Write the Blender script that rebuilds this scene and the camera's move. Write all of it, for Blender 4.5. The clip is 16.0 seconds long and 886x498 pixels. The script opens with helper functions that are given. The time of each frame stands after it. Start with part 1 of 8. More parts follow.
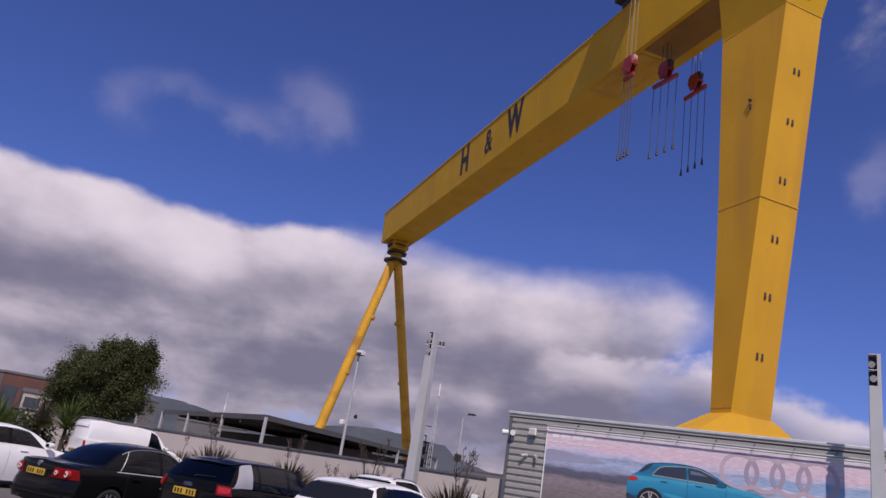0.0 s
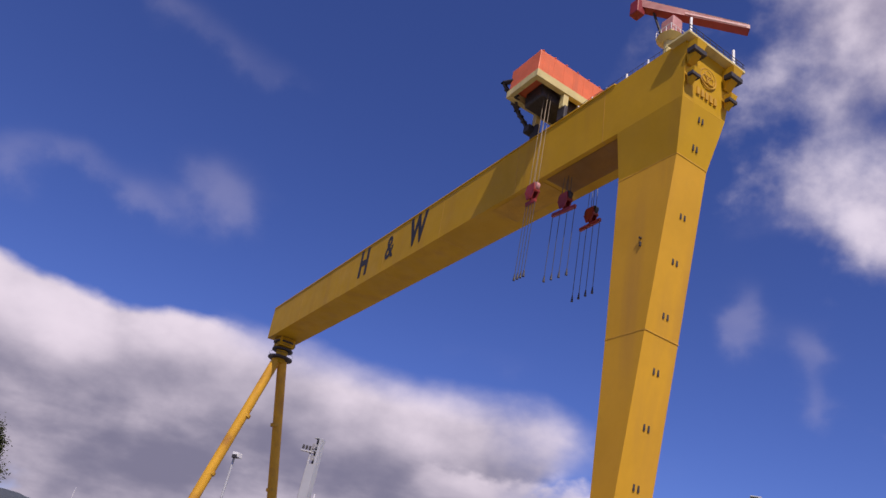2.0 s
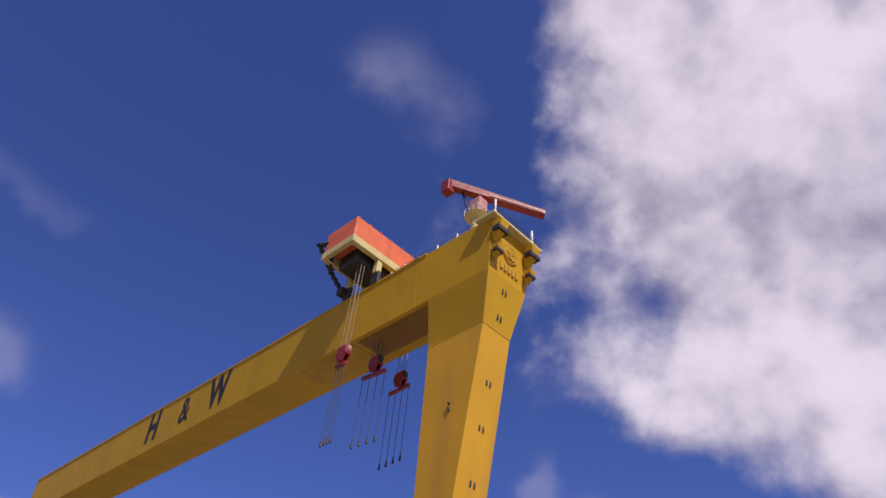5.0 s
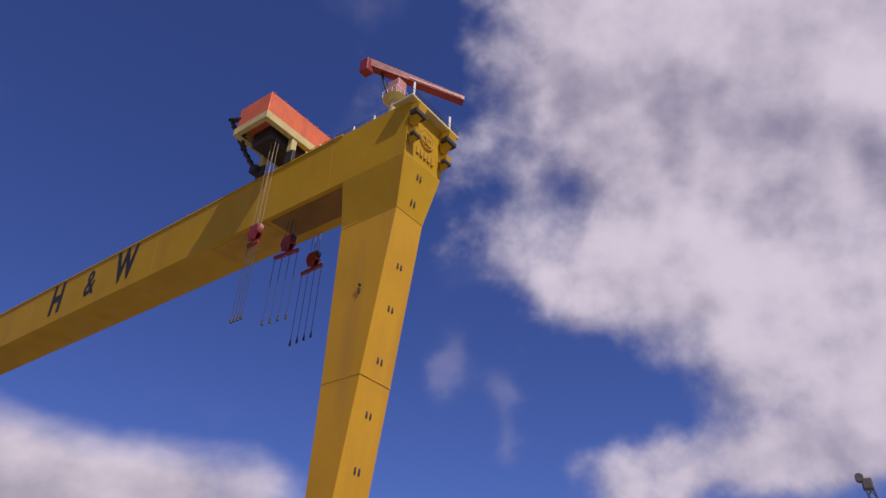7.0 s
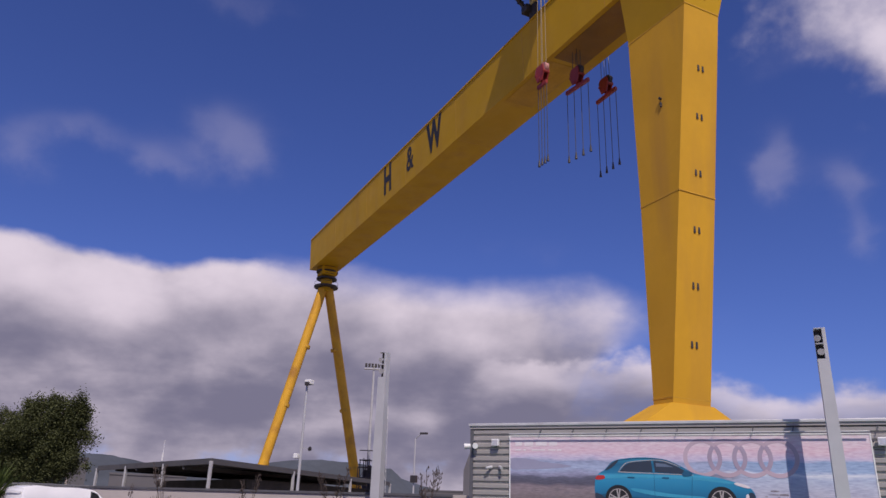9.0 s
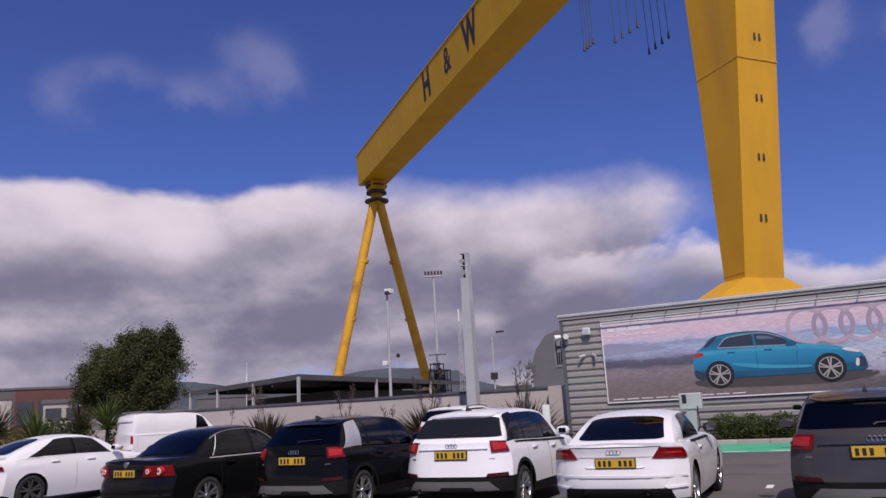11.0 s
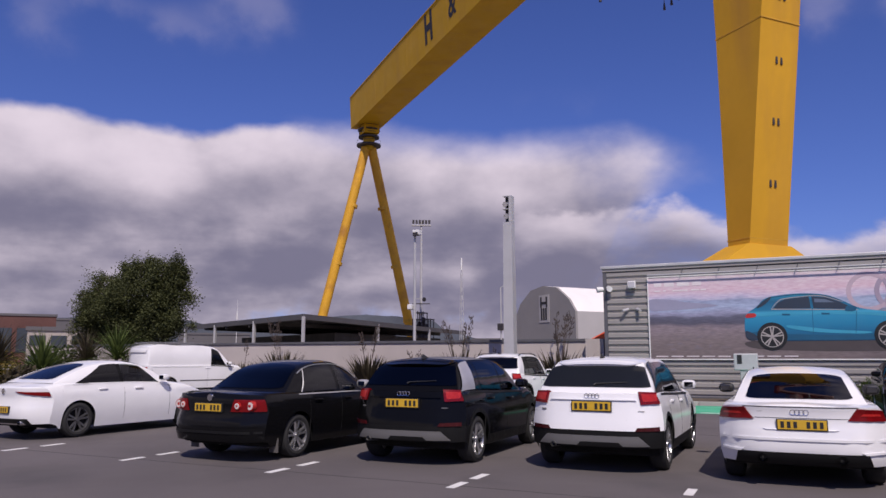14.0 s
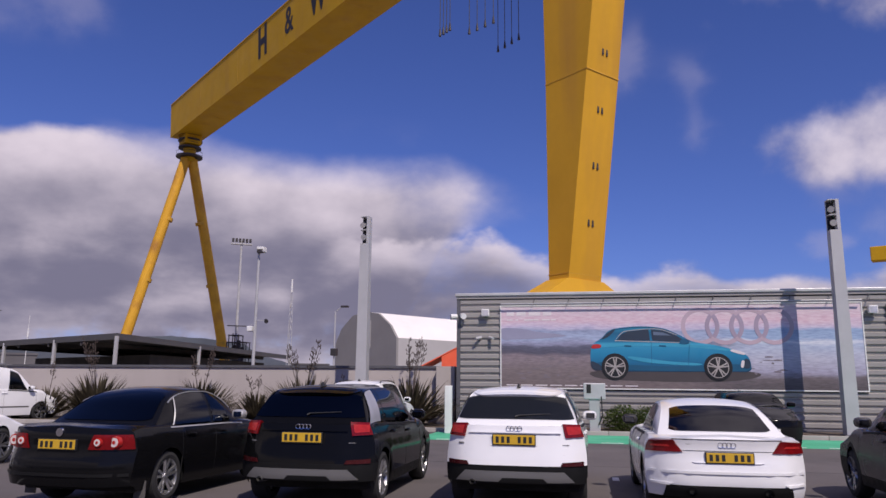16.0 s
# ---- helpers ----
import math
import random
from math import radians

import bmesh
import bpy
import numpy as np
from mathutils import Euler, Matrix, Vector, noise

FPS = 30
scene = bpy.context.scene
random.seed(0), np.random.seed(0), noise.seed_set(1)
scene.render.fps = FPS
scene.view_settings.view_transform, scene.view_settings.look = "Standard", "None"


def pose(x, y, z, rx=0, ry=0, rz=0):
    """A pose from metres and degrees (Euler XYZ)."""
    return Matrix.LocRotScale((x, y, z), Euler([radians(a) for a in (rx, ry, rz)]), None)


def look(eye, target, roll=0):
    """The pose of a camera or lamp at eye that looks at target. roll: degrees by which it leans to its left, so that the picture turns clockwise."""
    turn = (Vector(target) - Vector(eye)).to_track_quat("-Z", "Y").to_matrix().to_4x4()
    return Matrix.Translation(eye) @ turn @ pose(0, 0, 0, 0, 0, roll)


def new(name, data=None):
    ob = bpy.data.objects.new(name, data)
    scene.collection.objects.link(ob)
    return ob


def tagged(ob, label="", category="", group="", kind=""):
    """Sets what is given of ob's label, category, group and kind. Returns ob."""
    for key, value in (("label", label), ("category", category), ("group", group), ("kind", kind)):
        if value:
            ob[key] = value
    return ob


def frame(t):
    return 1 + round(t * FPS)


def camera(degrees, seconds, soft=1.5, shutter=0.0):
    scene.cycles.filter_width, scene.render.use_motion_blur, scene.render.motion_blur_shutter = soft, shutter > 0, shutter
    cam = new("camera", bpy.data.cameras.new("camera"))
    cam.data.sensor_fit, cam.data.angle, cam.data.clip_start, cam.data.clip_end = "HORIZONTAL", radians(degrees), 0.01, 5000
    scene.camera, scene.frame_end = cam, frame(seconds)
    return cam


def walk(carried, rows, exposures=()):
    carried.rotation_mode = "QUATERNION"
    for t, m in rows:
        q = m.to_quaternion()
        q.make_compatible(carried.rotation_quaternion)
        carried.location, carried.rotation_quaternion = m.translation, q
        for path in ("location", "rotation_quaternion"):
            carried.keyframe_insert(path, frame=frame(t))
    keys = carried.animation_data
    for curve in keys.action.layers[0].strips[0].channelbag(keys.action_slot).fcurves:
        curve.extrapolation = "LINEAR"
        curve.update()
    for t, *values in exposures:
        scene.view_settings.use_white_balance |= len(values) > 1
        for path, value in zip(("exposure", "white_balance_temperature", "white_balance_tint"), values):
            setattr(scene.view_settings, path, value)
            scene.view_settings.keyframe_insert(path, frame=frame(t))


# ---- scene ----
cam = camera(62.51, 16.0)
PATH = [
    (0, look((9.109, -3.761, 1.654), (4.506, 4.580, 4.693), 9.05)),
    (0.5, look((8.916, -3.728, 1.773), (5.312, 4.792, 5.571), 10.99)),
    (1, look((8.709, -3.651, 1.694), (5.285, 4.611, 6.169), 11.28)),
    (1.5, look((8.588, -3.623, 1.684), (5.259, 4.692, 6.132), 13.58)),
    (2, look((8.515, -3.517, 1.735), (5.233, 4.730, 6.342), 12.40)),
    (2.5, look((8.366, -3.362, 1.625), (5.382, 4.392, 7.190), 12.19)),
    (3, look((8.222, -3.226, 1.552), (5.802, 4.354, 7.608), 10.15)),
    (3.5, look((8.048, -3.116, 1.536), (6.066, 4.419, 7.805), 9.99)),
    (4, look((7.920, -3.087, 1.544), (6.212, 4.387, 7.965), 10.01)),
    (4.2, look((7.907, -3.118, 1.544), (6.345, 4.352, 8.006), 9.83)),
    (6.3, look((8.143, -3.856, 1.531), (8.324, 3.196, 8.619), 0.04)),
    (6.5, look((8.217, -3.937, 1.524), (8.415, 3.459, 8.251), 0.97)),
    (7, look((8.476, -4.117, 1.522), (8.872, 4.193, 7.070), 2.72)),
    (7.5, look((8.726, -4.217, 1.519), (9.143, 4.579, 6.258), 2.15)),
    (8, look((8.758, -4.176, 1.552), (9.055, 4.933, 5.668), 2.16)),
    (8.5, look((8.521, -3.943, 1.559), (6.909, 5.166, 5.357), 3.50)),
    (9, look((8.292, -3.531, 1.612), (4.606, 5.133, 4.982), 1.91)),
    (9.5, look((8.189, -3.352, 1.599), (4.353, 5.290, 4.855), 1.41)),
    (10, look((7.916, -3.285, 1.511), (4.008, 5.515, 4.209), -0.51)),
    (10.2, look((7.707, -3.268, 1.572), (3.802, 5.583, 4.104), -1.55)),
    (12.3, look((6.077, -3.267, 1.512), (0.807, 5.023, 3.382), -3.28)),
    (12.5, look((5.904, -3.268, 1.495), (0.711, 5.078, 3.332), -2.27)),
    (13, look((5.343, -3.195, 1.541), (0.357, 5.329, 3.116), 0.14)),
    (13.5, look((4.837, -3.069, 1.507), (0.311, 5.708, 3.083), -2.01)),
    (14, look((4.297, -3.013, 1.522), (0.032, 5.912, 2.987), -0.08)),
    (14.5, look((3.809, -2.827, 1.499), (0.113, 6.344, 2.994), -0.30)),
    (15, look((3.309, -2.752, 1.521), (0.237, 6.641, 3.049), 0.28)),
    (15.5, look((2.947, -2.667, 1.544), (0.642, 6.912, 3.258), 0.49)),
    (16, look((2.730, -2.588, 1.552), (0.810, 7.057, 3.369), 0.52)),
]
walk(cam, PATH, [(0, -0.1, 6600, 17), (1, -0.04, 6600, 17), (1.6, 0.03, 6600, 17), (2.0, 0.03, 6600, 17), (2.5, 0.23, 6600, 16), (3.5, 0.30, 6600, 15), (4.2, 0.24, 6600, 15), (6.3, -0.16, 6600, 17), (7, -0.2, 6600, 17), (8, -0.15, 6600, 17),
                 (9, -0.12, 6600, 17), (12.5, -0.08, 6600, 17), (16, -0.08, 6600, 16)])

# ---------------------------------------------------------------- light and sky
SUN_EL = radians(50)
sun_dir = Vector((0.527 * math.cos(SUN_EL), -0.850 * math.cos(SUN_EL), math.sin(SUN_EL)))
sun = new("sun", bpy.data.lights.new("sun", "SUN"))
sun.data.energy, sun.data.angle, sun.data.color = 3.9, radians(0.53), (1.0, 0.925, 0.81)
sun.matrix_world = look(sun_dir * 300, (0, 0, 0))

# faint wisps: azimuth to the left of +y, elevation, half widths (degrees), weight
WISPS = [(41, 26.5, 4.2, 2.8, 1.1), (56.5, 22.8, 2.4, 2.2, 0.8), (52, 25.0, 3.6, 1.4, 0.8), (46.5, 23.5, 2.2, 1.5, 0.8), (-3.6, 25.0, 2.2, 2.4, 1.0), (-8.4, 22.8, 2.1, 2.2, 0.85), (-9.4, 18.7, 1.4, 2.0, 0.75),
         (52.5, 38.0, 4.4, 1.8, 0.55), (45.5, 37.2, 4.4, 1.6, 0.52), (39.5, 36.4, 3.2, 1.4, 0.42), (16, 55.5, 6.0, 3.0, 0.8), (8, 53.0, 5.0, 3.0, 0.7), (-7, 31.5, 4, 2.5, 0.6), (-16.8, 10.0, 1.5, 1.0, 1.5), (16, 19.6, 5.0, 1.4, 0.4)]


def build_world():
    w = bpy.data.worlds.new("sky")
    scene.world = w
    w.use_nodes = True
    nt = w.node_tree
    nt.nodes.clear()
    N, Lk = nt.nodes.new, nt.links.new

    def put(sock, v):
        if hasattr(v, "links"):
            Lk(v, sock)
        else:
            sock.default_value = v

    def m(op, a, b=0.0, c=0.0):
        n = N("ShaderNodeMath")
        n.operation = op
        for s, v in zip(n.inputs, (a, b, c)):
            put(s, v)
        return n.outputs[0]

    def ramp(v, lo, hi):
        n = N("ShaderNodeMapRange")
        n.interpolation_type = "SMOOTHSTEP"
        put(n.inputs[0], v)
        n.inputs[1].default_value, n.inputs[2].default_value = lo, hi
        return n.outputs[0]

    def mix(f, a, b):
        n = N("ShaderNodeMix")
        n.data_type = "RGBA"
        put(n.inputs[0], f)
        put(n.inputs[6], a)
        put(n.inputs[7], b)
        return n.outputs[2]

    def fbm(vec, scale, detail, rough=0.55, dist=0.0):
        n = N("ShaderNodeTexNoise")
        Lk(vec, n.inputs["Vector"])
        n.inputs["Scale"].default_value, n.inputs["Detail"].default_value = scale, detail
        n.inputs["Roughness"].default_value, n.inputs["Distortion"].default_value = rough, dist
        return n.outputs[0]

    co = N("ShaderNodeTexCoord").outputs["Generated"]
    sep = N("ShaderNodeSeparateXYZ")
    Lk(co, sep.inputs[0])
    x, y, z = sep.outputs
    az = m("MULTIPLY", m("ARCTAN2", m("MULTIPLY", x, -1.0), y), 57.2958)
    el = m("MULTIPLY", m("ARCSINE", z), 57.2958)
    flat = N("ShaderNodeCombineXYZ")
    Lk(m("MULTIPLY", az, 0.055), flat.inputs[0])
    Lk(m("MULTIPLY", el, 0.080), flat.inputs[1])
    big = fbm(flat.outputs[0], 1.1, 7, 0.50)
    shift = N("ShaderNodeCombineXYZ")
    Lk(m("ADD", m("MULTIPLY", az, 0.055), -0.07), shift.inputs[0])
    Lk(m("ADD", m("MULTIPLY", el, 0.080), 0.15), shift.inputs[1])
    lit = fbm(shift.outputs[0], 1.1, 6, 0.50)
    fine = fbm(flat.outputs[0], 3.2, 6, 0.50)
    relief = m("SUBTRACT", big, lit)
    nb, nf = m("SUBTRACT", big, 0.5), m("SUBTRACT", fine, 0.5)

    # the long low bank: crisp and bright to the left, a soft violet lobe to the right, small cumulus along the skyline
    left = ramp(az, 33.0, 39.0)
    top = m("ADD", 17.0, m("MULTIPLY", left, 0.2))
    top = m("SUBTRACT", top, m("MULTIPLY", ramp(az, 12.0, 2.0), 3.4))
    d1 = m("SUBTRACT", m("ADD", top, m("ADD", m("MULTIPLY", nb, 3.6), m("MULTIPLY", nf, 2.0))), el)
    soft_edge = m("ADD", ramp(d1, -1.2, 2.2), m("MULTIPLY", left, m("SUBTRACT", ramp(d1, -0.3, 0.8), ramp(d1, -1.2, 2.2))))
    lobe = ramp(m("ADD", az, m("ADD", m("MULTIPLY", nb, 11.0), m("MULTIPLY", nf, 9.0))), -1.0, 15.0)
    under = m("MULTIPLY", ramp(az, 17.5, 7.0), 15.2)
    under = ramp(m("SUBTRACT", m("ADD", el, m("ADD", m("MULTIPLY", nf, 3.0), m("MULTIPLY", nb, 3.0))), under), -3.0, 2.0)
    roll = m("MULTIPLY", soft_edge, m("MULTIPLY", lobe, under))
    crest = m("ADD", m("ADD", 8.9, m("MULTIPLY", ramp(az, -2.0, 8.0), 2.2)), m("MULTIPLY", ramp(az, -8.0, -13.0), -2.0))
    crest = m("ADD", crest, m("MULTIPLY", ramp(az, -17.0, -25.0), 3.4))
    d3 = m("SUBTRACT", m("ADD", crest, m("ADD", m("MULTIPLY", nb, 5.0), m("MULTIPLY", nf, 4.4))), el)
    low = m("MULTIPLY", ramp(d3, -0.3, 1.1), m("ADD", 0.86, m("MULTIPLY", nf, 1.0)))
    cover1 = m("MINIMUM", m("MAXIMUM", roll, low), 1.0)
    gap = m("MULTIPLY", ramp(m("ADD", el, m("MULTIPLY", nb, 6.0)), 5.0, 2.0), m("MULTIPLY", ramp(nf, 0.02, 0.16), 0.75))
    cover1 = m("MULTIPLY", cover1, m("SUBTRACT", 1.0, gap))
    b1 = m("ADD", m("SUBTRACT", 1.0, m("MULTIPLY", ramp(d1, 0.6, 8.0), 0.74)), m("MULTIPLY", relief, 1.5))
    b1 = m("ADD", b1, m("MULTIPLY", nf, 1.15))
    b1 = m("ADD", b1, m("MULTIPLY", m("SUBTRACT", left, 1.0), 0.12))
    puff = m("MULTIPLY", m("MULTIPLY", ramp(d3, -0.5, 0.6), ramp(d3, 3.4, 0.8)), ramp(az, 22.0, 14.0))
    b1 = m("ADD", b1, m("MULTIPLY", puff, 0.55))
    b1 = m("ADD", b1, m("MULTIPLY", ramp(el, 5.0, 0.5), 0.22))
    streak = N("ShaderNodeCombineXYZ")
    Lk(m("MULTIPLY", az, 0.045), streak.inputs[0])
    Lk(m("MULTIPLY", el, 0.15), streak.inputs[1])
    band = m("SUBTRACT", fbm(streak.outputs[0], 1.6, 6, 0.5), 0.5)
    b1 = m("ADD", b1, m("MULTIPLY", m("MULTIPLY", band, 1.7), ramp(el, 15.0, 7.0)))
    b1 = m("SUBTRACT", b1, m("MULTIPLY", m("MULTIPLY", ramp(el, 13.0, 6.0), ramp(az, 12.0, 34.0)), 0.02))
    col1 = mix(ramp(b1, -0.1, 1.25), (0.20, 0.197, 0.285, 1), (0.78, 0.715, 0.80, 1))

    # the broken high cloud, lumpy, with ragged holes and a soft edge
    lump = m("SUBTRACT", fbm(co, 4.4, 8, 0.50), 0.5)
    tuft = m("SUBTRACT", fbm(co, 15.0, 6, 0.52), 0.5)
    toward = N("ShaderNodeVectorMath")
    toward.operation = "ADD"
    Lk(co, toward.inputs[0])
    toward.inputs[1].default_value = (0.022, -0.026, 0.030)
    shade = m("SUBTRACT", fbm(toward.outputs[0], 4.4, 7, 0.50), 0.5)
    edge = m("ADD", -20.5, m("MULTIPLY", ramp(el, 23.0, 34.0), 17.5))
    edge = m("ADD", edge, m("MULTIPLY", ramp(el, 20.5, 17.0), 6.5))
    edge = m("ADD", edge, m("MULTIPLY", m("SUBTRACT", m("MAXIMUM", el, 40.0), 40.0), 0.06))
    d2 = m("ADD", m("SUBTRACT", edge, az), m("ADD", m("MULTIPLY", lump, 16.0), m("MULTIPLY", tuft, 5.0)))
    dens = m("MULTIPLY", m("ADD", m("MULTIPLY", ramp(d2, -5.0, 7.0), 0.72), m("MULTIPLY", ramp(d2, 5.0, 16.0), 0.42)), ramp(m("ADD", el, m("MULTIPLY", lump, 6.0)), 13.8, 17.4))
    dens = m("ADD", dens, m("ADD", m("MULTIPLY", lump, 1.7), m("MULTIPLY", tuft, 0.6)))
    dens = m("MULTIPLY", m("MULTIPLY", dens, ramp(d2, -15.0, -4.0)), ramp(az, -120.0, -80.0))
    cover2 = m("MULTIPLY", ramp(dens, 0.10, 1.0), 0.95)
    b2 = m("ADD", m("ADD", 0.60, m("MULTIPLY", m("SUBTRACT", lump, shade), 2.7)), m("MULTIPLY", tuft, 0.45))
    b2 = m("ADD", b2, m("MULTIPLY", ramp(dens, 0.3, 1.3), 0.16))
    b2 = m("SUBTRACT", b2, m("MULTIPLY", ramp(el, 22.0, 14.5), 0.24))
    col2 = mix(ramp(b2, 0.0, 1.15), (0.27, 0.25, 0.36, 1), (0.76, 0.71, 0.81, 1))

    # wisps, torn by the same lumps
    waz = m("ADD", az, m("ADD", m("MULTIPLY", nf, 6.0), m("MULTIPLY", nb, 4.0)))
    wel = m("ADD", el, m("ADD", m("MULTIPLY", tuft, 3.0), m("MULTIPLY", lump, 3.0)))
    total = None
    for a, e, wa, we, k in WISPS:
        da = m("DIVIDE", m("SUBTRACT", waz, float(a)), float(wa))
        de = m("DIVIDE", m("SUBTRACT", wel, float(e)), float(we))
        q = m("ADD", m("MULTIPLY", da, da), m("MULTIPLY", de, de))
        g = m("MULTIPLY", m("EXPONENT", m("MULTIPLY", q, -0.9)), k)
        total = g if total is None else m("ADD", total, g)
    cover3 = m("MULTIPLY", ramp(m("ADD", total, m("MULTIPLY", tuft, 1.2)), 0.05, 1.3), m("MULTIPLY", ramp(total, 0.02, 0.9), 0.27))
    sky = N("ShaderNodeTexSky")
    sky.sky_type, sky.sun_disc = "NISHITA", False
    sky.sun_elevation, sky.sun_rotation = SUN_EL, math.atan2(sun_dir.x, sun_dir.y)
    sky.air_density, sky.dust_density, sky.ozone_density = 1.0, 0.4, 3.0
    tint = N("ShaderNodeVectorMath")
    tint.operation = "MULTIPLY"
    Lk(sky.outputs[0], tint.inputs[0])
    tint.inputs[1].default_value = (0.0455, 0.0545, 0.104)
    col = mix(cover3, tint.outputs[0], (0.50, 0.47, 0.62, 1))
    col = mix(cover2, col, col2)
    col = mix(cover1, col, col1)
    bg = N("ShaderNodeBackground")
    Lk(col, bg.inputs[0])
    bg.inputs[1].default_value = 1.0
    Lk(bg.outputs[0], N("ShaderNodeOutputWorld").inputs[0])


build_world()


# ---------------------------------------------------------------- materials
def material(name, base, rough=0.6, metal=0.0, vary=0.12, scale=2.0, fine=40.0, bump=0.0, stain=None, stain_amount=0.0,
             stain_scale=0.6, streak=False, coat=0.0, spec=0.5, per_piece=0.0):
    mat = bpy.data.materials.new(name)
    mat.use_nodes = True
    nt = mat.node_tree
    b = nt.nodes["Principled BSDF"]
    N, Lk = nt.nodes.new, nt.links.new
    co = N("ShaderNodeTexCoord").outputs["Object"]

    def noise_node(sc, det=4, vec=co):
        n = N("ShaderNodeTexNoise")
        Lk(vec, n.inputs["Vector"])
        n.inputs["Scale"].default_value, n.inputs["Detail"].default_value = sc, det
        return n.outputs[0]

    def mixc(f, a, c):
        n = N("ShaderNodeMix")
        n.data_type = "RGBA"
        Lk(f, n.inputs[0])
        for s, v in ((n.inputs[6], a), (n.inputs[7], c)):
            if hasattr(v, "links"):
                Lk(v, s)
            else:
                s.default_value = (*v, 1)
        return n.outputs[2]

    def rng(v, lo, hi, a=0.0, c=1.0):
        n = N("ShaderNodeMapRange")
        Lk(v, n.inputs[0])
        for s, val in zip(n.inputs[1:5], (lo, hi, a, c)):
            s.default_value = val
        return n.outputs[0]

    lo = tuple(max(0.0, c * (1 - vary)) for c in base)
    hi = tuple(min(1.0, c * (1 + vary)) for c in base)
    col = mixc(rng(noise_node(scale, 5), 0.3, 0.7), lo, hi)
    grain = noise_node(fine, 3)
    col = mixc(rng(grain, 0.3, 0.7, 0.0, min(1.0, vary * 1.6)), col, tuple(c * 0.72 for c in base))
    if stain:
        vec = co
        if streak:
            mp = N("ShaderNodeMapping")
            Lk(co, mp.inputs[0])
            mp.inputs["Scale"].default_value = (1.0, 1.0, 0.09)
            vec = mp.outputs[0]
        col = mixc(rng(noise_node(stain_scale, 6, vec), 0.52, 0.75, 0.0, stain_amount), col, stain)
    if per_piece:
        info = N("ShaderNodeObjectInfo")
        col = mixc(rng(info.outputs["Random"], 0, 1, 0, per_piece), col, tuple(c * 0.6 for c in base))
    Lk(col, b.inputs["Base Color"])
    rn = rng(noise_node(scale * 2.3, 4), 0.3, 0.7, max(0.02, rough - 0.08), min(1.0, rough + 0.08))
    Lk(rn, b.inputs["Roughness"])
    b.inputs["Metallic"].default_value = metal
    b.inputs["Specular IOR Level"].default_value = spec
    b.inputs["Coat Weight"].default_value = coat
    b.inputs["Coat Roughness"].default_value = 0.04
    if bump:
        bn = N("ShaderNodeBump")
        bn.inputs["Strength"].default_value, bn.inputs["Distance"].default_value = 0.6, bump
        Lk(grain, bn.inputs["Height"])
        Lk(bn.outputs[0], b.inputs["Normal"])
    return mat


def glass(name, tint, rough=0.02, alpha=0.75):
    mat = bpy.data.materials.new(name)
    mat.use_nodes = True
    nt = mat.node_tree
    nt.nodes.clear()
    N, Lk = nt.nodes.new, nt.links.new
    t, g, f, mx = N("ShaderNodeBsdfTransparent"), N("ShaderNodeBsdfGlossy"), N("ShaderNodeFresnel"), N("ShaderNodeMixShader")
    t.inputs[0].default_value = (*tint, 1)
    g.inputs["Roughness"].default_value = rough
    f.inputs[0].default_value = 1.5
    Lk(f.outputs[0], mx.inputs[0])
    Lk(t.outputs[0], mx.inputs[1])
    Lk(g.outputs[0], mx.inputs[2])
    Lk(mx.outputs[0], N("ShaderNodeOutputMaterial").inputs[0])
    return mat


M = {}
M["crane_leg"] = material("old_crane_yellow_paint", (0.63, 0.335, 0.022), 0.6, vary=0.07, scale=0.12, fine=1.2, spec=0.25, stain=(0.40, 0.20, 0.05), stain_amount=0.5, stain_scale=0.22, streak=True)
M["crane"] = material("crane_yellow_paint", (0.56, 0.318, 0.008), 0.6, vary=0.07, scale=0.12, fine=1.2, spec=0.25, stain=(0.40, 0.20, 0.03), stain_amount=0.45, stain_scale=0.22, streak=True)
M["crane_tube"] = material("rust_marked_yellow_paint", (0.64, 0.34, 0.03), 0.6, vary=0.12, scale=0.25, fine=1.5, spec=0.25, stain=(0.28, 0.12, 0.035), stain_amount=0.75, stain_scale=0.16)
M["seam"] = material("weld_seam", (0.56, 0.30, 0.02), 0.6, vary=0.2, scale=0.8)
M["letter"] = material("black_letter_paint", (0.015, 0.015, 0.02), 0.6, vary=0.3)
M["dark_steel"] = material("dark_grimy_steel", (0.05, 0.045, 0.05), 0.6, metal=0.3, vary=0.3)
M["orange"] = material("orange_red_sheet", (0.75, 0.16, 0.055), 0.55, vary=0.1, scale=0.4, fine=4, stain=(0.4, 0.1, 0.05), stain_amount=0.5, streak=True)
M["cream"] = material("cream_steel", (0.62, 0.52, 0.22), 0.55, vary=0.12, scale=0.4, stain=(0.3, 0.2, 0.08), stain_amount=0.5)
M["red"] = material("red_oxide_paint", (0.27, 0.024, 0.022), 0.5, vary=0.15, scale=0.5)
M["redwhite"] = material("faded_pink_and_sunlit_red", (0.55, 0.26, 0.24), 0.55, vary=0.15)
M["cable"] = material("wire_rope", (0.10, 0.10, 0.11), 0.5, metal=0.5)
M["cable_light"] = material("pale_wire_rope", (0.17, 0.12, 0.07), 0.5, metal=0.2)
M["white_metal"] = material("white_metal", (0.75, 0.75, 0.75), 0.5)
M["asphalt"] = material("asphalt", (0.112, 0.098, 0.100), 0.9, vary=0.16, scale=0.35, fine=70, bump=0.004, stain=(0.045, 0.042, 0.045), stain_amount=0.6, stain_scale=0.5)
M["land"] = material("dock_concrete", (0.21, 0.185, 0.155), 0.95, vary=0.25, scale=0.05, fine=1.0)
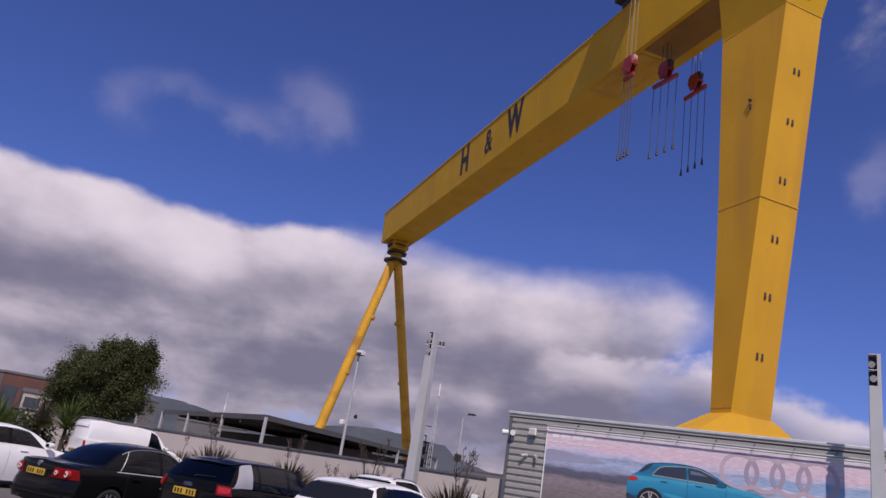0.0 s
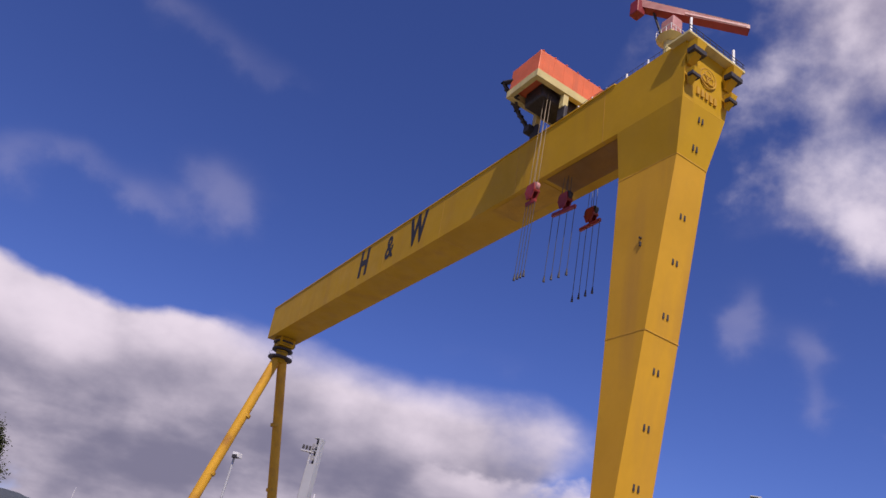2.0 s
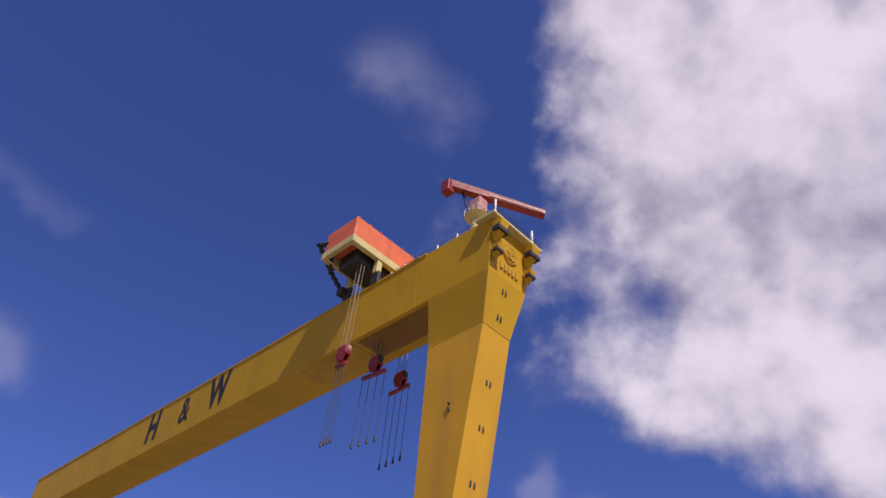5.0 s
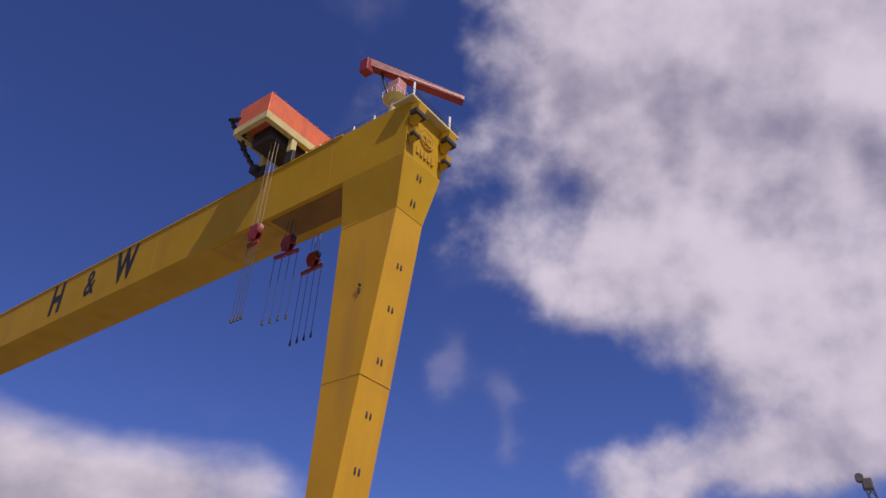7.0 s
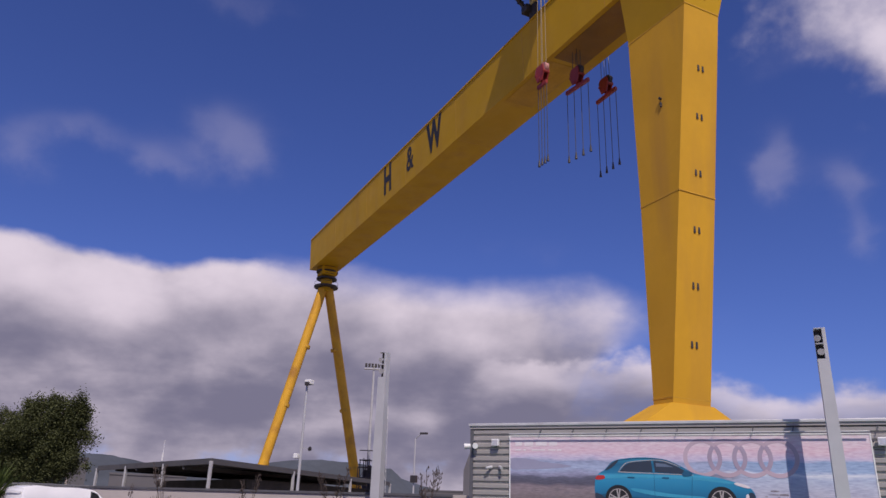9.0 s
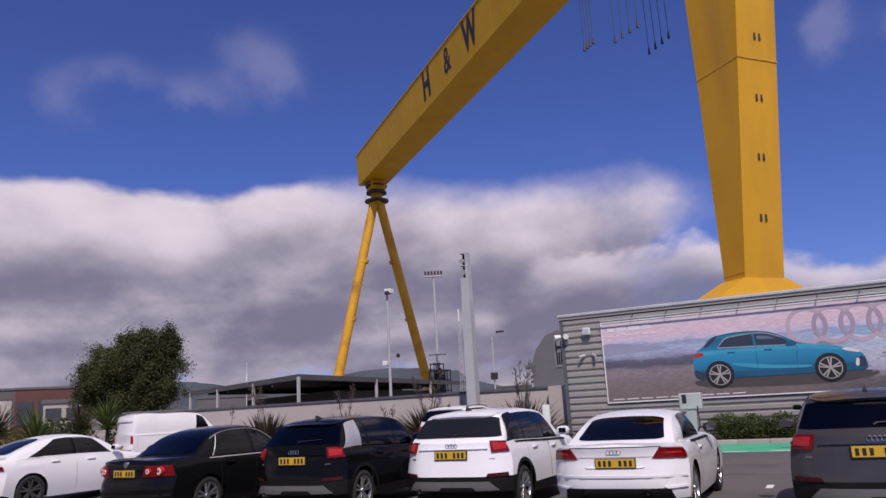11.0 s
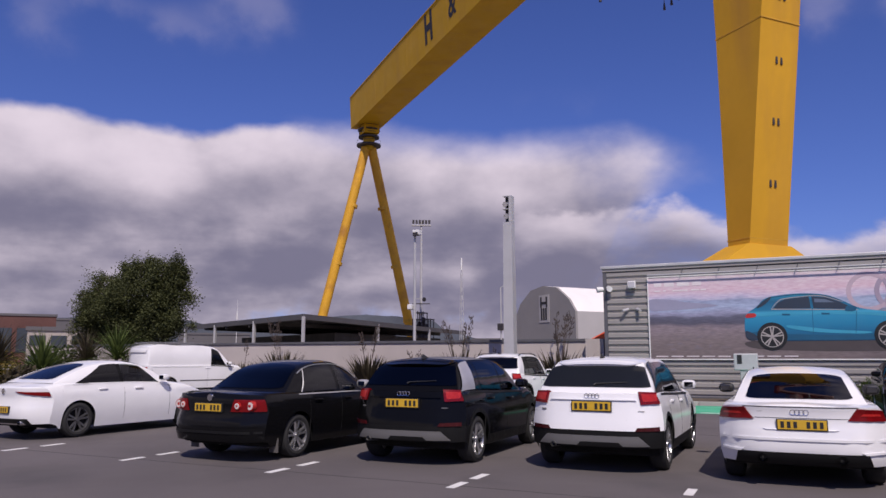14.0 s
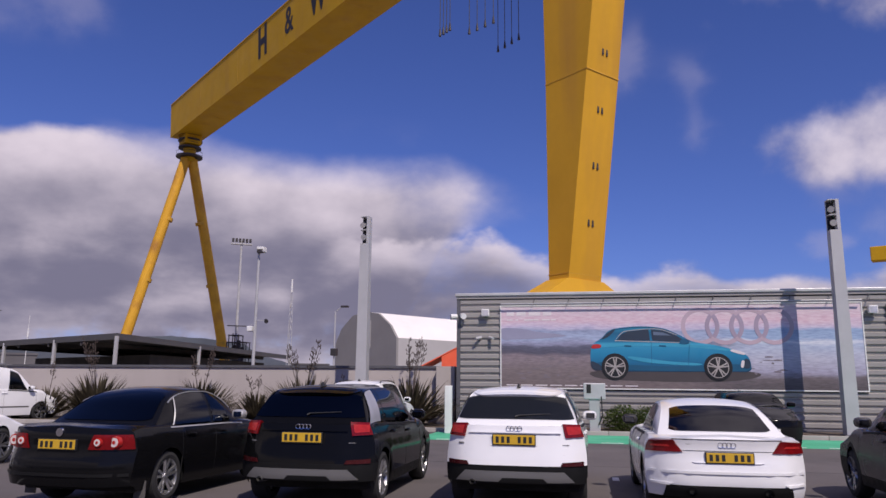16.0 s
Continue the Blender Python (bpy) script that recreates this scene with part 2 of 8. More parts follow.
M["marking"] = material("worn_white_marking", (0.72, 0.71, 0.70), 0.8, vary=0.15, scale=6, stain=(0.3, 0.3, 0.3), stain_amount=0.5, stain_scale=14)
M["green"] = material("green_road_paint", (0.06, 0.42, 0.24), 0.75, vary=0.15, scale=1.0, fine=30, stain=(0.2, 0.4, 0.32), stain_amount=0.4, stain_scale=2)
M["kerb"] = material("concrete_kerb", (0.42, 0.39, 0.37), 0.85, vary=0.12, scale=2, fine=50, bump=0.003, per_piece=0.25)
M["plaster"] = material("pale_plaster_wall", (0.47, 0.42, 0.405), 0.9, vary=0.06, scale=0.5, fine=60, bump=0.002, stain=(0.33, 0.29, 0.28), stain_amount=0.45, stain_scale=0.5, streak=True)
M["coping"] = material("dark_coping", (0.10, 0.10, 0.115), 0.6, vary=0.15)
M["clad"] = material("grey_metal_cladding", (0.365, 0.345, 0.335), 0.45, metal=0.2, vary=0.06, scale=0.5, fine=12, stain=(0.24, 0.23, 0.23), stain_amount=0.35, stain_scale=0.7, per_piece=0.12)
M["trim"] = material("light_grey_trim", (0.52, 0.52, 0.54), 0.45, metal=0.2)
M["pole"] = material("galvanised_grey_paint", (0.46, 0.46, 0.48), 0.5, metal=0.15, vary=0.07, scale=1.5)
M["lamp_glass"] = material("lamp_reflector", (0.75, 0.75, 0.78), 0.15, metal=0.6)
M["black"] = material("black_plastic", (0.02, 0.02, 0.022), 0.55, vary=0.2)
M["hangar_end"] = material("slate_grey_membrane", (0.27, 0.262, 0.268), 0.7, vary=0.05, scale=0.3)
M["hangar_top"] = material("white_membrane", (0.80, 0.76, 0.76), 0.6, vary=0.04, scale=0.3)
M["hangar_side"] = material("grey_membrane", (0.42, 0.41, 0.42), 0.7, vary=0.05, scale=0.3)
M["tent"] = material("red_orange_canvas", (0.80, 0.12, 0.05), 0.7, vary=0.08, scale=1)


# ---------------------------------------------------------------- mesh helpers
def thing(name, label, category, m=None, group="", kind=""):
    ob = new(name)
    if m is not None:
        ob.matrix_basis = m
    return tagged(ob, label, category, group, kind)


def finish(bm, smooth=False, angle=40):
    bmesh.ops.recalc_face_normals(bm, faces=bm.faces)
    if smooth:
        lim = radians(angle)
        for f in bm.faces:
            f.smooth = True
        for e in bm.edges:
            if len(e.link_faces) == 2 and e.calc_face_angle(0) > lim:
                e.smooth = False
    return bm


def mesh_of(name, bm, mat, smooth=False, angle=40):
    finish(bm, smooth, angle)
    me = bpy.data.meshes.new(name)
    bm.to_mesh(me)
    bm.free()
    for mm in (mat if isinstance(mat, (list, tuple)) else (mat,)):
        me.materials.append(mm)
    return me


def part(name, bm, mat, parent=None, label="", smooth=False, angle=40, at=None):
    ob = new(name, mesh_of(name, bm, mat, smooth, angle))
    if at is not None:
        ob.matrix_basis = at
    ob.parent = parent
    return tagged(ob, label)


def solo(name, bm, mat, label, category, kind="", group="", smooth=False, at=None):
    ob = part(name, bm, mat, None, label, smooth, at=at)
    return tagged(ob, label, category, group, kind)


def box(bm, lo, hi, bevel=0.0):
    r = bmesh.ops.create_cube(bm, size=1.0)
    for v in r["verts"]:
        v.co = Vector([lo[i] + (v.co[i] + 0.5) * (hi[i] - lo[i]) for i in range(3)])
    if bevel:
        ed = list({e for v in r["verts"] for e in v.link_edges})
        bmesh.ops.bevel(bm, geom=ed, offset=bevel, segments=2, affect="EDGES", profile=0.5)
    return bm


def tube(bm, p0, p1, r0, r1=None, seg=12, caps=True):
    p0, p1 = Vector(p0), Vector(p1)
    r1 = r0 if r1 is None else r1
    q = (p1 - p0).to_track_quat("Z", "Y").to_matrix().to_4x4()
    r = bmesh.ops.create_cone(bm, cap_ends=caps, segments=seg, radius1=r0, radius2=r1, depth=(p1 - p0).length)
    bmesh.ops.transform(bm, matrix=Matrix.Translation((p0 + p1) / 2) @ q, verts=r["verts"])
    return bm


def beam_between(bm, p0, p1, w, h):
    p0, p1 = Vector(p0), Vector(p1)
    q = (p1 - p0).to_track_quat("Z", "Y").to_matrix().to_4x4()
    r = bmesh.ops.create_cube(bm, size=1.0)
    bmesh.ops.transform(bm, matrix=Matrix.Translation((p0 + p1) / 2) @ q @ Matrix.Diagonal((w, h, (p1 - p0).length, 1)), verts=r["verts"])
    return bm


def loft(bm, rings, close=True):
    vs = [[bm.verts.new(p) for p in ring] for ring in rings]
    n = len(rings[0])
    for a, b in zip(vs, vs[1:]):
        for i in range(n):
            bm.faces.new((a[i], a[(i + 1) % n], b[(i + 1) % n], b[i]))
    if close:
        bm.faces.new(list(reversed(vs[0])))
        bm.faces.new(vs[-1])
    return bm


def prism(bm, poly, axis, lo, hi):
    """A flat outline (a, b) pushed along an axis from lo to hi."""
    def p(a, b, c):
        return {"x": (c, a, b), "y": (a, c, b), "z": (a, b, c)}[axis]
    return loft(bm, [[p(a, b, lo) for a, b in poly], [p(a, b, hi) for a, b in poly]])


def B():
    return bmesh.new()


def text_part(name, body, size, mat, parent, m, depth=0.01, label="", squeeze=1.0, bold=0.0):
    cu = bpy.data.curves.new(name, "FONT")
    cu.body, cu.size, cu.extrude, cu.align_x, cu.align_y = body, size, depth, "CENTER", "CENTER"
    cu.space_character = 1.05
    cu.offset = bold
    tmp = new(name, cu)
    bpy.context.view_layer.update()
    me = bpy.data.meshes.new_from_object(tmp.evaluated_get(bpy.context.evaluated_depsgraph_get()))
    bpy.data.objects.remove(tmp)
    me.materials.clear()
    me.materials.append(mat)
    ob = new(name, me)
    ob.matrix_basis = m @ Matrix.Diagonal((squeeze, 1, 1, 1))
    ob.parent = parent
    return tagged(ob, label)


# ---------------------------------------------------------------- ground
def ring_sheet(name, rings, mat, label, category):
    bm = B()
    rows = []
    for r, z in rings:
        rows.append([bm.verts.new((r * math.cos(a * math.tau / 48), 30 + r * math.sin(a * math.tau / 48), z)) for a in range(48)])
    bm.faces.new(rows[0])
    for a, b in zip(rows, rows[1:]):
        for i in range(48):
            bm.faces.new((a[i], a[(i + 1) % 48], b[(i + 1) % 48], b[i]))
    return solo(name, bm, mat, label, category, kind="structure")


ring_sheet("ground", [(90, -0.012), (200, -0.012), (600, -0.012), (1500, -0.012), (4300, -0.012)], M["land"], "flat dockland ground reaching the horizon", "ground")
bm = B()
box(bm, (-26, -30, -0.10), (45, 21.6, 0.0))
solo("car_park", bm, M["asphalt"], "dark grey asphalt car park surface", "asphalt", kind="structure")

# parking bay dashes
BAYS = [-10.35, -7.62, -4.88, -2.15, 0.53, 3.12, 5.85, 8.5]
for bx in BAYS:
    for y0 in (5.05, 5.75, 10.3):
        bm = B()
        box(bm, (-0.055, 0, 0), (0.055, 0.42, 0.005))
        solo("bay_marking", bm, M["marking"], "short worn white bay marking on the asphalt", "road marking", kind="structure", at=pose(bx, y0, 0.0))

# filled seams in the asphalt
M["seam_tar"] = material("tar_seam", (0.06, 0.054, 0.055), 0.8, vary=0.2, scale=3)
for ya, yb in ((5.42, 4.9), (12.6, 12.3)):
    rows_in = random.Random(int(ya))
    bm = B()
    prev = None
    for i in range(90):
        x = -25 + i * 0.75
        y = ya + (yb - ya) * i / 89 + rows_in.uniform(-0.02, 0.02)
        row = [bm.verts.new((x, y - 0.012, 0.002)), bm.verts.new((x, y + 0.012, 0.002)), bm.verts.new((x, y + 0.012, -0.01)), bm.verts.new((x, y - 0.012, -0.01))]
        if prev:
            for q in range(4):
                bm.faces.new((prev[q], prev[(q + 1) % 4], row[(q + 1) % 4], row[q]))
        prev = row
    solo("asphalt_seam", bm, M["seam_tar"], "thin tar-filled seam in the asphalt", "road seam", kind="structure")

# green painted walkway in front of the showroom
bm = B()
box(bm, (-2.2, 18.2, 0.0), (30, 21.5, 0.006))
solo("painted_walkway", bm, M["green"], "green painted walkway in front of the showroom", "walkway", kind="structure")
for k in range(16):
    bm = B()
    box(bm, (0, 0, 0), (0.6, 0.1, 0.006))
    solo("walkway_marking", bm, M["marking"], "white dash along the green walkway", "road marking", kind="structure", at=pose(-1.6 + k * 1.15, 18.35, 0.004))

bm = B()
box(bm, (-26, 21.75, -0.1), (45, 26, 0.10))
solo("planting_bed", bm, material("soil", (0.10, 0.075, 0.055), 0.95, vary=0.3, scale=3, fine=30, bump=0.02), "narrow soil bed along the wall", "flower bed", kind="structure")
KERB = None
for k in range(78):
    bm = B()
    if KERB is None:
        box(bm, (0.006, 0, -0.1), (0.908, 0.15, 0.125), 0.012)
        KERB = mesh_of("kerb_stone", bm, M["kerb"])
    else:
        bm.free()
    tagged(new("kerb_stone", KERB), "concrete kerb stone edging the car park", "kerb", "kerb stones", "structure").matrix_basis = pose(-26 + k * 0.915, 21.6, 0)

# ---------------------------------------------------------------- showroom with horizontal cladding and poster
WALL_Y, WALL_L, WALL_R, WALL_TOP = 24.18, -1.98, 30.0, 4.62
room = thing("showroom", "single-storey showroom clad in grey horizontal metal sheets", "building")
bm = B()
box(bm, (WALL_L + 0.06, WALL_Y + 0.06, 0), (WALL_R, 52, 4.75))
part("core_wall", bm, M["coping"], room)
PITCH = 0.25
prof = [(0.0, 0.0), (-0.0, 0.05), (-0.05, 0.085), (-0.05, 0.205), (0.0, 0.24)]
front = mesh_of("cladding_sheet", prism(B(), [(0.06, 0.0), *[(y, z) for y, z in prof], (0.06, 0.24)], "x", 0.0, WALL_R - WALL_L), M["clad"])
side = mesh_of("cladding_sheet", prism(B(), [(0.06, 0.0), *[(y, z) for y, z in prof], (0.06, 0.24)], "x", 0.0, 28.0), M["clad"])
for k in range(18):
    for me, m in ((front, pose(WALL_L, WALL_Y, 0.15 + k * PITCH)), (side, pose(WALL_L, 52.2, 0.15 + k * PITCH, 0, 0, -90))):
        ob = new("cladding_sheet", me)
        ob.parent = room
        ob.matrix_basis = m
bm = B()
box(bm, (WALL_L - 0.07, WALL_Y - 0.09, 4.66), (WALL_R, 52.2, 4.76))
part("parapet_band", bm, M["clad"], room)
bm = B()
box(bm, (WALL_L - 0.12, WALL_Y - 0.14, 4.762), (WALL_R, 52.3, 4.87), 0.02)
part("roof_coping", bm, M["trim"], room, "light grey metal coping")
bm = B()
box(bm, (WALL_L - 0.06, WALL_Y - 0.062, 0.1), (WALL_L + 0.08, WALL_Y - 0.02, 4.66))
part("corner_flashing", bm, M["coping"], room)
bm = B()
box(bm, (WALL_L - 0.04, WALL_Y - 0.07, 0.0), (WALL_R, WALL_Y + 0.05, 0.15))
part("plinth", bm, M["coping"], room)


# ---------------------------------------------------------------- low plastered wall
bm = B()
box(bm, (-34, 25.0, 0), (-2.9, 25.25, 2.12))
lw = solo("boundary_wall", bm, M["plaster"], "long pale plastered boundary wall", "wall", kind="structure")
bm = B()
box(bm, (-34.05, 24.94, 2.124), (-2.9, 25.31, 2.22))
part("coping", bm, M["coping"], lw, "dark metal coping")
bm = B()
box(bm, (-2.897, 24.6, 0), (-2.2, 25.3, 2.20))
solo("wall_pier", bm, M["plaster"], "pale plastered pier at the end of the wall", "wall", kind="structure")
# ---------------------------------------------------------------- gantry crane
TH = -0.713
crane = thing("gantry_crane", "giant yellow shipyard gantry crane with box girder", "crane", Matrix.Translation((-106.14, 166.56, 0)) @ Matrix.Rotation(TH, 4, "Z"))
W, ZT, ZB = 9.2, 74.9, 66.0
SLOPE = 0.5 / (ZT - ZB)   # the girder's sides lean inwards towards the bottom


def girder_ring(u, grow=0.0, du=0.0):
    """The girder's cross-section: sides that lean in towards a narrower soffit."""
    return [(u + du, 0.5 - grow, ZB - grow), (u + du, W - 0.8 + grow, ZB + 0.35 - grow), (u, W + grow, ZT), (u, -grow, ZT)]


# the tapered leg stands a little inside the girder's side
LEG = Matrix.Translation((-1.7, 1.6, 1.5)) @ Matrix.Diagonal((1, 1.055, 1.023, 1)) @ Matrix.Translation((0, 0, -1.5))


def lpart(name, bm, mat, label=""):
    bmesh.ops.transform(bm, matrix=LEG, verts=bm.verts)
    return part(name, bm, mat, crane, label)


part("girder", loft(B(), [girder_ring(-0.4), girder_ring(148.8, 0.0, -0.7)]), M["crane"], crane)
leg_top = [tuple(LEG @ Vector(p)) for p in ((138.5, 0, 57.5), (148.3, 0, 57.0), (148.3, 5.1, 57.0), (138.5, 5.1, 57.5))]
part("leg_head", loft(B(), [leg_top, [(136.9, 0.5, ZB - 0.01), (148.1, 0.5, ZB - 0.01), (148.1, W - 0.8, ZB + 0.33), (136.9, W - 0.8, ZB + 0.33)]]), M["crane"], crane)
bm = B()   # tapered box leg
loft(bm, [[(138.85, 0, 12.6), (141.75, 0, 12.6), (141.75, 5.0, 12.6), (138.85, 5.0, 12.6)],
          [(138.85, 0, 35), (145.05, 0, 35), (145.05, 5.1, 35), (138.85, 5.1, 35)],
          [(138.5, 0, 57.5), (148.3, 0, 57.0), (148.3, 5.1, 57.0), (138.5, 5.1, 57.5)]])
lpart("box_leg", bm, M["crane_leg"])
bm = B()   # spreading foot
loft(bm, [[(137.8, -12, 0), (143.2, -12, 0), (143.2, 17, 0), (137.8, 17, 0)],
          [(137.9, -7.6, 8.5), (142.8, -7.6, 8.5), (142.8, 12.4, 8.5), (137.9, 12.4, 8.5)],
          [(138.8, -0.3, 12.6), (141.9, -0.3, 12.6), (141.9, 5.3, 12.6), (138.8, 5.3, 12.6)]])
lpart("leg_foot", bm, M["crane_leg"])
for u0, u1, v0, z in ((138.8, 145.1, 5.16, 35.0), (138.45, 148.36, 5.16, 57.2), (138.8, 141.82, 5.06, 13.2)):
    bm = B()
    box(bm, (u0 - 0.02, -0.03, z - 0.06), (u1 + 0.02, v0 - 0.03, z + 0.06))
    lpart("weld_seam", bm, M["seam"], "darker weld seam round the leg")
for u in (22, 45, 68, 91, 114, 134.0):
    part("weld_seam", loft(B(), [girder_ring(u - 0.07, 0.02), girder_ring(u + 0.07, 0.02)]), M["seam"], crane, "weld seam round the girder")
for v in (0.0, W):
    part("trolley_rail", box(B(), (0, v - 0.15, ZT - 0.02), (136, v + 0.2, ZT + 0.25)), M["crane"], crane)
# railing along the girder's top edge near the head
for k in range(22):
    part("railing_post", tube(B(), (126 + k, 0.25, ZT), (126 + k, 0.25, ZT + 1.0), 0.035, seg=6), M["dark_steel"], crane)
part("railing_bar", tube(B(), (126, 0.25, ZT + 1.0), (147, 0.25, ZT + 1.0), 0.03, seg=6), M["dark_steel"], crane)
# letters on the girder's leaning face
for ch, u, hgt, sq, wt in (("H", 58.2, 8.9, 0.70, 0.34), ("&", 70.3, 7.6, 0.74, 0.12), ("W", 81.9, 8.9, 0.66, 0.34)):
    z = 70.9
    text_part("letter", ch, hgt, M["letter"], crane, pose(u, (ZT - z) * SLOPE - 0.04, z, 90 + math.degrees(math.atan(SLOPE)), 0, 0), 0.02, "large black painted letter %s" % ch, sq, wt)
# paired vent slots on the leg's end face
for z in (18.8, 25.0, 31.1, 37.5, 44.1, 49.9):
    u = 141.75 + (z - 12.6) * (145.05 - 141.75) / 22.4 if z < 35 else 145.05 + (z - 35) * 3.25 / 22
    for dv in (-0.32, 0.32):
        bm = B()
        box(bm, (u - 0.15, 2.6 + dv - 0.13, z - 0.45), (u + 0.04, 2.6 + dv + 0.13, z + 0.45))
        lpart("vent_slot", bm, M["dark_steel"], "dark vent slot in the leg")
for z, u in ((60.4, 147.05), (64.4, 147.8)):
    for dv in (-0.32, 0.32):
        part("vent_slot", box(B(), (u - 0.2, 4.3 + dv - 0.13, z - 0.45), (u + 0.04, 4.3 + dv + 0.13, z + 0.45)), M["dark_steel"], crane, "dark vent slot in the leg")
# hinged A-frame at the far end
APEX = Vector((3.6, 4.6, 60.0))
for sgn in (-1, 1):
    bm = B()
    tube(bm, APEX + Vector((0, sgn * 0.9, -0.3)), (3.6, 4.5 + sgn * 15.0, 0.0), 1.28, 1.28, 20)
    leg = part("tubular_leg", bm, M["crane_tube"], crane, "yellow tubular leg", smooth=True)
    for s in (0.28, 0.55, 0.8):
        p = APEX.lerp(Vector((3.6, 4.5 + sgn * 15.0, 0.0)), s)
        bm = B()
        tube(bm, p, p + Vector((0, sgn * 0.2, -0.8)), 1.31, 1.31, 20)
        part("leg_collar", bm, M["seam"], leg, smooth=True)
bm = B()
tube(bm, (3.6, 4.6, 59.0), (3.6, 4.6, 66.4), 1.5, 1.8, 20)
part("bearing_post", bm, M["crane"], crane, smooth=True)
for z, r in ((60.2, 3.4), (62.6, 2.9), (64.6, 3.1)):
    bm = B()
    tube(bm, (3.6, 4.6, z), (3.6, 4.6, z + 0.45), r, r, 24)
    tube(bm, (3.6, 4.6, z + 1.3), (3.6, 4.6, z + 1.42), r, r, 24, False)
    part("bearing_platform", bm, M["dark_steel"], crane, "dark round service platform", smooth=True)
bm = B()
box(bm, (1.2, 2.4, 63.5), (6.2, 6.8, 66.45), 0.2)
part("bearing_block", bm, M["crane"], crane)


# ---------------------------------------------------------------- crane fittings
def cpart(name, bm, mat, label="", parent=None, smooth=False):
    return part(name, bm, mat, parent or crane, label, smooth)


# goods trolley on top of the girder
trolley = cpart("trolley", box(B(), (117.2, -6.0, 81.4), (124.6, 15.5, 85.7), 0.1), M["orange"], "orange-red trolley housing")
for k in range(9):
    cpart("roof_rib", box(B(), (117.1, -5.6 + k * 2.4, 85.7), (124.7, -5.3 + k * 2.4, 85.82)), M["orange"], "", trolley)
for k in range(10):
    cpart("cladding_rib", box(B(), (124.58, -5.2 + k * 2.1, 81.5), (124.66, -5.05 + k * 2.1, 85.6), 0.02), M["orange"], "", trolley)
cpart("hatch", box(B(), (124.58, 11.2, 82.6), (124.68, 12.0, 83.9), 0.03), M["dark_steel"], "", trolley)
cpart("chassis_beam", box(B(), (123.9, -6.2, 80.0), (124.9, 15.6, 81.4), 0.05), M["cream"], "cream steel chassis beam", trolley)
cpart("chassis_beam", box(B(), (116.9, -6.2, 80.0), (117.9, 15.6, 81.4), 0.05), M["cream"], "", trolley)
cpart("chassis_beam", box(B(), (117.9, -6.2, 80.1), (123.9, -5.4, 81.4), 0.05), M["cream"], "", trolley)
cpart("winch_drum", box(B(), (118.6, -3.6, 78.6), (123.2, 13.8, 81.4), 0.3), M["dark_steel"], "dark winch machinery", trolley)
for u in (117.5, 124.2):
    for v in (0.1, 9.1):
        bm = B()
        box(bm, (u - 0.9, v - 0.35, ZT + 0.25), (u + 0.9, v + 0.35, 77.6), 0.15)
        cpart("wheel_bogie", bm, M["dark_steel"], "", trolley)
        cpart("chassis_leg", box(B(), (u - 0.5, v - 0.5, 77.5), (u + 0.5, v + 0.5, 80.1), 0.05), M["cream"], "", trolley)
bm = B()
for a, b in (((115.4, -6.2, 84.2), (115.9, -3.0, 79.9)), ((115.9, -3.0, 79.9), (116.4, 0.0, 76.7)), ((115.9, -3.0, 79.9), (118.2, -5.2, 80.4)), ((115.4, -6.2, 84.2), (117.4, -5.8, 83.6))):
    beam_between(bm, a, b, 0.5, 0.5)
    for q in range(5):
        p = Vector(a).lerp(Vector(b), q / 4)
        box(bm, (p.x - 0.4, p.y - 0.4, p.z - 0.12), (p.x + 0.4, p.y + 0.4, p.z + 0.12))
cpart("access_arm", bm, M["dark_steel"], "dark folded access arm", trolley)
box_bm = box(B(), (115.8, -1.2, 76.3), (117.4, 0.6, 77.6), 0.2)
cpart("operator_cab", box_bm, M["dark_steel"], "", trolley)


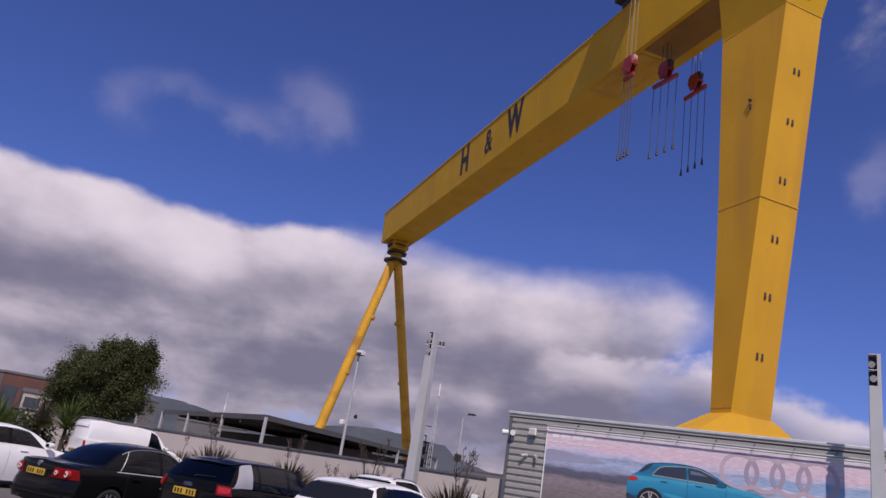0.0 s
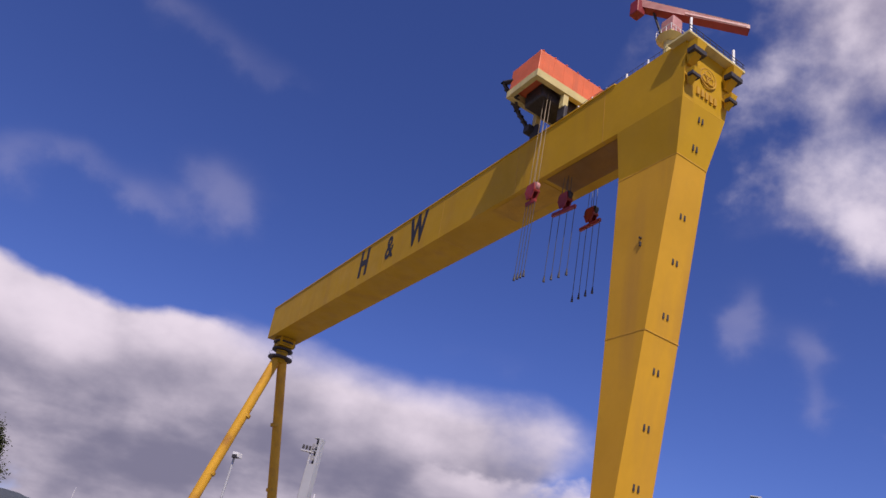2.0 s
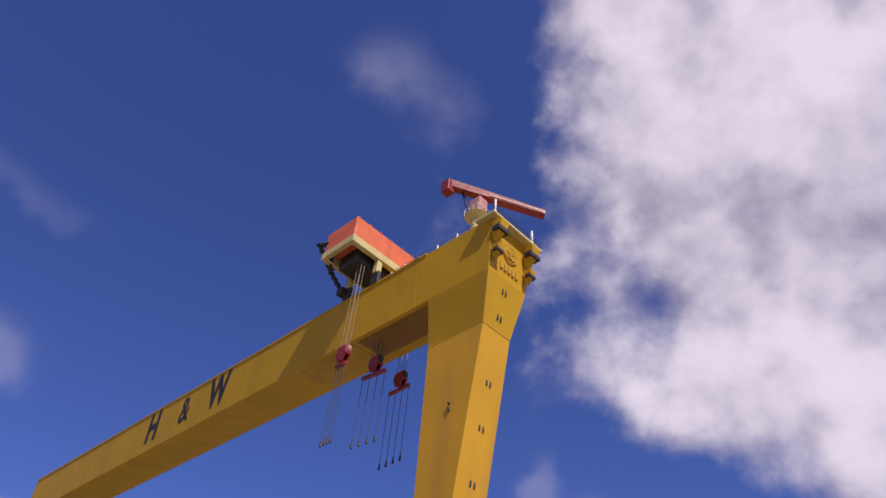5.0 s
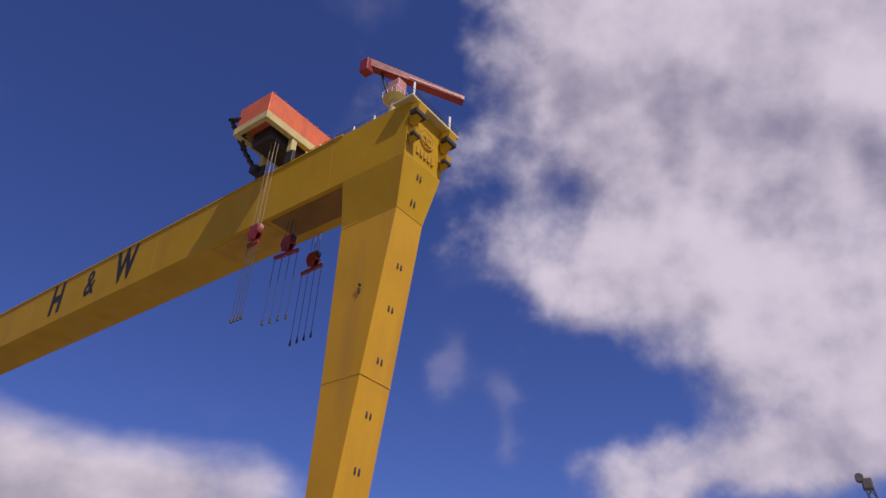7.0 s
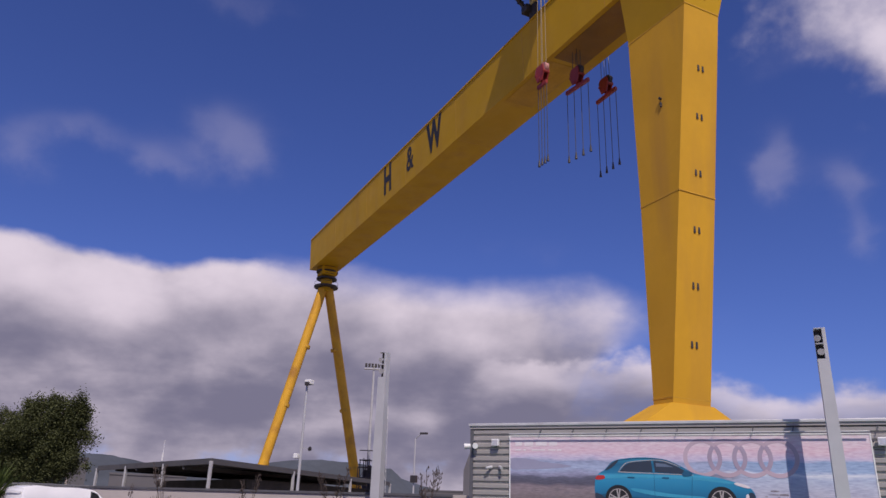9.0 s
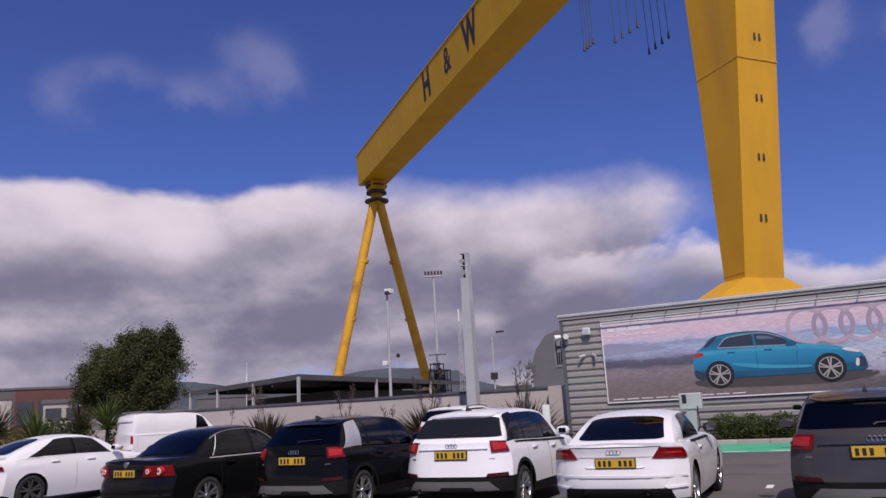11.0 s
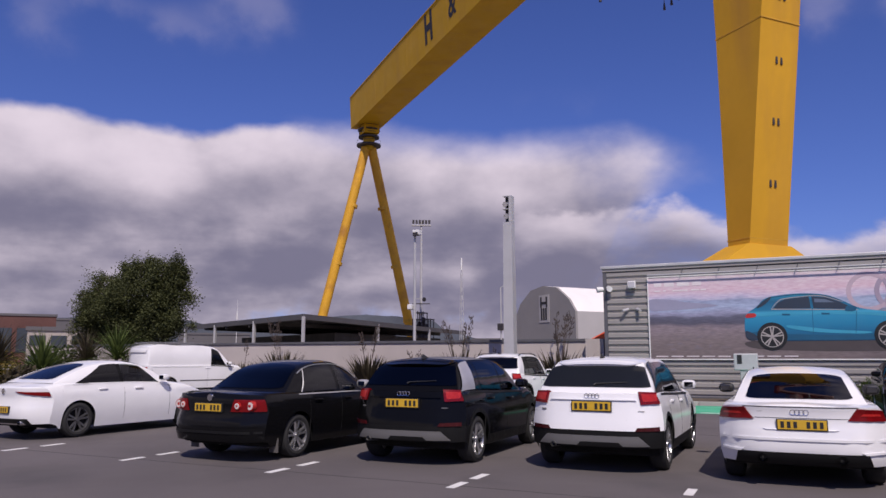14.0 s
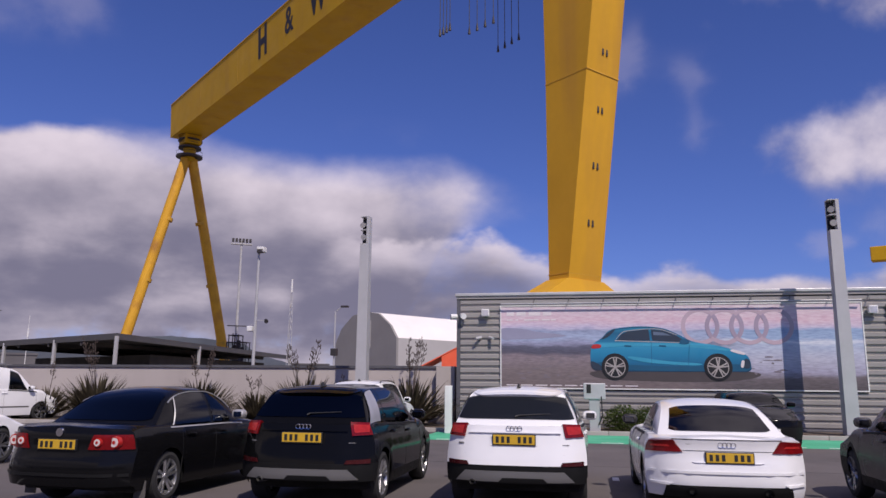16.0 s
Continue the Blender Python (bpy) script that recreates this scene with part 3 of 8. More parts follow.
# hook blocks with their slings
def hook_block(u, v, z_top, z_block, half, ends, z_end, mat, pale=False, tilt=0.0):
    bm = B()
    for dv in (-0.42, 0.42):   # two cheek plates
        loft(bm, [[(u - 0.55, v + dv - 0.09, z_block + 0.4), (u + 0.55, v + dv - 0.09, z_block + 0.4), (u + 0.55, v + dv + 0.09, z_block + 0.4), (u - 0.55, v + dv + 0.09, z_block + 0.4)],
                  [(u - 1.1, v + dv - 0.09, z_block + 1.7), (u + 1.1, v + dv - 0.09, z_block + 1.7), (u + 1.1, v + dv + 0.09, z_block + 1.7), (u - 1.1, v + dv + 0.09, z_block + 1.7)],
                  [(u - 0.8, v + dv - 0.09, z_block + 3.0), (u + 0.8, v + dv - 0.09, z_block + 3.0), (u + 0.8, v + dv + 0.09, z_block + 3.0), (u - 0.8, v + dv + 0.09, z_block + 3.0)]])
    for q, z in ((-0.9, 1.7), (0.9, 1.7), (0.0, 0.8)):
        tube(bm, (u + q, v - 0.6, z_block + z), (u + q, v + 0.6, z_block + z), 0.2, 0.2, 10)
    tube(bm, (u, v, z_block + 0.2), (u, v, z_block + 1.0), 0.22, 0.3, 10)
    blk = cpart("hook_block", bm, mat, "red painted hook block")
    for s in (-0.65, 0.65):
        bm = B()
        tube(bm, (u + s, v - 0.3, z_block + 2.5), (u + s, v + 0.3, z_block + 2.5), 0.7, 0.7, 18)
        cpart("sheave", bm, M["redwhite"] if pale else M["dark_steel"], "", blk, True)
    bm = B()
    beam_between(bm, (u - half, v, z_block - tilt), (u + half, v, z_block + tilt), 0.4, 0.55)
    cpart("spreader_bar", bm, M["red"], "red spreader bar", blk)
    for du in (-0.6, 0.6):
        for dv in (-0.3, 0.3):
            bm = B()
            tube(bm, (u + du, v + dv, z_block + 2.8), (u + du * 0.8, v + dv, z_top), 0.045, seg=6)
            cpart("hoist_rope", bm, M["cable_light"] if pale else M["cable"], "", blk)
    for k in range(ends):
        f = -1 + 2 * k / (ends - 1)
        bm = B()
        zl = z_end + tilt * f
        tube(bm, (u + half * f * 0.95, v, z_block + tilt * f), (u + half * f * 0.95, v, zl), 0.055, seg=6)
        sl = cpart("sling", bm, M["cable"], "", blk)
        bm = B()
        tube(bm, (u + half * f * 0.95, v, zl + 0.1), (u + half * f * 0.95, v, zl - 0.95), 0.08, 0.20, 8)
        cpart("sling_hook", bm, M["dark_steel"], "dark sling hook", sl)


hook_block(122.9, -2.2, 79.2, 59.2, 1.1, 4, 47.6, M["red"], True)
hook_block(123.9, 3.2, 66.3, 60.0, 2.6, 4, 49.6, M["red"], False, -0.2)
hook_block(121.0, 10.9, 79.2, 62.4, 2.3, 4, 50.6, M["red"], False, 0.1)
# braces, hanging fitting and ladder box on the leg
bm = B()
beam_between(bm, (134.4, 7.6, 66.2), (137.0, 6.4, 60.6), 0.6, 0.6)
cpart("leg_brace", bm, M["cream"])
bm = B()
box(bm, (143.35, -0.2, 45.9), (143.55, 0.02, 46.5), 0.04)
bmesh.ops.transform(bm, matrix=LEG, verts=bm.verts)
cpart("leg_bracket", bm, M["dark_steel"], "small dark bracket on the leg")
bm = B()
tube(bm, (143.45, -0.3, 47.0), (143.45, -0.02, 47.0), 0.15, 0.15, 10)
bmesh.ops.transform(bm, matrix=LEG, verts=bm.verts)
cpart("leg_lamp", bm, M["dark_steel"], "small round lamp on the leg")

# head of the leg: brackets, ring emblem, bar lettering, platform, posts
cpart("top_platform", box(B(), (146.4, -0.9, ZT - 0.35), (150.0, W + 0.8, ZT + 0.05), 0.05), M["cream"], "cream service platform with railing")
for v in (1.0, 8.0):
    for z, d in ((72.4, 1.5), (68.8, 1.0)):
        bm = B()
        loft(bm, [[(148.7, v - d * 0.7, z + d), (148.7, v + d * 0.7, z + d), (148.7, v + d * 0.4, z - d), (148.7, v - d * 0.4, z - d)],
                  [(148.7 + d * 1.2, v - d * 0.6, z + d), (148.7 + d * 1.2, v + d * 0.6, z + d), (148.7 + d * 1.0, v + d * 0.4, z), (148.7 + d * 1.0, v - d * 0.4, z)]])
        cpart("sheave_bracket", bm, M["crane"], "yellow bracket under the platform")
        cpart("bracket_pin", box(B(), (148.75 + d * 0.2, v - d * 0.75, z - d * 0.2), (148.7 + d * 1.05, v + d * 0.75, z + d * 0.25)), M["dark_steel"])
for cu, cz in ((0, 0.55), (-0.45, -0.2), (0.45, -0.2)):
    bm = B()
    n = 18
    rows = [[bm.verts.new((148.55 + 0.08 * math.sin(b * math.tau / 6), 4.5 + cu + (0.62 + 0.1 * math.cos(b * math.tau / 6)) * math.cos(a * math.tau / n), 71.0 + cz + (0.62 + 0.1 * math.cos(b * math.tau / 6)) * math.sin(a * math.tau / n))) for b in range(6)] for a in range(n)]
    for a in range(n):
        for b in range(6):
            bm.faces.new((rows[a][b], rows[a][(b + 1) % 6], rows[(a + 1) % n][(b + 1) % 6], rows[(a + 1) % n][b]))
    cpart("emblem_ring", bm, M["seam"], "", None, True)
bm = B()
n = 28
rows = [[bm.verts.new((148.55 + 0.1 * math.sin(b * math.tau / 6), 4.5 + (1.5 + 0.12 * math.cos(b * math.tau / 6)) * math.cos(a * math.tau / n), 71.0 + (1.5 + 0.12 * math.cos(b * math.tau / 6)) * math.sin(a * math.tau / n))) for b in range(6)] for a in range(n)]
for a in range(n):
    for b in range(6):
        bm.faces.new((rows[a][b], rows[a][(b + 1) % 6], rows[(a + 1) % n][(b + 1) % 6], rows[(a + 1) % n][b]))
cpart("emblem_ring", bm, M["seam"], "round maker's emblem", None, True)
for k in range(5):
    cpart("emblem_bar", box(B(), (148.0, 2.7 + k * 0.8, 67.6), (148.45, 3.2 + k * 0.8, 68.7)), M["seam"])
RAILV = [-0.8 + k * 1.3 for k in range(9)]
for v in RAILV:
    cpart("railing_post", tube(B(), (149.9, v, ZT), (149.9, v, ZT + 1.1), 0.05, seg=6), M["dark_steel"])
for z in (0.55, 1.1):
    cpart("railing_bar", tube(B(), (149.9, -0.8, ZT + z), (149.9, W + 0.7, ZT + z), 0.045, seg=6), M["dark_steel"])
for v in (0.2, W - 0.6):
    cpart("aerial_post", tube(B(), (149.2, v, ZT), (149.2, v, ZT + 3.4), 0.22, 0.18, 10), M["white_metal"], "white aerial post")
for u in (128, 131, 134, 138, 142):
    cpart("rail_lamp", tube(B(), (u, 0.2, ZT), (u, 0.2, ZT + 0.9), 0.16, 0.12, 8), M["white_metal"])
# small slewing service crane on top
ped = cpart("pedestal", tube(B(), (143.8, 2.2, ZT - 0.2), (143.8, 2.2, ZT + 4.2), 0.95, 0.85, 20), M["cream"], "cream pedestal of the service crane", None, True)
cpart("slew_platform", box(tube(B(), (143.8, 2.2, ZT + 4.0), (143.8, 2.2, ZT + 4.7), 1.0, 1.9, 20), (142.4, 0.8, ZT + 4.7), (145.2, 3.6, ZT + 5.0), 0.04), M["cream"], "", ped)
for q in range(12):
    e = (142.45 + 2.7 * (q % 4) / 3, 0.85) if q < 4 else (142.45 + 2.7 * (q % 4) / 3, 3.55) if q < 8 else (142.45 if q < 10 else 145.15, 1.75 + 0.9 * (q % 2))
    cpart("platform_post", tube(B(), (*e, ZT + 5.0), (*e, ZT + 6.1), 0.05, seg=6), M["white_metal"], "", ped)
for q in ((142.45, 0.85, 145.15, 0.85), (142.45, 3.55, 145.15, 3.55), (142.45, 0.85, 142.45, 3.55), (145.15, 0.85, 145.15, 3.55)):
    cpart("platform_rail", tube(B(), (q[0], q[1], ZT + 6.1), (q[2], q[3], ZT + 6.1), 0.045, seg=6), M["white_metal"], "", ped)
cpart("winch_house", box(B(), (142.7, 1.3, ZT + 5.0), (145.0, 3.2, ZT + 8.2), 0.2), M["redwhite"], "", ped)
JA, JB = Vector((141.0, -1.4, ZT + 11.0)), Vector((150.4, 10.2, ZT + 7.4))
jib = cpart("service_jib", loft(B(), [[JA + Vector((-0.5, 0.4, -0.85)), JA + Vector((0.5, -0.4, -0.85)), JA + Vector((0.55, -0.45, 0.5)), JA + Vector((-0.55, 0.45, 0.5))],
                                                    [JB + Vector((-0.55, 0.45, -0.35)), JB + Vector((0.55, -0.45, -0.35)), JB + Vector((0.55, -0.45, 0.35)), JB + Vector((-0.55, 0.45, 0.35))]]), M["red"], "red service crane jib")
cpart("counterweight", box(B(), (140.1, -2.4, ZT + 8.8), (141.7, -0.9, ZT + 11.3), 0.15), M["red"], "red counterweight", jib)
# sunlit lower edge of the jib, laid on as a pale pink strip
a0, b0 = JA.lerp(JB, 0.42), JA.lerp(JB, 0.97)
cpart("jib_stripe", beam_between(B(), a0 + Vector((0.55, -0.45, -0.28)), b0 + Vector((0.55, -0.45, -0.05)), 0.12, 0.30), M["redwhite"], "pale stripe for the sunlit lower edge of the jib", jib)
for k in range(9):
    p = JA.lerp(JB, k / 8)
    cpart("jib_post", tube(B(), p + Vector((0, 0, 0.3)), p + Vector((0, 0, 1.3)), 0.05, seg=6), M["dark_steel"], "", jib)
cpart("jib_rail", beam_between(B(), JA.lerp(JB, 0.05) + Vector((0, 0, 1.3)), JB + Vector((0, 0, 1.2)), 0.05, 0.05), M["dark_steel"], "", jib)
cpart("jib_strut", beam_between(B(), (142.6, 1.6, ZT + 6.2), JA.lerp(JB, 0.12), 0.25, 0.25), M["dark_steel"], "", jib)

# ---------------------------------------------------------------- poster on the showroom wall
PX0, PX1, PZ0, PZ1, PY = -0.38, 11.72, 1.45, 4.36, WALL_Y - 0.10


def poster_material():
    mat = bpy.data.materials.new("printed_poster")
    mat.use_nodes = True
    nt = mat.node_tree
    b = nt.nodes["Principled BSDF"]
    N, Lk = nt.nodes.new, nt.links.new
    co = N("ShaderNodeTexCoord").outputs["Object"]
    sep = N("ShaderNodeSeparateXYZ")
    Lk(co, sep.inputs[0])
    mp = N("ShaderNodeMapping")
    Lk(co, mp.inputs[0])
    mp.inputs["Scale"].default_value = (0.5, 1, 2.6)
    n1 = N("ShaderNodeTexNoise")
    Lk(mp.outputs[0], n1.inputs["Vector"])
    n1.inputs["Scale"].default_value, n1.inputs["Detail"].default_value = 1.6, 8
    ad = N("ShaderNodeMath")
    ad.operation = "MULTIPLY_ADD"
    Lk(n1.outputs[0], ad.inputs[0])
    ad.inputs[1].default_value = 0.42
    Lk(sep.outputs[2], ad.inputs[2])
    mr = N("ShaderNodeMapRange")
    Lk(ad.outputs[0], mr.inputs[0])
    mr.inputs[1].default_value, mr.inputs[2].default_value = PZ0 + 0.21, PZ1 + 0.21
    def scale_of(stops):
        cr = N("ShaderNodeValToRGB")
        Lk(mr.outputs[0], cr.inputs[0])
        el = cr.color_ramp.elements
        el[0].position, el[0].color = stops[0][0], (*stops[0][1], 1)
        el[1].position, el[1].color = stops[-1][0], (*stops[-1][1], 1)
        for p, c in stops[1:-1]:
            e = el.new(p)
            e.color = (*c, 1)
        return cr.outputs[0]

    sky_top = [(0.72, (0.56, 0.50, 0.66)), (0.82, (0.68, 0.49, 0.58)), (1.0, (0.66, 0.56, 0.63))]
    shore = scale_of([(0.0, (0.17, 0.135, 0.14)), (0.20, (0.20, 0.16, 0.17)), (0.37, (0.25, 0.20, 0.23)), (0.42, (0.095, 0.09, 0.13)), (0.50, (0.115, 0.115, 0.17)), (0.54, (0.30, 0.30, 0.44)), (0.61, (0.36, 0.42, 0.60)), (0.68, (0.30, 0.34, 0.50))] + sky_top)
    sea = scale_of([(0.0, (0.10, 0.085, 0.095)), (0.14, (0.15, 0.125, 0.14)), (0.19, (0.36, 0.34, 0.46)), (0.36, (0.46, 0.46, 0.58)), (0.52, (0.42, 0.48, 0.64)), (0.56, (0.66, 0.68, 0.78)), (0.60, (0.32, 0.42, 0.62)), (0.69, (0.28, 0.38, 0.58))] + sky_top)
    side = N("ShaderNodeMapRange")
    side.interpolation_type = "SMOOTHSTEP"
    sx = N("ShaderNodeMath")
    sx.operation = "MULTIPLY_ADD"
    Lk(n1.outputs[0], sx.inputs[0])
    sx.inputs[1].default_value = 3.0
    Lk(sep.outputs[0], sx.inputs[2])
    Lk(sx.outputs[0], side.inputs[0])
    side.inputs[1].default_value, side.inputs[2].default_value = 7.4, 9.6
    cr = N("ShaderNodeMix")
    cr.data_type = "RGBA"
    Lk(side.outputs[0], cr.inputs[0])
    Lk(shore, cr.inputs[6])
    Lk(sea, cr.inputs[7])
    n2 = N("ShaderNodeTexNoise")
    Lk(mp.outputs[0], n2.inputs["Vector"])
    n2.inputs["Scale"].default_value, n2.inputs["Detail"].default_value = 9, 8
    mx = N("ShaderNodeMix")
    mx.data_type, mx.blend_type = "RGBA", "OVERLAY"
    mx.inputs[0].default_value = 0.5
    Lk(cr.outputs[2], mx.inputs[6])
    Lk(n2.outputs[0], mx.inputs[7])
    Lk(mx.outputs[2], b.inputs["Base Color"])
    b.inputs["Roughness"].default_value = 0.45
    return mat


poster = thing("poster_banner", "wide printed banner of a blue hatchback on a beach", "poster")
part("banner_sheet", box(B(), (PX0, PY, PZ0), (PX1, PY + 0.03, PZ1)), poster_material(), poster, "pink sky, lavender sea and brown sand print")
for a, b in (((PX0 - 0.04, PZ0 - 0.04), (PX1 + 0.04, PZ0)), ((PX0 - 0.04, PZ1), (PX1 + 0.04, PZ1 + 0.04)), ((PX0 - 0.04, PZ0), (PX0, PZ1)), ((PX1, PZ0), (PX1 + 0.04, PZ1))):
    part("banner_frame", box(B(), (a[0], PY - 0.02, a[1]), (b[0], PY + 0.04, b[1])), M["white_metal"], poster, "white edging")
P = {}
for nm, c in (("blue", (0.012, 0.20, 0.36)), ("blue_light", (0.04, 0.32, 0.50)), ("blue_dark", (0.010, 0.095, 0.19)), ("glass", (0.03, 0.045, 0.075)), ("glint", (0.12, 0.16, 0.24)), ("tyre", (0.015, 0.015, 0.018)),
              ("rim", (0.42, 0.38, 0.38)), ("shadow", (0.075, 0.062, 0.066)), ("red", (0.45, 0.03, 0.03)), ("ringp", (0.49, 0.375, 0.455)), ("ring_dark", (0.37, 0.30, 0.40)), ("white", (0.75, 0.68, 0.72)), ("rock", (0.31, 0.305, 0.43)), ("rocks", (0.20, 0.17, 0.20))):
    P[nm] = material("print_" + nm, c, 0.45, vary=0.08, scale=1.5, fine=14)


def graded(name, stops):
    """Printed car paint that runs from a dark sill to a bright shoulder and roof."""
    mat = material(name, (0.02, 0.2, 0.36), 0.45, vary=0.05, scale=1.5)
    nt = mat.node_tree
    b = nt.nodes["Principled BSDF"]
    sep, mr, cr = nt.nodes.new("ShaderNodeSeparateXYZ"), nt.nodes.new("ShaderNodeMapRange"), nt.nodes.new("ShaderNodeValToRGB")
    nt.links.new(nt.nodes.new("ShaderNodeTexCoord").outputs["Object"], sep.inputs[0])
    nt.links.new(sep.outputs[2], mr.inputs[0])
    mr.inputs[1].default_value, mr.inputs[2].default_value = 2.05, 3.60
    nt.links.new(mr.outputs[0], cr.inputs[0])
    el = cr.color_ramp.elements
    el[0].position, el[0].color = stops[0][0], (*stops[0][1], 1)
    el[1].position, el[1].color = stops[-1][0], (*stops[-1][1], 1)
    for p, c in stops[1:-1]:
        el.new(p).color = (*c, 1)
    nt.links.new(cr.outputs[0], b.inputs["Base Color"])
    return mat


P["blue"] = graded("print_blue_body", [(0.0, (0.006, 0.05, 0.11)), (0.16, (0.010, 0.13, 0.27)), (0.34, (0.012, 0.20, 0.38)), (0.52, (0.022, 0.26, 0.46)), (0.60, (0.05, 0.36, 0.56)), (0.66, (0.014, 0.18, 0.34)), (0.85, (0.010, 0.12, 0.24)), (1.0, (0.03, 0.26, 0.42))])


def flat(name, pts, mat, layer, dx=2.79, dz=1.80):
    """A printed shape a little in front of the sheet."""
    bm = B()
    y = PY - 0.004 * layer
    prism(bm, [(dx + x, dz + z) for x, z in pts], "y", y, y + 0.003)
    return part(name, bm, mat, poster)


def smooth_outline(pts, n=5):
    out = []
    m = len(pts)
    for i in range(m):
        p0, p1, p2, p3 = [Vector(pts[(i + k) % m]) for k in (-1, 0, 1, 2)]
        for k in range(n):
            t = k / n
            out.append(tuple(0.5 * ((2 * p1) + (p2 - p0) * t + (2 * p0 - 5 * p1 + 4 * p2 - p3) * t * t + (3 * p1 - p0 - 3 * p2 + p3) * t**3)))
    return out


def disc_pts(cx, cz, r, n=28):
    return [(cx + r * math.cos(a * math.tau / n), cz + r * math.sin(a * math.tau / n)) for a in range(n)]


flat("print_shadow", smooth_outline([(0.2, 0.02), (1.5, -0.08), (4.2, -0.10), (5.5, 0.06), (5.3, 0.25), (2.7, 0.3), (0.2, 0.25)]), P["shadow"], 1)
body_pts = [(0.03, 0.45), (0.0, 0.80), (0.08, 1.16), (0.40, 1.40), (0.70, 1.68), (1.19, 1.78), (1.84, 1.81), (2.49, 1.74), (2.98, 1.54), (3.48, 1.28), (4.25, 1.14), (4.87, 0.97), (5.23, 0.80), (5.35, 0.48), (5.26, 0.26), (4.6, 0.24), (1.0, 0.24), (0.2, 0.32)]
flat("print_body", smooth_outline(body_pts, 6), P["blue"], 2)
flat("print_crease", smooth_outline([(0.35, 1.17), (1.5, 1.20), (3.4, 1.16), (4.6, 1.02), (5.0, 0.92), (4.6, 0.95), (3.4, 1.07), (1.5, 1.12), (0.4, 1.08)]), P["blue_light"], 3)
flat("print_sill", smooth_outline([(1.3, 0.28), (3.7, 0.26), (3.8, 0.36), (2.5, 0.40), (1.35, 0.39)]), P["blue_dark"], 3)
flat("print_lower_body", smooth_outline([(0.06, 0.48), (0.5, 0.56), (1.4, 0.46), (3.6, 0.42), (4.7, 0.50), (5.3, 0.44), (5.22, 0.28), (4.6, 0.27), (1.0, 0.27), (0.2, 0.33)]), P["blue_dark"], 2.5)
flat("print_window", [(0.92, 1.325), (1.08, 1.52), (1.30, 1.63), (2.02, 1.70), (2.06, 1.31)], P["glass"], 4)
flat("print_window", [(2.14, 1.31), (2.10, 1.70), (2.50, 1.655), (2.92, 1.49), (3.36, 1.245)], P["glass"], 4)
flat("print_window_line", [(0.86, 1.295), (3.42, 1.215), (3.42, 1.235), (0.86, 1.325)], P["rim"], 3.5)
flat("print_window_line", smooth_outline([(0.86, 1.31), (1.06, 1.56), (1.30, 1.665), (2.1, 1.73), (2.5, 1.69), (2.95, 1.52), (2.95, 1.50), (2.5, 1.665), (2.1, 1.71), (1.30, 1.64), (1.08, 1.54)]), P["rim"], 3.5)
flat("print_door_line", [(2.08, 0.42), (2.092, 0.42), (2.107, 1.28), (2.095, 1.28)], P["blue_dark"], 4)
flat("print_door_line", [(3.30, 0.42), (3.312, 0.42), (3.382, 1.18), (3.37, 1.18)], P["blue_dark"], 4)
flat("print_spoiler", smooth_outline([(0.40, 1.36), (0.62, 1.58), (0.86, 1.73), (0.84, 1.64), (0.62, 1.44)]), P["glass"], 4)
flat("print_glass_glint", [(2.18, 1.50), (2.18, 1.62), (2.5, 1.59), (2.78, 1.48)], P["glint"], 4.5)
flat("print_roof_edge", smooth_outline([(0.72, 1.66), (1.19, 1.765), (1.84, 1.80), (2.49, 1.73), (2.98, 1.53), (2.46, 1.69), (1.84, 1.765), (1.19, 1.73)]), P["blue_dark"], 3.2)
flat("print_door_sweep", smooth_outline([(1.40, 0.66), (2.2, 0.52), (3.5, 0.45), (3.7, 0.52), (2.6, 0.60), (1.4, 0.76)]), P["blue_light"], 3.6)
flat("print_rear_skirt", smooth_outline([(0.02, 0.58), (0.26, 0.50), (0.40, 0.36), (0.3, 0.27), (0.06, 0.33)]), P["glass"], 4)
flat("print_mirror", smooth_outline([(3.06, 1.20), (3.34, 1.20), (3.36, 1.33), (3.12, 1.35)]), P["blue_dark"], 5)
flat("print_taillight", smooth_outline([(0.05, 1.04), (0.34, 1.06), (0.36, 1.17), (0.12, 1.18)]), P["red"], 4)
flat("print_headlight", smooth_outline([(4.72, 0.94), (5.12, 0.82), (5.16, 0.89), (4.8, 1.00)]), P["white"], 4)
flat("print_grille", smooth_outline([(5.10, 0.40), (5.3, 0.38), (5.31, 0.62), (5.16, 0.68)]), P["glass"], 4)
flat("print_fog_trim", smooth_outline([(5.02, 0.42), (5.10, 0.40), (5.14, 0.60), (5.06, 0.62)]), P["white"], 4.2)
for hx in (1.18, 2.36):
    flat("print_handle", [(hx, 1.10), (hx + 0.24, 1.09), (hx + 0.24, 1.14), (hx, 1.15)], P["blue_dark"], 4)
for wx in (0.84, 4.28):
    flat("print_arch", disc_pts(wx, 0.40, 0.465), P["tyre"], 5)
    flat("print_tyre", disc_pts(wx, 0.385, 0.43), P["tyre"], 6)
    flat("print_rim", disc_pts(wx, 0.385, 0.355), P["rim"], 7)
    flat("print_rim_well", disc_pts(wx, 0.385, 0.328), P["tyre"], 8)
    for k in range(10):
        a = (k // 2) * math.tau / 5 + (0.16 if k % 2 else -0.16) + 0.3
        ca, sa = math.cos(a), math.sin(a)
        flat("print_spoke", [(wx + q * ca - w * sa, 0.385 + q * sa + w * ca) for q, w in ((0.03, 0.02), (0.03, -0.02), (0.338, -0.022), (0.338, 0.022))], P["rim"], 9)
    flat("print_hub", disc_pts(wx, 0.40, 0.06), P["rim"], 10)


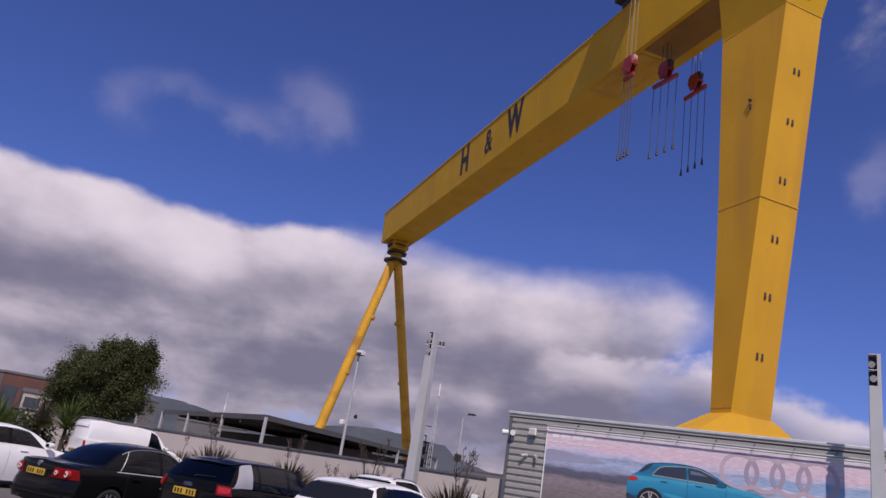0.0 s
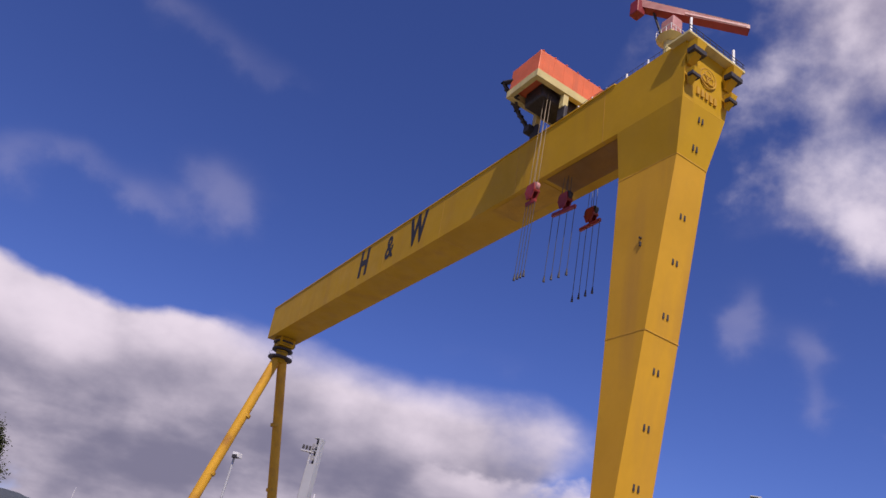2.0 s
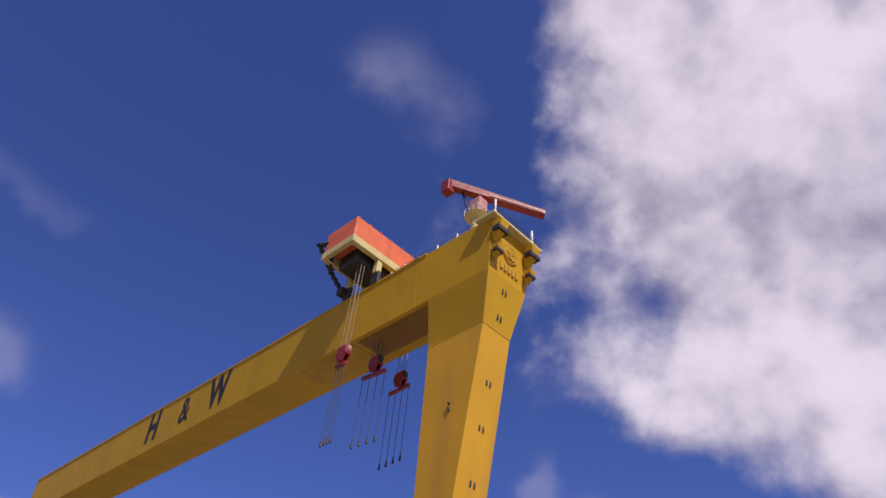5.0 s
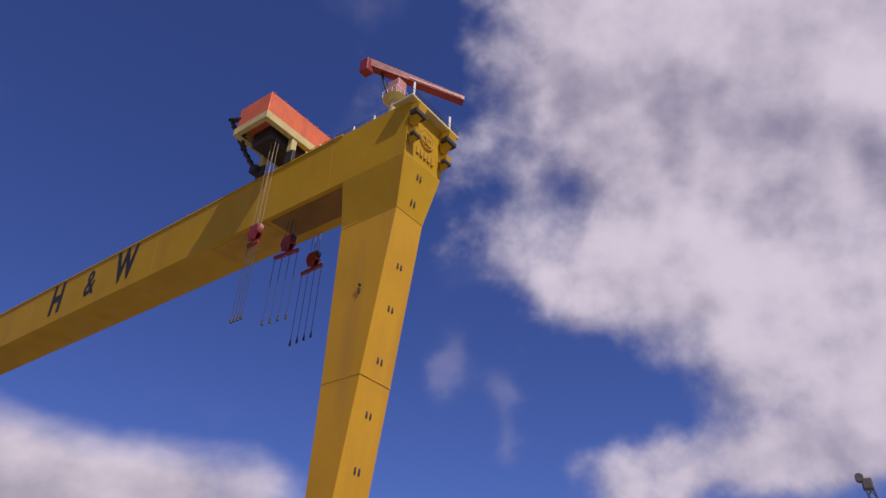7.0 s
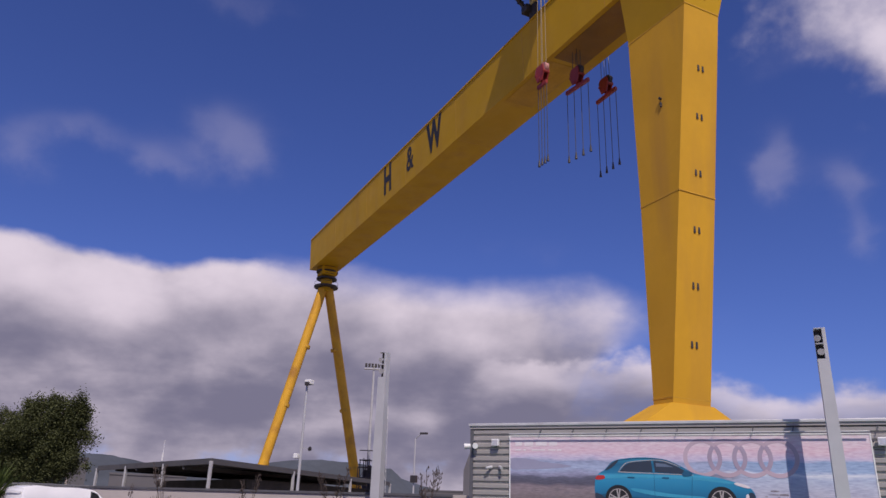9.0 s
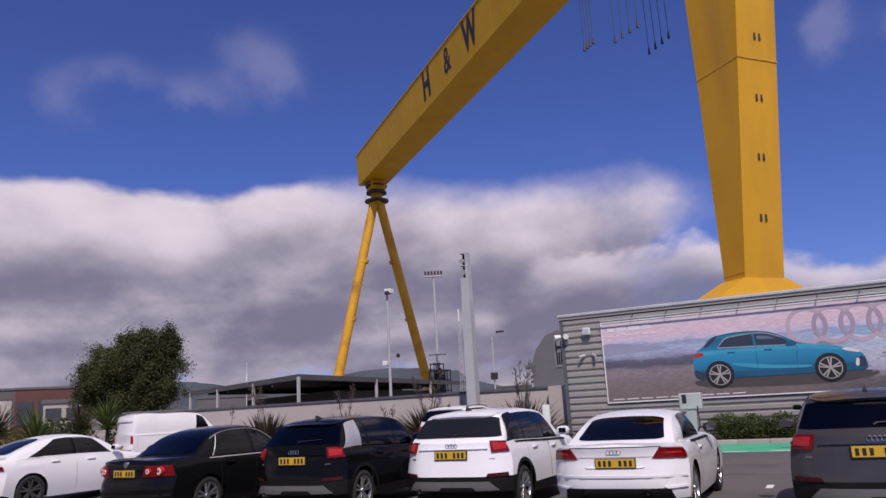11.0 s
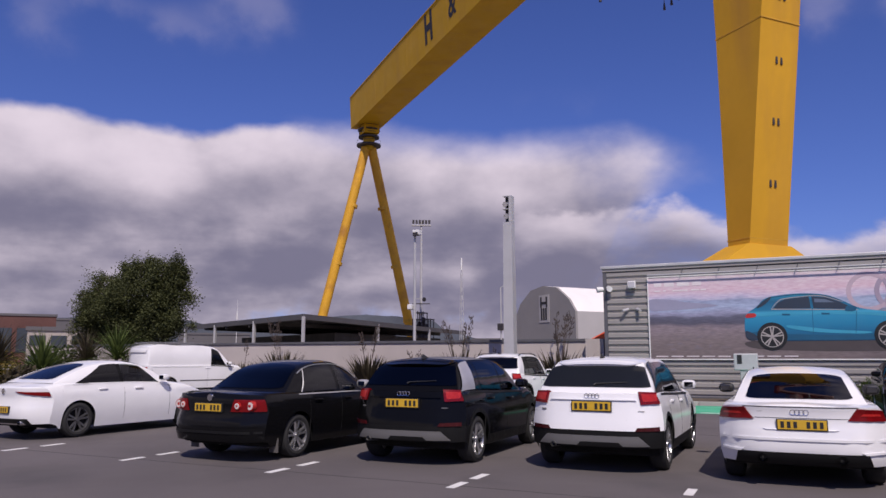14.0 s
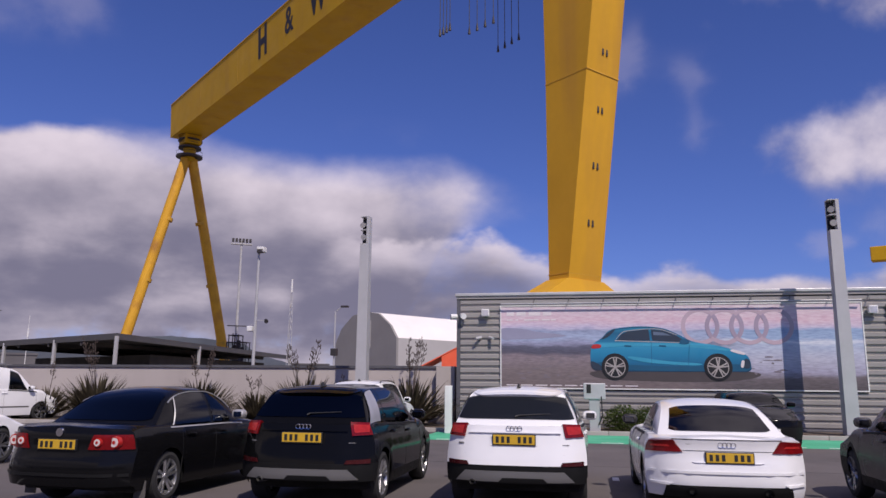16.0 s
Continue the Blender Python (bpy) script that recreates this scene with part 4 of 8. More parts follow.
def print_arc(cx, cz, a0, a1, n, layer, mat, label=""):
    """A flat printed band along a circle, from angle a0 to a1."""
    bm = B()
    y = PY - 0.004 * layer
    rows = [[bm.verts.new((cx + q * math.cos(a0 + (a1 - a0) * i / n), yy, cz + q * math.sin(a0 + (a1 - a0) * i / n))) for q, yy in ((0.50, y), (0.64, y), (0.64, PY + 0.01), (0.50, PY + 0.01))] for i in range(n + 1)]
    for p, q in zip(rows, rows[1:]):
        for i in range(4):
            bm.faces.new((p[i], p[(i + 1) % 4], q[(i + 1) % 4], q[i]))
    part("print_ring", bm, mat, poster, label)


for k in range(4):   # pale ring emblem, darker where the rings overlap
    print_arc(6.55 + k * 0.80, 3.60, 0.0, math.tau, 40, 1.3 + 0.15 * k, P["ringp"], "pale printed ring")
    for side_of, ok in ((0.0, k < 3), (math.pi, k > 0)):
        if ok:
            print_arc(6.55 + k * 0.80, 3.60, side_of - 0.72, side_of + 0.72, 12, 2.1 + 0.15 * k, P["ring_dark"])
x = 0.0
for w in (0.26, 0.34, 0.42, 0.30):   # unreadable headline as plain bars
    flat("print_bar", [(x, 0), (x + w, 0), (x + w, 0.14), (x, 0.14)], P["white"], 2, -0.18, 4.02)
    x += w + 0.10
for k, w in enumerate((0.22, 0.10, 0.34, 0.2, 0.28, 0.18)):
    flat("print_bar", [(0, 0), (w, 0), (w, 0.05), (0, 0.05)], P["white"], 2, -0.18 + k * 0.32, 3.84)
for k in range(9):
    flat("print_bar", [(0, 0), (0.42, 0), (0.42, 0.035), (0, 0.035)], P["white"], 2, -0.2 + k * 0.52, 1.52)
flat("print_headland", smooth_outline([(-0.34, 3.18), (-0.34, 3.56), (0.4, 3.54), (0.9, 3.44), (1.6, 3.36), (1.95, 3.28), (1.2, 3.20), (0.2, 3.16)]), P["rock"], 1, 0, 0)
rr = random.Random(3)
for k in range(26):   # scattered stones on the wet sand
    cx, cz = rr.choice((rr.uniform(8.1, 9.2), rr.uniform(0.2, 2.4))), rr.uniform(1.75, 2.55)
    w, h = rr.uniform(0.05, 0.22), rr.uniform(0.012, 0.04)
    flat("print_stone", [(cx + w * math.cos(q * 0.785) * rr.uniform(0.7, 1.1), cz + h * math.sin(q * 0.785) * rr.uniform(0.7, 1.2)) for q in range(8)], P["rocks"], 1 + 0.01 * k, 0, 0)

# sign lamps over the banner
lampbar = thing("sign_light", "thin light bar on arms above the banner", "light")
part("light_bar", box(B(), (PX0, WALL_Y - 0.30, 4.42), (PX1, WALL_Y - 0.26, 4.46), 0.008), M["trim"], lampbar)
for k in range(10):
    bm = B()
    beam_between(bm, (0.79 + k * 1.24, WALL_Y - 0.28, 4.44), (0.85 + k * 1.24, WALL_Y - 0.08, 4.64), 0.025, 0.025)
    part("arm", bm, M["coping"], lampbar)


def flood(name, x, z, label):
    f = thing(name, label, "light", pose(x, WALL_Y - 0.06, z))
    part("housing", box(B(), (-0.14, -0.22, -0.13), (0.14, -0.06, 0.13), 0.02), M["white_metal"], f)
    part("lens", box(B(), (-0.11, -0.225, -0.10), (0.11, -0.215, 0.10)), M["lamp_glass"], f)
    part("bracket", box(B(), (-0.03, -0.08, -0.16), (0.03, 0.04, -0.02)), M["coping"], f)


flood("wall_floodlight", -0.95, 4.13, "white wall floodlight on the cladding")
flood("wall_floodlight", 12.05, 4.12, "white wall floodlight on the cladding")
for dx in (-0.16, 0.16):
    cam_bm = B()
    tube(cam_bm, (-0.98 + dx, WALL_Y - 0.06, 3.24), (-0.98 + dx * 2.0, WALL_Y - 0.30, 3.18), 0.06, 0.05, 10)
    solo("wall_camera", cam_bm, M["trim"], "small grey twin spotlight on the cladding", "spotlight", smooth=True)
cam_bm = B()
tube(cam_bm, (WALL_L - 0.06, WALL_Y - 0.02, 4.02), (WALL_L - 0.28, WALL_Y - 0.12, 4.0), 0.09, 0.11, 12)
solo("corner_camera", cam_bm, M["white_metal"], "white security camera on the building corner", "camera", smooth=True)
cam_bm = B()
tube(cam_bm, (WALL_L + 0.14, WALL_Y - 0.06, 4.05), (WALL_L + 0.24, WALL_Y - 0.30, 4.0), 0.09, 0.11, 12)
solo("corner_camera", cam_bm, M["white_metal"], "white security camera on the cladding", "camera", smooth=True)
# dark sign panel further along
sign = thing("showroom_sign", "dark sign panel with white rings on the showroom wall", "sign")
part("panel", box(B(), (12.5, WALL_Y - 0.12, 2.9), (17.6, WALL_Y - 0.06, 4.30), 0.01), M["coping"], sign)
for k in range(4):
    bm = B()
    cx, cz, R, n = 13.6 + k * 0.72, 3.62, 0.48, 32
    rows = [[bm.verts.new((cx + q * math.cos(a * math.tau / n), y, cz + q * math.sin(a * math.tau / n))) for q, y in ((R - 0.05, WALL_Y - 0.15 - 0.003 * k), (R + 0.05, WALL_Y - 0.15 - 0.003 * k), (R + 0.05, WALL_Y - 0.11), (R - 0.05, WALL_Y - 0.11))] for a in range(n)]
    for a in range(n):
        for b in range(4):
            bm.faces.new((rows[a][b], rows[a][(b + 1) % 4], rows[(a + 1) % n][(b + 1) % 4], rows[(a + 1) % n][b]))
    part("sign_ring", bm, M["white_metal"], sign, "white ring")

# ---------------------------------------------------------------- box columns with lamps in their heads
def lamp_column(x, y, rz):
    col = thing("lamp_column", "tall grey square lamp column with two lamps in its head", "street lamp", pose(x, y, 0, 0, 0, rz), "lamp columns")
    H = 7.5
    part("shaft", loft(B(), [[(-0.20, -0.20, 0.0), (0.20, -0.20, 0.0), (0.20, 0.20, 0.0), (-0.20, 0.20, 0.0)], [(-0.165, -0.165, H - 1.0), (0.165, -0.165, H - 1.0), (0.165, 0.165, H - 1.0), (-0.165, 0.165, H - 1.0)]]), M["pole"], col)
    part("head", box(B(), (0.06, -0.165, H - 1.0), (0.165, 0.165, H), 0.006), M["pole"], col)
    part("head", box(B(), (-0.165, 0.10, H - 1.0), (0.058, 0.165, H), 0.006), M["pole"], col)
    for z in (H - 0.52, H - 0.03):
        part("head_shelf", box(B(), (-0.165, -0.165, z), (0.058, 0.098, z + 0.03), 0.004), M["pole"], col)
    part("head_lining", box(B(), (-0.15, 0.085, H - 0.98), (0.055, 0.098, H - 0.05)), M["black"], col, "black lining behind the lamps")
    for z, dx in ((H - 0.30, -0.10), (H - 0.74, -0.02)):
        bm = B()
        tube(bm, (-0.03, 0.04, z), (-0.03 + dx * 0.6, -0.17, z - 0.04), 0.07, 0.105, 16)
        lamp = part("lamp", bm, M["lamp_glass"], col, "round chrome lamp", smooth=True)
    part("base_plate", box(B(), (-0.28, -0.28, 0.0), (0.28, 0.28, 0.14), 0.02), M["coping"], col)


lamp_column(-5.07, 22.3, 0)
lamp_column(10.55, 22.3, 0)

# charging point by the walkway
ch = thing("charging_post", "grey charging post with a cable by the walkway", "charger", pose(2.87, 22.0, 0.0))
part("pedestal", box(B(), (-0.17, -0.13, 0.1), (0.17, 0.13, 1.15), 0.02), M["pole"], ch)
part("cabinet", box(B(), (-0.34, -0.17, 1.1), (0.36, 0.17, 1.62), 0.03), M["trim"], ch)
part("screen", box(B(), (-0.24, -0.178, 1.3), (-0.10, -0.168, 1.58)), M["black"], ch)
bm = B()
tube(bm, (0.22, -0.17, 1.2), (0.24, -0.26, 0.6), 0.02, seg=8)
tube(bm, (0.24, -0.26, 0.6), (0.12, -0.17, 0.3), 0.02, seg=8)
part("cable", bm, M["black"], ch)
bm = B()
box(bm, (-1.85, 20.9, 0.0), (-1.62, 21.05, 1.5), 0.02)
solo("ticket_post", bm, M["white_metal"], "plain white metal post by the wall", "post")

# panels along the girder's underside: rust stains, with its shade put into the brown
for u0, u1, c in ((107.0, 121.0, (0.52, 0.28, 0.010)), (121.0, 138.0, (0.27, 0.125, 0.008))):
    cpart("soffit_panel", loft(B(), [[(u, 1.3, ZB - 0.03 + dz), (u, 6.6, ZB + 0.20 + dz), (u, 6.6, ZB + 0.25 + dz), (u, 1.3, ZB + 0.02 + dz)] for u, dz in ((u0, 0.0), (u1 - 0.9, 0.0))]), material("shaded_rusty_soffit", c, 0.7, vary=0.25, scale=0.15, fine=2, stain=(0.14, 0.06, 0.006), stain_amount=0.4, stain_scale=0.2), "underside panel browned by rust stains and painted-in shade")


# ---------------------------------------------------------------- cars
def paint(name, base, rough=0.14, metal=0.0, coat=0.25, spec=0.5):
    return material(name, base, rough, metal, vary=0.03, scale=1.5, fine=90, coat=coat, spec=spec, stain=tuple(c * 0.75 for c in base), stain_amount=0.12, stain_scale=2.5)


M["white_paint"] = paint("white_car_paint", (0.80, 0.80, 0.82))
M["black_paint"] = paint("black_car_paint", (0.005, 0.005, 0.0055), 0.09, 0.0, 0.0, 0.13)
M["navy_paint"] = paint("dark_blue_black_car_paint", (0.006, 0.006, 0.007), 0.14, 0.0, 0.0, 0.16)
M["grey_paint"] = paint("dark_grey_car_paint", (0.060, 0.058, 0.060), 0.22, 0.3, 0.0, 0.35)
M["rubber"] = material("tyre_rubber", (0.02, 0.02, 0.021), 0.8, vary=0.2, scale=6)
M["rim"] = material("alloy_rim", (0.45, 0.45, 0.47), 0.3, 0.8, vary=0.06)
M["rim_dark"] = material("dark_alloy_rim", (0.16, 0.16, 0.17), 0.35, 0.7, vary=0.08)
M["well"] = material("wheel_well", (0.008, 0.008, 0.009), 0.9, vary=0.2)
M["tail"] = material("red_tail_lens", (0.17, 0.004, 0.006), 0.2, vary=0.18, scale=14, fine=60, coat=0.0, spec=0.35)
M["reflector"] = material("dark_red_reflector", (0.055, 0.006, 0.008), 0.2, vary=0.15, scale=14)
M["tail_bright"] = material("bright_red_lens", (0.42, 0.022, 0.02), 0.22, vary=0.15, scale=20, coat=0.0, spec=0.35)
M["tail_clear"] = material("clear_lens", (0.70, 0.62, 0.60), 0.12, vary=0.1, scale=20, coat=0.6)
M["plate"] = material("yellow_number_plate", (0.62, 0.38, 0.03), 0.45, vary=0.05)
M["plate_white"] = material("white_number_plate", (0.78, 0.78, 0.76), 0.45, vary=0.05)
M["chrome"] = material("chrome_trim", (0.72, 0.72, 0.74), 0.12, 1.0, vary=0.03)
M["silver"] = material("silver_plastic_trim", (0.19, 0.188, 0.188), 0.42, 0.4, vary=0.05)
M["flap"] = material("grey_flap_rubber", (0.10, 0.095, 0.095), 0.8, vary=0.2, scale=4)
M["satin"] = material("satin_bright_trim", (0.55, 0.54, 0.54), 0.38, 0.55, vary=0.04)
M["plastic"] = material("black_bumper_plastic", (0.009, 0.009, 0.0095), 0.55, vary=0.15, scale=5, fine=200, bump=0.001, spec=0.2)
M["cabin"] = material("dark_cabin_trim", (0.03, 0.03, 0.032), 0.8, vary=0.2)
M["tinted"] = glass("tinted_car_glass", (0.16, 0.17, 0.19))
M["privacy"] = glass("dark_privacy_glass", (0.035, 0.035, 0.05))
M["dim_glass"] = glass("grey_tinted_glass", (0.12, 0.125, 0.13))
M["mirror_glass"] = material("dark_mirror_glass", (0.25, 0.26, 0.28), 0.05, 1.0, vary=0.03)
M["clear_glass"] = glass("car_glass", (0.38, 0.42, 0.42))


def curve(pts, x):
    """Smooth interpolation through (x, value) pairs."""
    if x <= pts[0][0]:
        return pts[0][1]
    if x >= pts[-1][0]:
        return pts[-1][1]
    for i in range(len(pts) - 1):
        if pts[i][0] <= x <= pts[i + 1][0]:
            break
    x0, y0 = pts[i]
    x1, y1 = pts[i + 1]
    d = (y1 - y0) / (x1 - x0)
    ma = d if i == 0 else ((y0 - pts[i - 1][1]) / (x0 - pts[i - 1][0]) + d) / 2
    mb = d if i + 2 == len(pts) else ((pts[i + 2][1] - y1) / (pts[i + 2][0] - x1) + d) / 2
    if i and (y0 - pts[i - 1][1]) * d <= 0:
        ma = 0
    if i + 2 < len(pts) and (pts[i + 2][1] - y1) * d <= 0:
        mb = 0
    h = x1 - x0
    t = (x - x0) / h
    return (2 * t**3 - 3 * t**2 + 1) * y0 + (t**3 - 2 * t**2 + t) * h * ma + (3 * t**2 - 2 * t**3) * y1 + (t**3 - t**2) * h * mb


def smooth01(x):
    x = max(0.0, min(1.0, x))
    return x * x * (3 - 2 * x)


class Car:
    """A car body as smooth surfaces: y runs from the tail (0) to the nose, x across, z up."""

    def __init__(self, s):
        self.s = s
        self.W, self.len = s["width"] / 2, s["length"]

    def rear(self, x, z):
        a = min(1.0, abs(x) / self.W)
        return curve(self.s["rear"], z) + self.s.get("round", 0.30) * a**4.5

    def nose(self, x, z):
        a = min(1.0, abs(x) / self.W)
        return -curve(self.s["nose"], z) - 0.45 * a**3.2

    def side(self, z, y):
        prof = curve(self.s["flank"], z)
        return self.W * prof

    def warp(self, x, y, z):
        k = 1 - smooth01(y / max(0.5, 1.7 * self.s.get("round", 0.3)))
        j = 1 - smooth01((self.len - y) / 1.1)
        return Vector((x, y + k * self.rear(x, z) + j * self.nose(x, z), z))

    def floor_at(self, y):
        s = self.s
        z = curve(s["sill"], y)
        for yc in s["axles"]:
            d = abs(y - yc)
            if d < s["arch"]:
                z = max(z, s["wheel"] + math.sqrt(s["arch"] ** 2 - d * d))
        return z

    def clad_at(self, y):
        """Upper edge of the dark plastic cladding."""
        s = self.s
        if not s.get("cladding"):
            return 0.0
        z = s["cladding"] if y < s["axles"][0] or y > s["axles"][1] else self.floor_at(y) + 0.03 if any(abs(y - q) < s["arch"] for q in s["axles"]) else 0.37
        for yc in s["axles"]:
            d = abs(y - yc)
            if d < s["arch"] + 0.06:
                z = max(z, s["wheel"] + math.sqrt((s["arch"] + 0.06) ** 2 - d * d))
        return z

    def ys(self):
        out = {0.0, self.len}
        n = int(self.len / 0.09)
        out |= {self.len * i / n for i in range(n + 1)}
        for yc in self.s["axles"]:
            r = self.s["arch"]
            out |= {yc + r * c for c in (-1.15, -1.12, -1.08, -1.04, -1.001, -0.999, -0.97, -0.9, -0.75, -0.5, -0.25, 0, 0.25, 0.5, 0.75, 0.9, 0.97, 0.999, 1.001, 1.04, 1.08, 1.12, 1.15)}
        return sorted(y for y in out if 0 <= y <= self.len)

    def ring(self, y):
        zb, zs, zd = self.floor_at(y), curve(self.s["belt"], y), curve(self.s["deck"], y)
        pts = []
        zc = self.clad_at(y)
        for k in range(7):
            z = zb + (zs - zb) * k / 6
            if zc:
                z = zb + (zc - zb) * k / 2 if k < 3 else zc + (zs - zc) * (k - 2) / 4
            pts.append((self.side(z, y), z))
        ws = pts[-1][0]
        if zd > zs:
            pts += [(ws * 0.97, zs + (zd - zs) * 0.45), (ws * 0.88, zs + (zd - zs) * 0.85), (ws * 0.55, zd), (0, zd + 0.015)]
        else:
            pts += [(ws * 0.975, zs + 0.012), (ws * 0.9, zs + 0.016), (ws * 0.55, zs + 0.018), (0, zs + 0.02)]
        return pts

    def shell(self):
        bm = B()
        cols = []
        for y in self.ys():
            half = self.ring(y)
            row = [self.warp(x, y, z) for x, z in half] + [self.warp(-x, y, z) for x, z in reversed(half[:-1])]
            cols.append([bm.verts.new(p) for p in row])
        for a, b in zip(cols, cols[1:]):
            for i in range(len(a) - 1):
                f = bm.faces.new((a[i], a[i + 1], b[i + 1], b[i]))
                f.material_index = 1 if i < 2 or i > len(a) - 4 else 0
        n = len(cols[0])
        for col in (cols[0], cols[-1]):   # rounded tail and nose panels
            y = 0.0 if col is cols[0] else self.len
            prev = None
            for k in range(n // 2 + 1):
                l, r = col[k], col[n - 1 - k]
                if l is r:
                    tri = [v for v in prev]
                    for a, b in zip(tri, tri[1:]):
                        bm.faces.new((a, b, l))
                    break
                x, z = self.ring(y)[k]
                row = [l] + [bm.verts.new(self.warp(x * (1 - 2 * q / 14), y, z)) for q in range(1, 14)] + [r]
                if prev:
                    for q in range(14):
                        f = bm.faces.new((prev[q], prev[q + 1], row[q + 1], row[q]))
                        f.material_index = 1 if k < 3 else 0
                prev = row
        bmesh.ops.remove_doubles(bm, verts=bm.verts, dist=0.002)
        return bm

    # the glazed upper part
    def roof(self, y, s, out=0.0):
        g = self.s
        zs = curve(g["belt"], y) + 0.005
        zt = max(zs, curve(g["roof"], y))
        h = (zt - zs) / (g["height"] - zs)
        ws = self.side(zs, y) * g.get("house", 0.965)
        wt = ws + (g["roof_w"] - ws) * min(1.0, max(0.0, h))
        a = abs(s)
        sg = 1 if s >= 0 else -1
        if a > 0.6:
            k = (1 - a) / 0.4
            x, z = ws + (wt - ws) * k + 0.035 * math.sin(k * math.pi) * h, zs + (zt - zs) * (k ** 0.92)
        else:
            q = a / 0.6
            x, z = wt * q, zt + g.get("crown", 0.05) * (1 - q ** 2.4) * h
        p = self.warp(sg * x, y, min(z, zs)) if y < 0.5 else self.warp(sg * x, y, z)
        p = Vector((sg * x, y + self.bow(sg * x, y), z))
        if out:
            e = 0.01
            nrm = (self.roof(y, min(1, s + e)) - self.roof(y, max(-1, s - e))).cross(self.roof(y + e, s) - self.roof(y - e, s))
            if nrm.length > 1e-9:
                nrm.normalize()
                if nrm.z < 0 and a <= 0.6 or (a > 0.6 and nrm.x * sg < 0):
                    nrm = -nrm
                p = p + nrm * out
        return p

    def bow(self, x, y):
        """Glass ends are bowed in plan."""
        a = abs(x) / self.W
        y0, y1 = self.s["roof"][0][0], self.s["roof"][-1][0]
        return 0.16 * a**2.5 * (1 - smooth01((y - y0) / 0.9)) - 0.30 * a**2.2 * (1 - smooth01((y1 - y) / 1.0))

    def patch(self, bm, y0, y1, s0, s1, ny, ns, out):
        """A piece of the upper part, y0 and y1 may be functions of s."""
        f0 = y0 if callable(y0) else (lambda s: y0)
        f1 = y1 if callable(y1) else (lambda s: y1)
        rows = []
        for i in range(ny + 1):
            row = []
            for j in range(ns + 1):
                s = s0 + (s1 - s0) * j / ns
                y = f0(s) + (f1(s) - f0(s)) * i / ny
                row.append(bm.verts.new(self.roof(y, s, out)))
            rows.append(row)
        for a, b in zip(rows, rows[1:]):
            for i in range(ns):
                bm.faces.new((a[i], a[i + 1], b[i + 1], b[i]))
        return bm

    def tail_patch(self, bm, corners, out=0.012, nx=8, nz=4, back=0.03):
        """A plate, lens or trim on the tail: corners (x, z) bottom left, bottom right, top right, top left."""
        (ax, az), (bx, bz), (cx, cz), (dx, dz) = corners

        def at(u, v, o):
            x = (ax * (1 - u) + bx * u) * (1 - v) + (dx * (1 - u) + cx * u) * v
            z = (az * (1 - u) + bz * u) * (1 - v) + (dz * (1 - u) + cz * u) * v
            lim = self.side(z, 0.0) * 0.985
            x = max(-lim, min(lim, x))
            e = 0.004
            n = Vector(((self.rear(x + e, z) - self.rear(x - e, z)) / (2 * e), -1.0, (self.rear(x, z + e) - self.rear(x, z - e)) / (2 * e))).normalized()
            return Vector((x, self.rear(x, z), z)) + n * o
        grids = []
        for o in (out, -back):
            grids.append([[bm.verts.new(at(i / nx, j / nz, o)) for i in range(nx + 1)] for j in range(nz + 1)])
        for g in grids:
            for j in range(nz):
                for i in range(nx):
                    bm.faces.new((g[j][i], g[j][i + 1], g[j + 1][i + 1], g[j + 1][i]))
        rim = [(j, 0) for j in range(nz + 1)] + [(nz, i) for i in range(1, nx + 1)] + [(j, nx) for j in range(nz - 1, -1, -1)] + [(0, i) for i in range(nx - 1, 0, -1)]
        f, b = grids
        for (j, i), (q, p) in zip(rim, rim[1:] + rim[:1]):
            bm.faces.new((f[j][i], f[q][p], b[q][p], b[j][i]))
        return bm

    def flank_patch(self, bm, sg, pts, out=0.006, back=0.03):
        """A flat strip on one flank from (y, z) outline points."""
        f = [bm.verts.new(self.warp(sg * (self.side(z, y) + out), y, z)) for y, z in pts]
        b = [bm.verts.new(self.warp(sg * (self.side(z, y) - back), y, z)) for y, z in pts]
        n = len(pts)
        for g in (f, b):
            for i in range(n // 2 - 1):
                bm.faces.new((g[i], g[i + 1], g[n - 2 - i], g[n - 1 - i]))
        for i in range(n):
            bm.faces.new((f[i], f[(i + 1) % n], b[(i + 1) % n], b[i]))
        return bm


WHEELS = {}


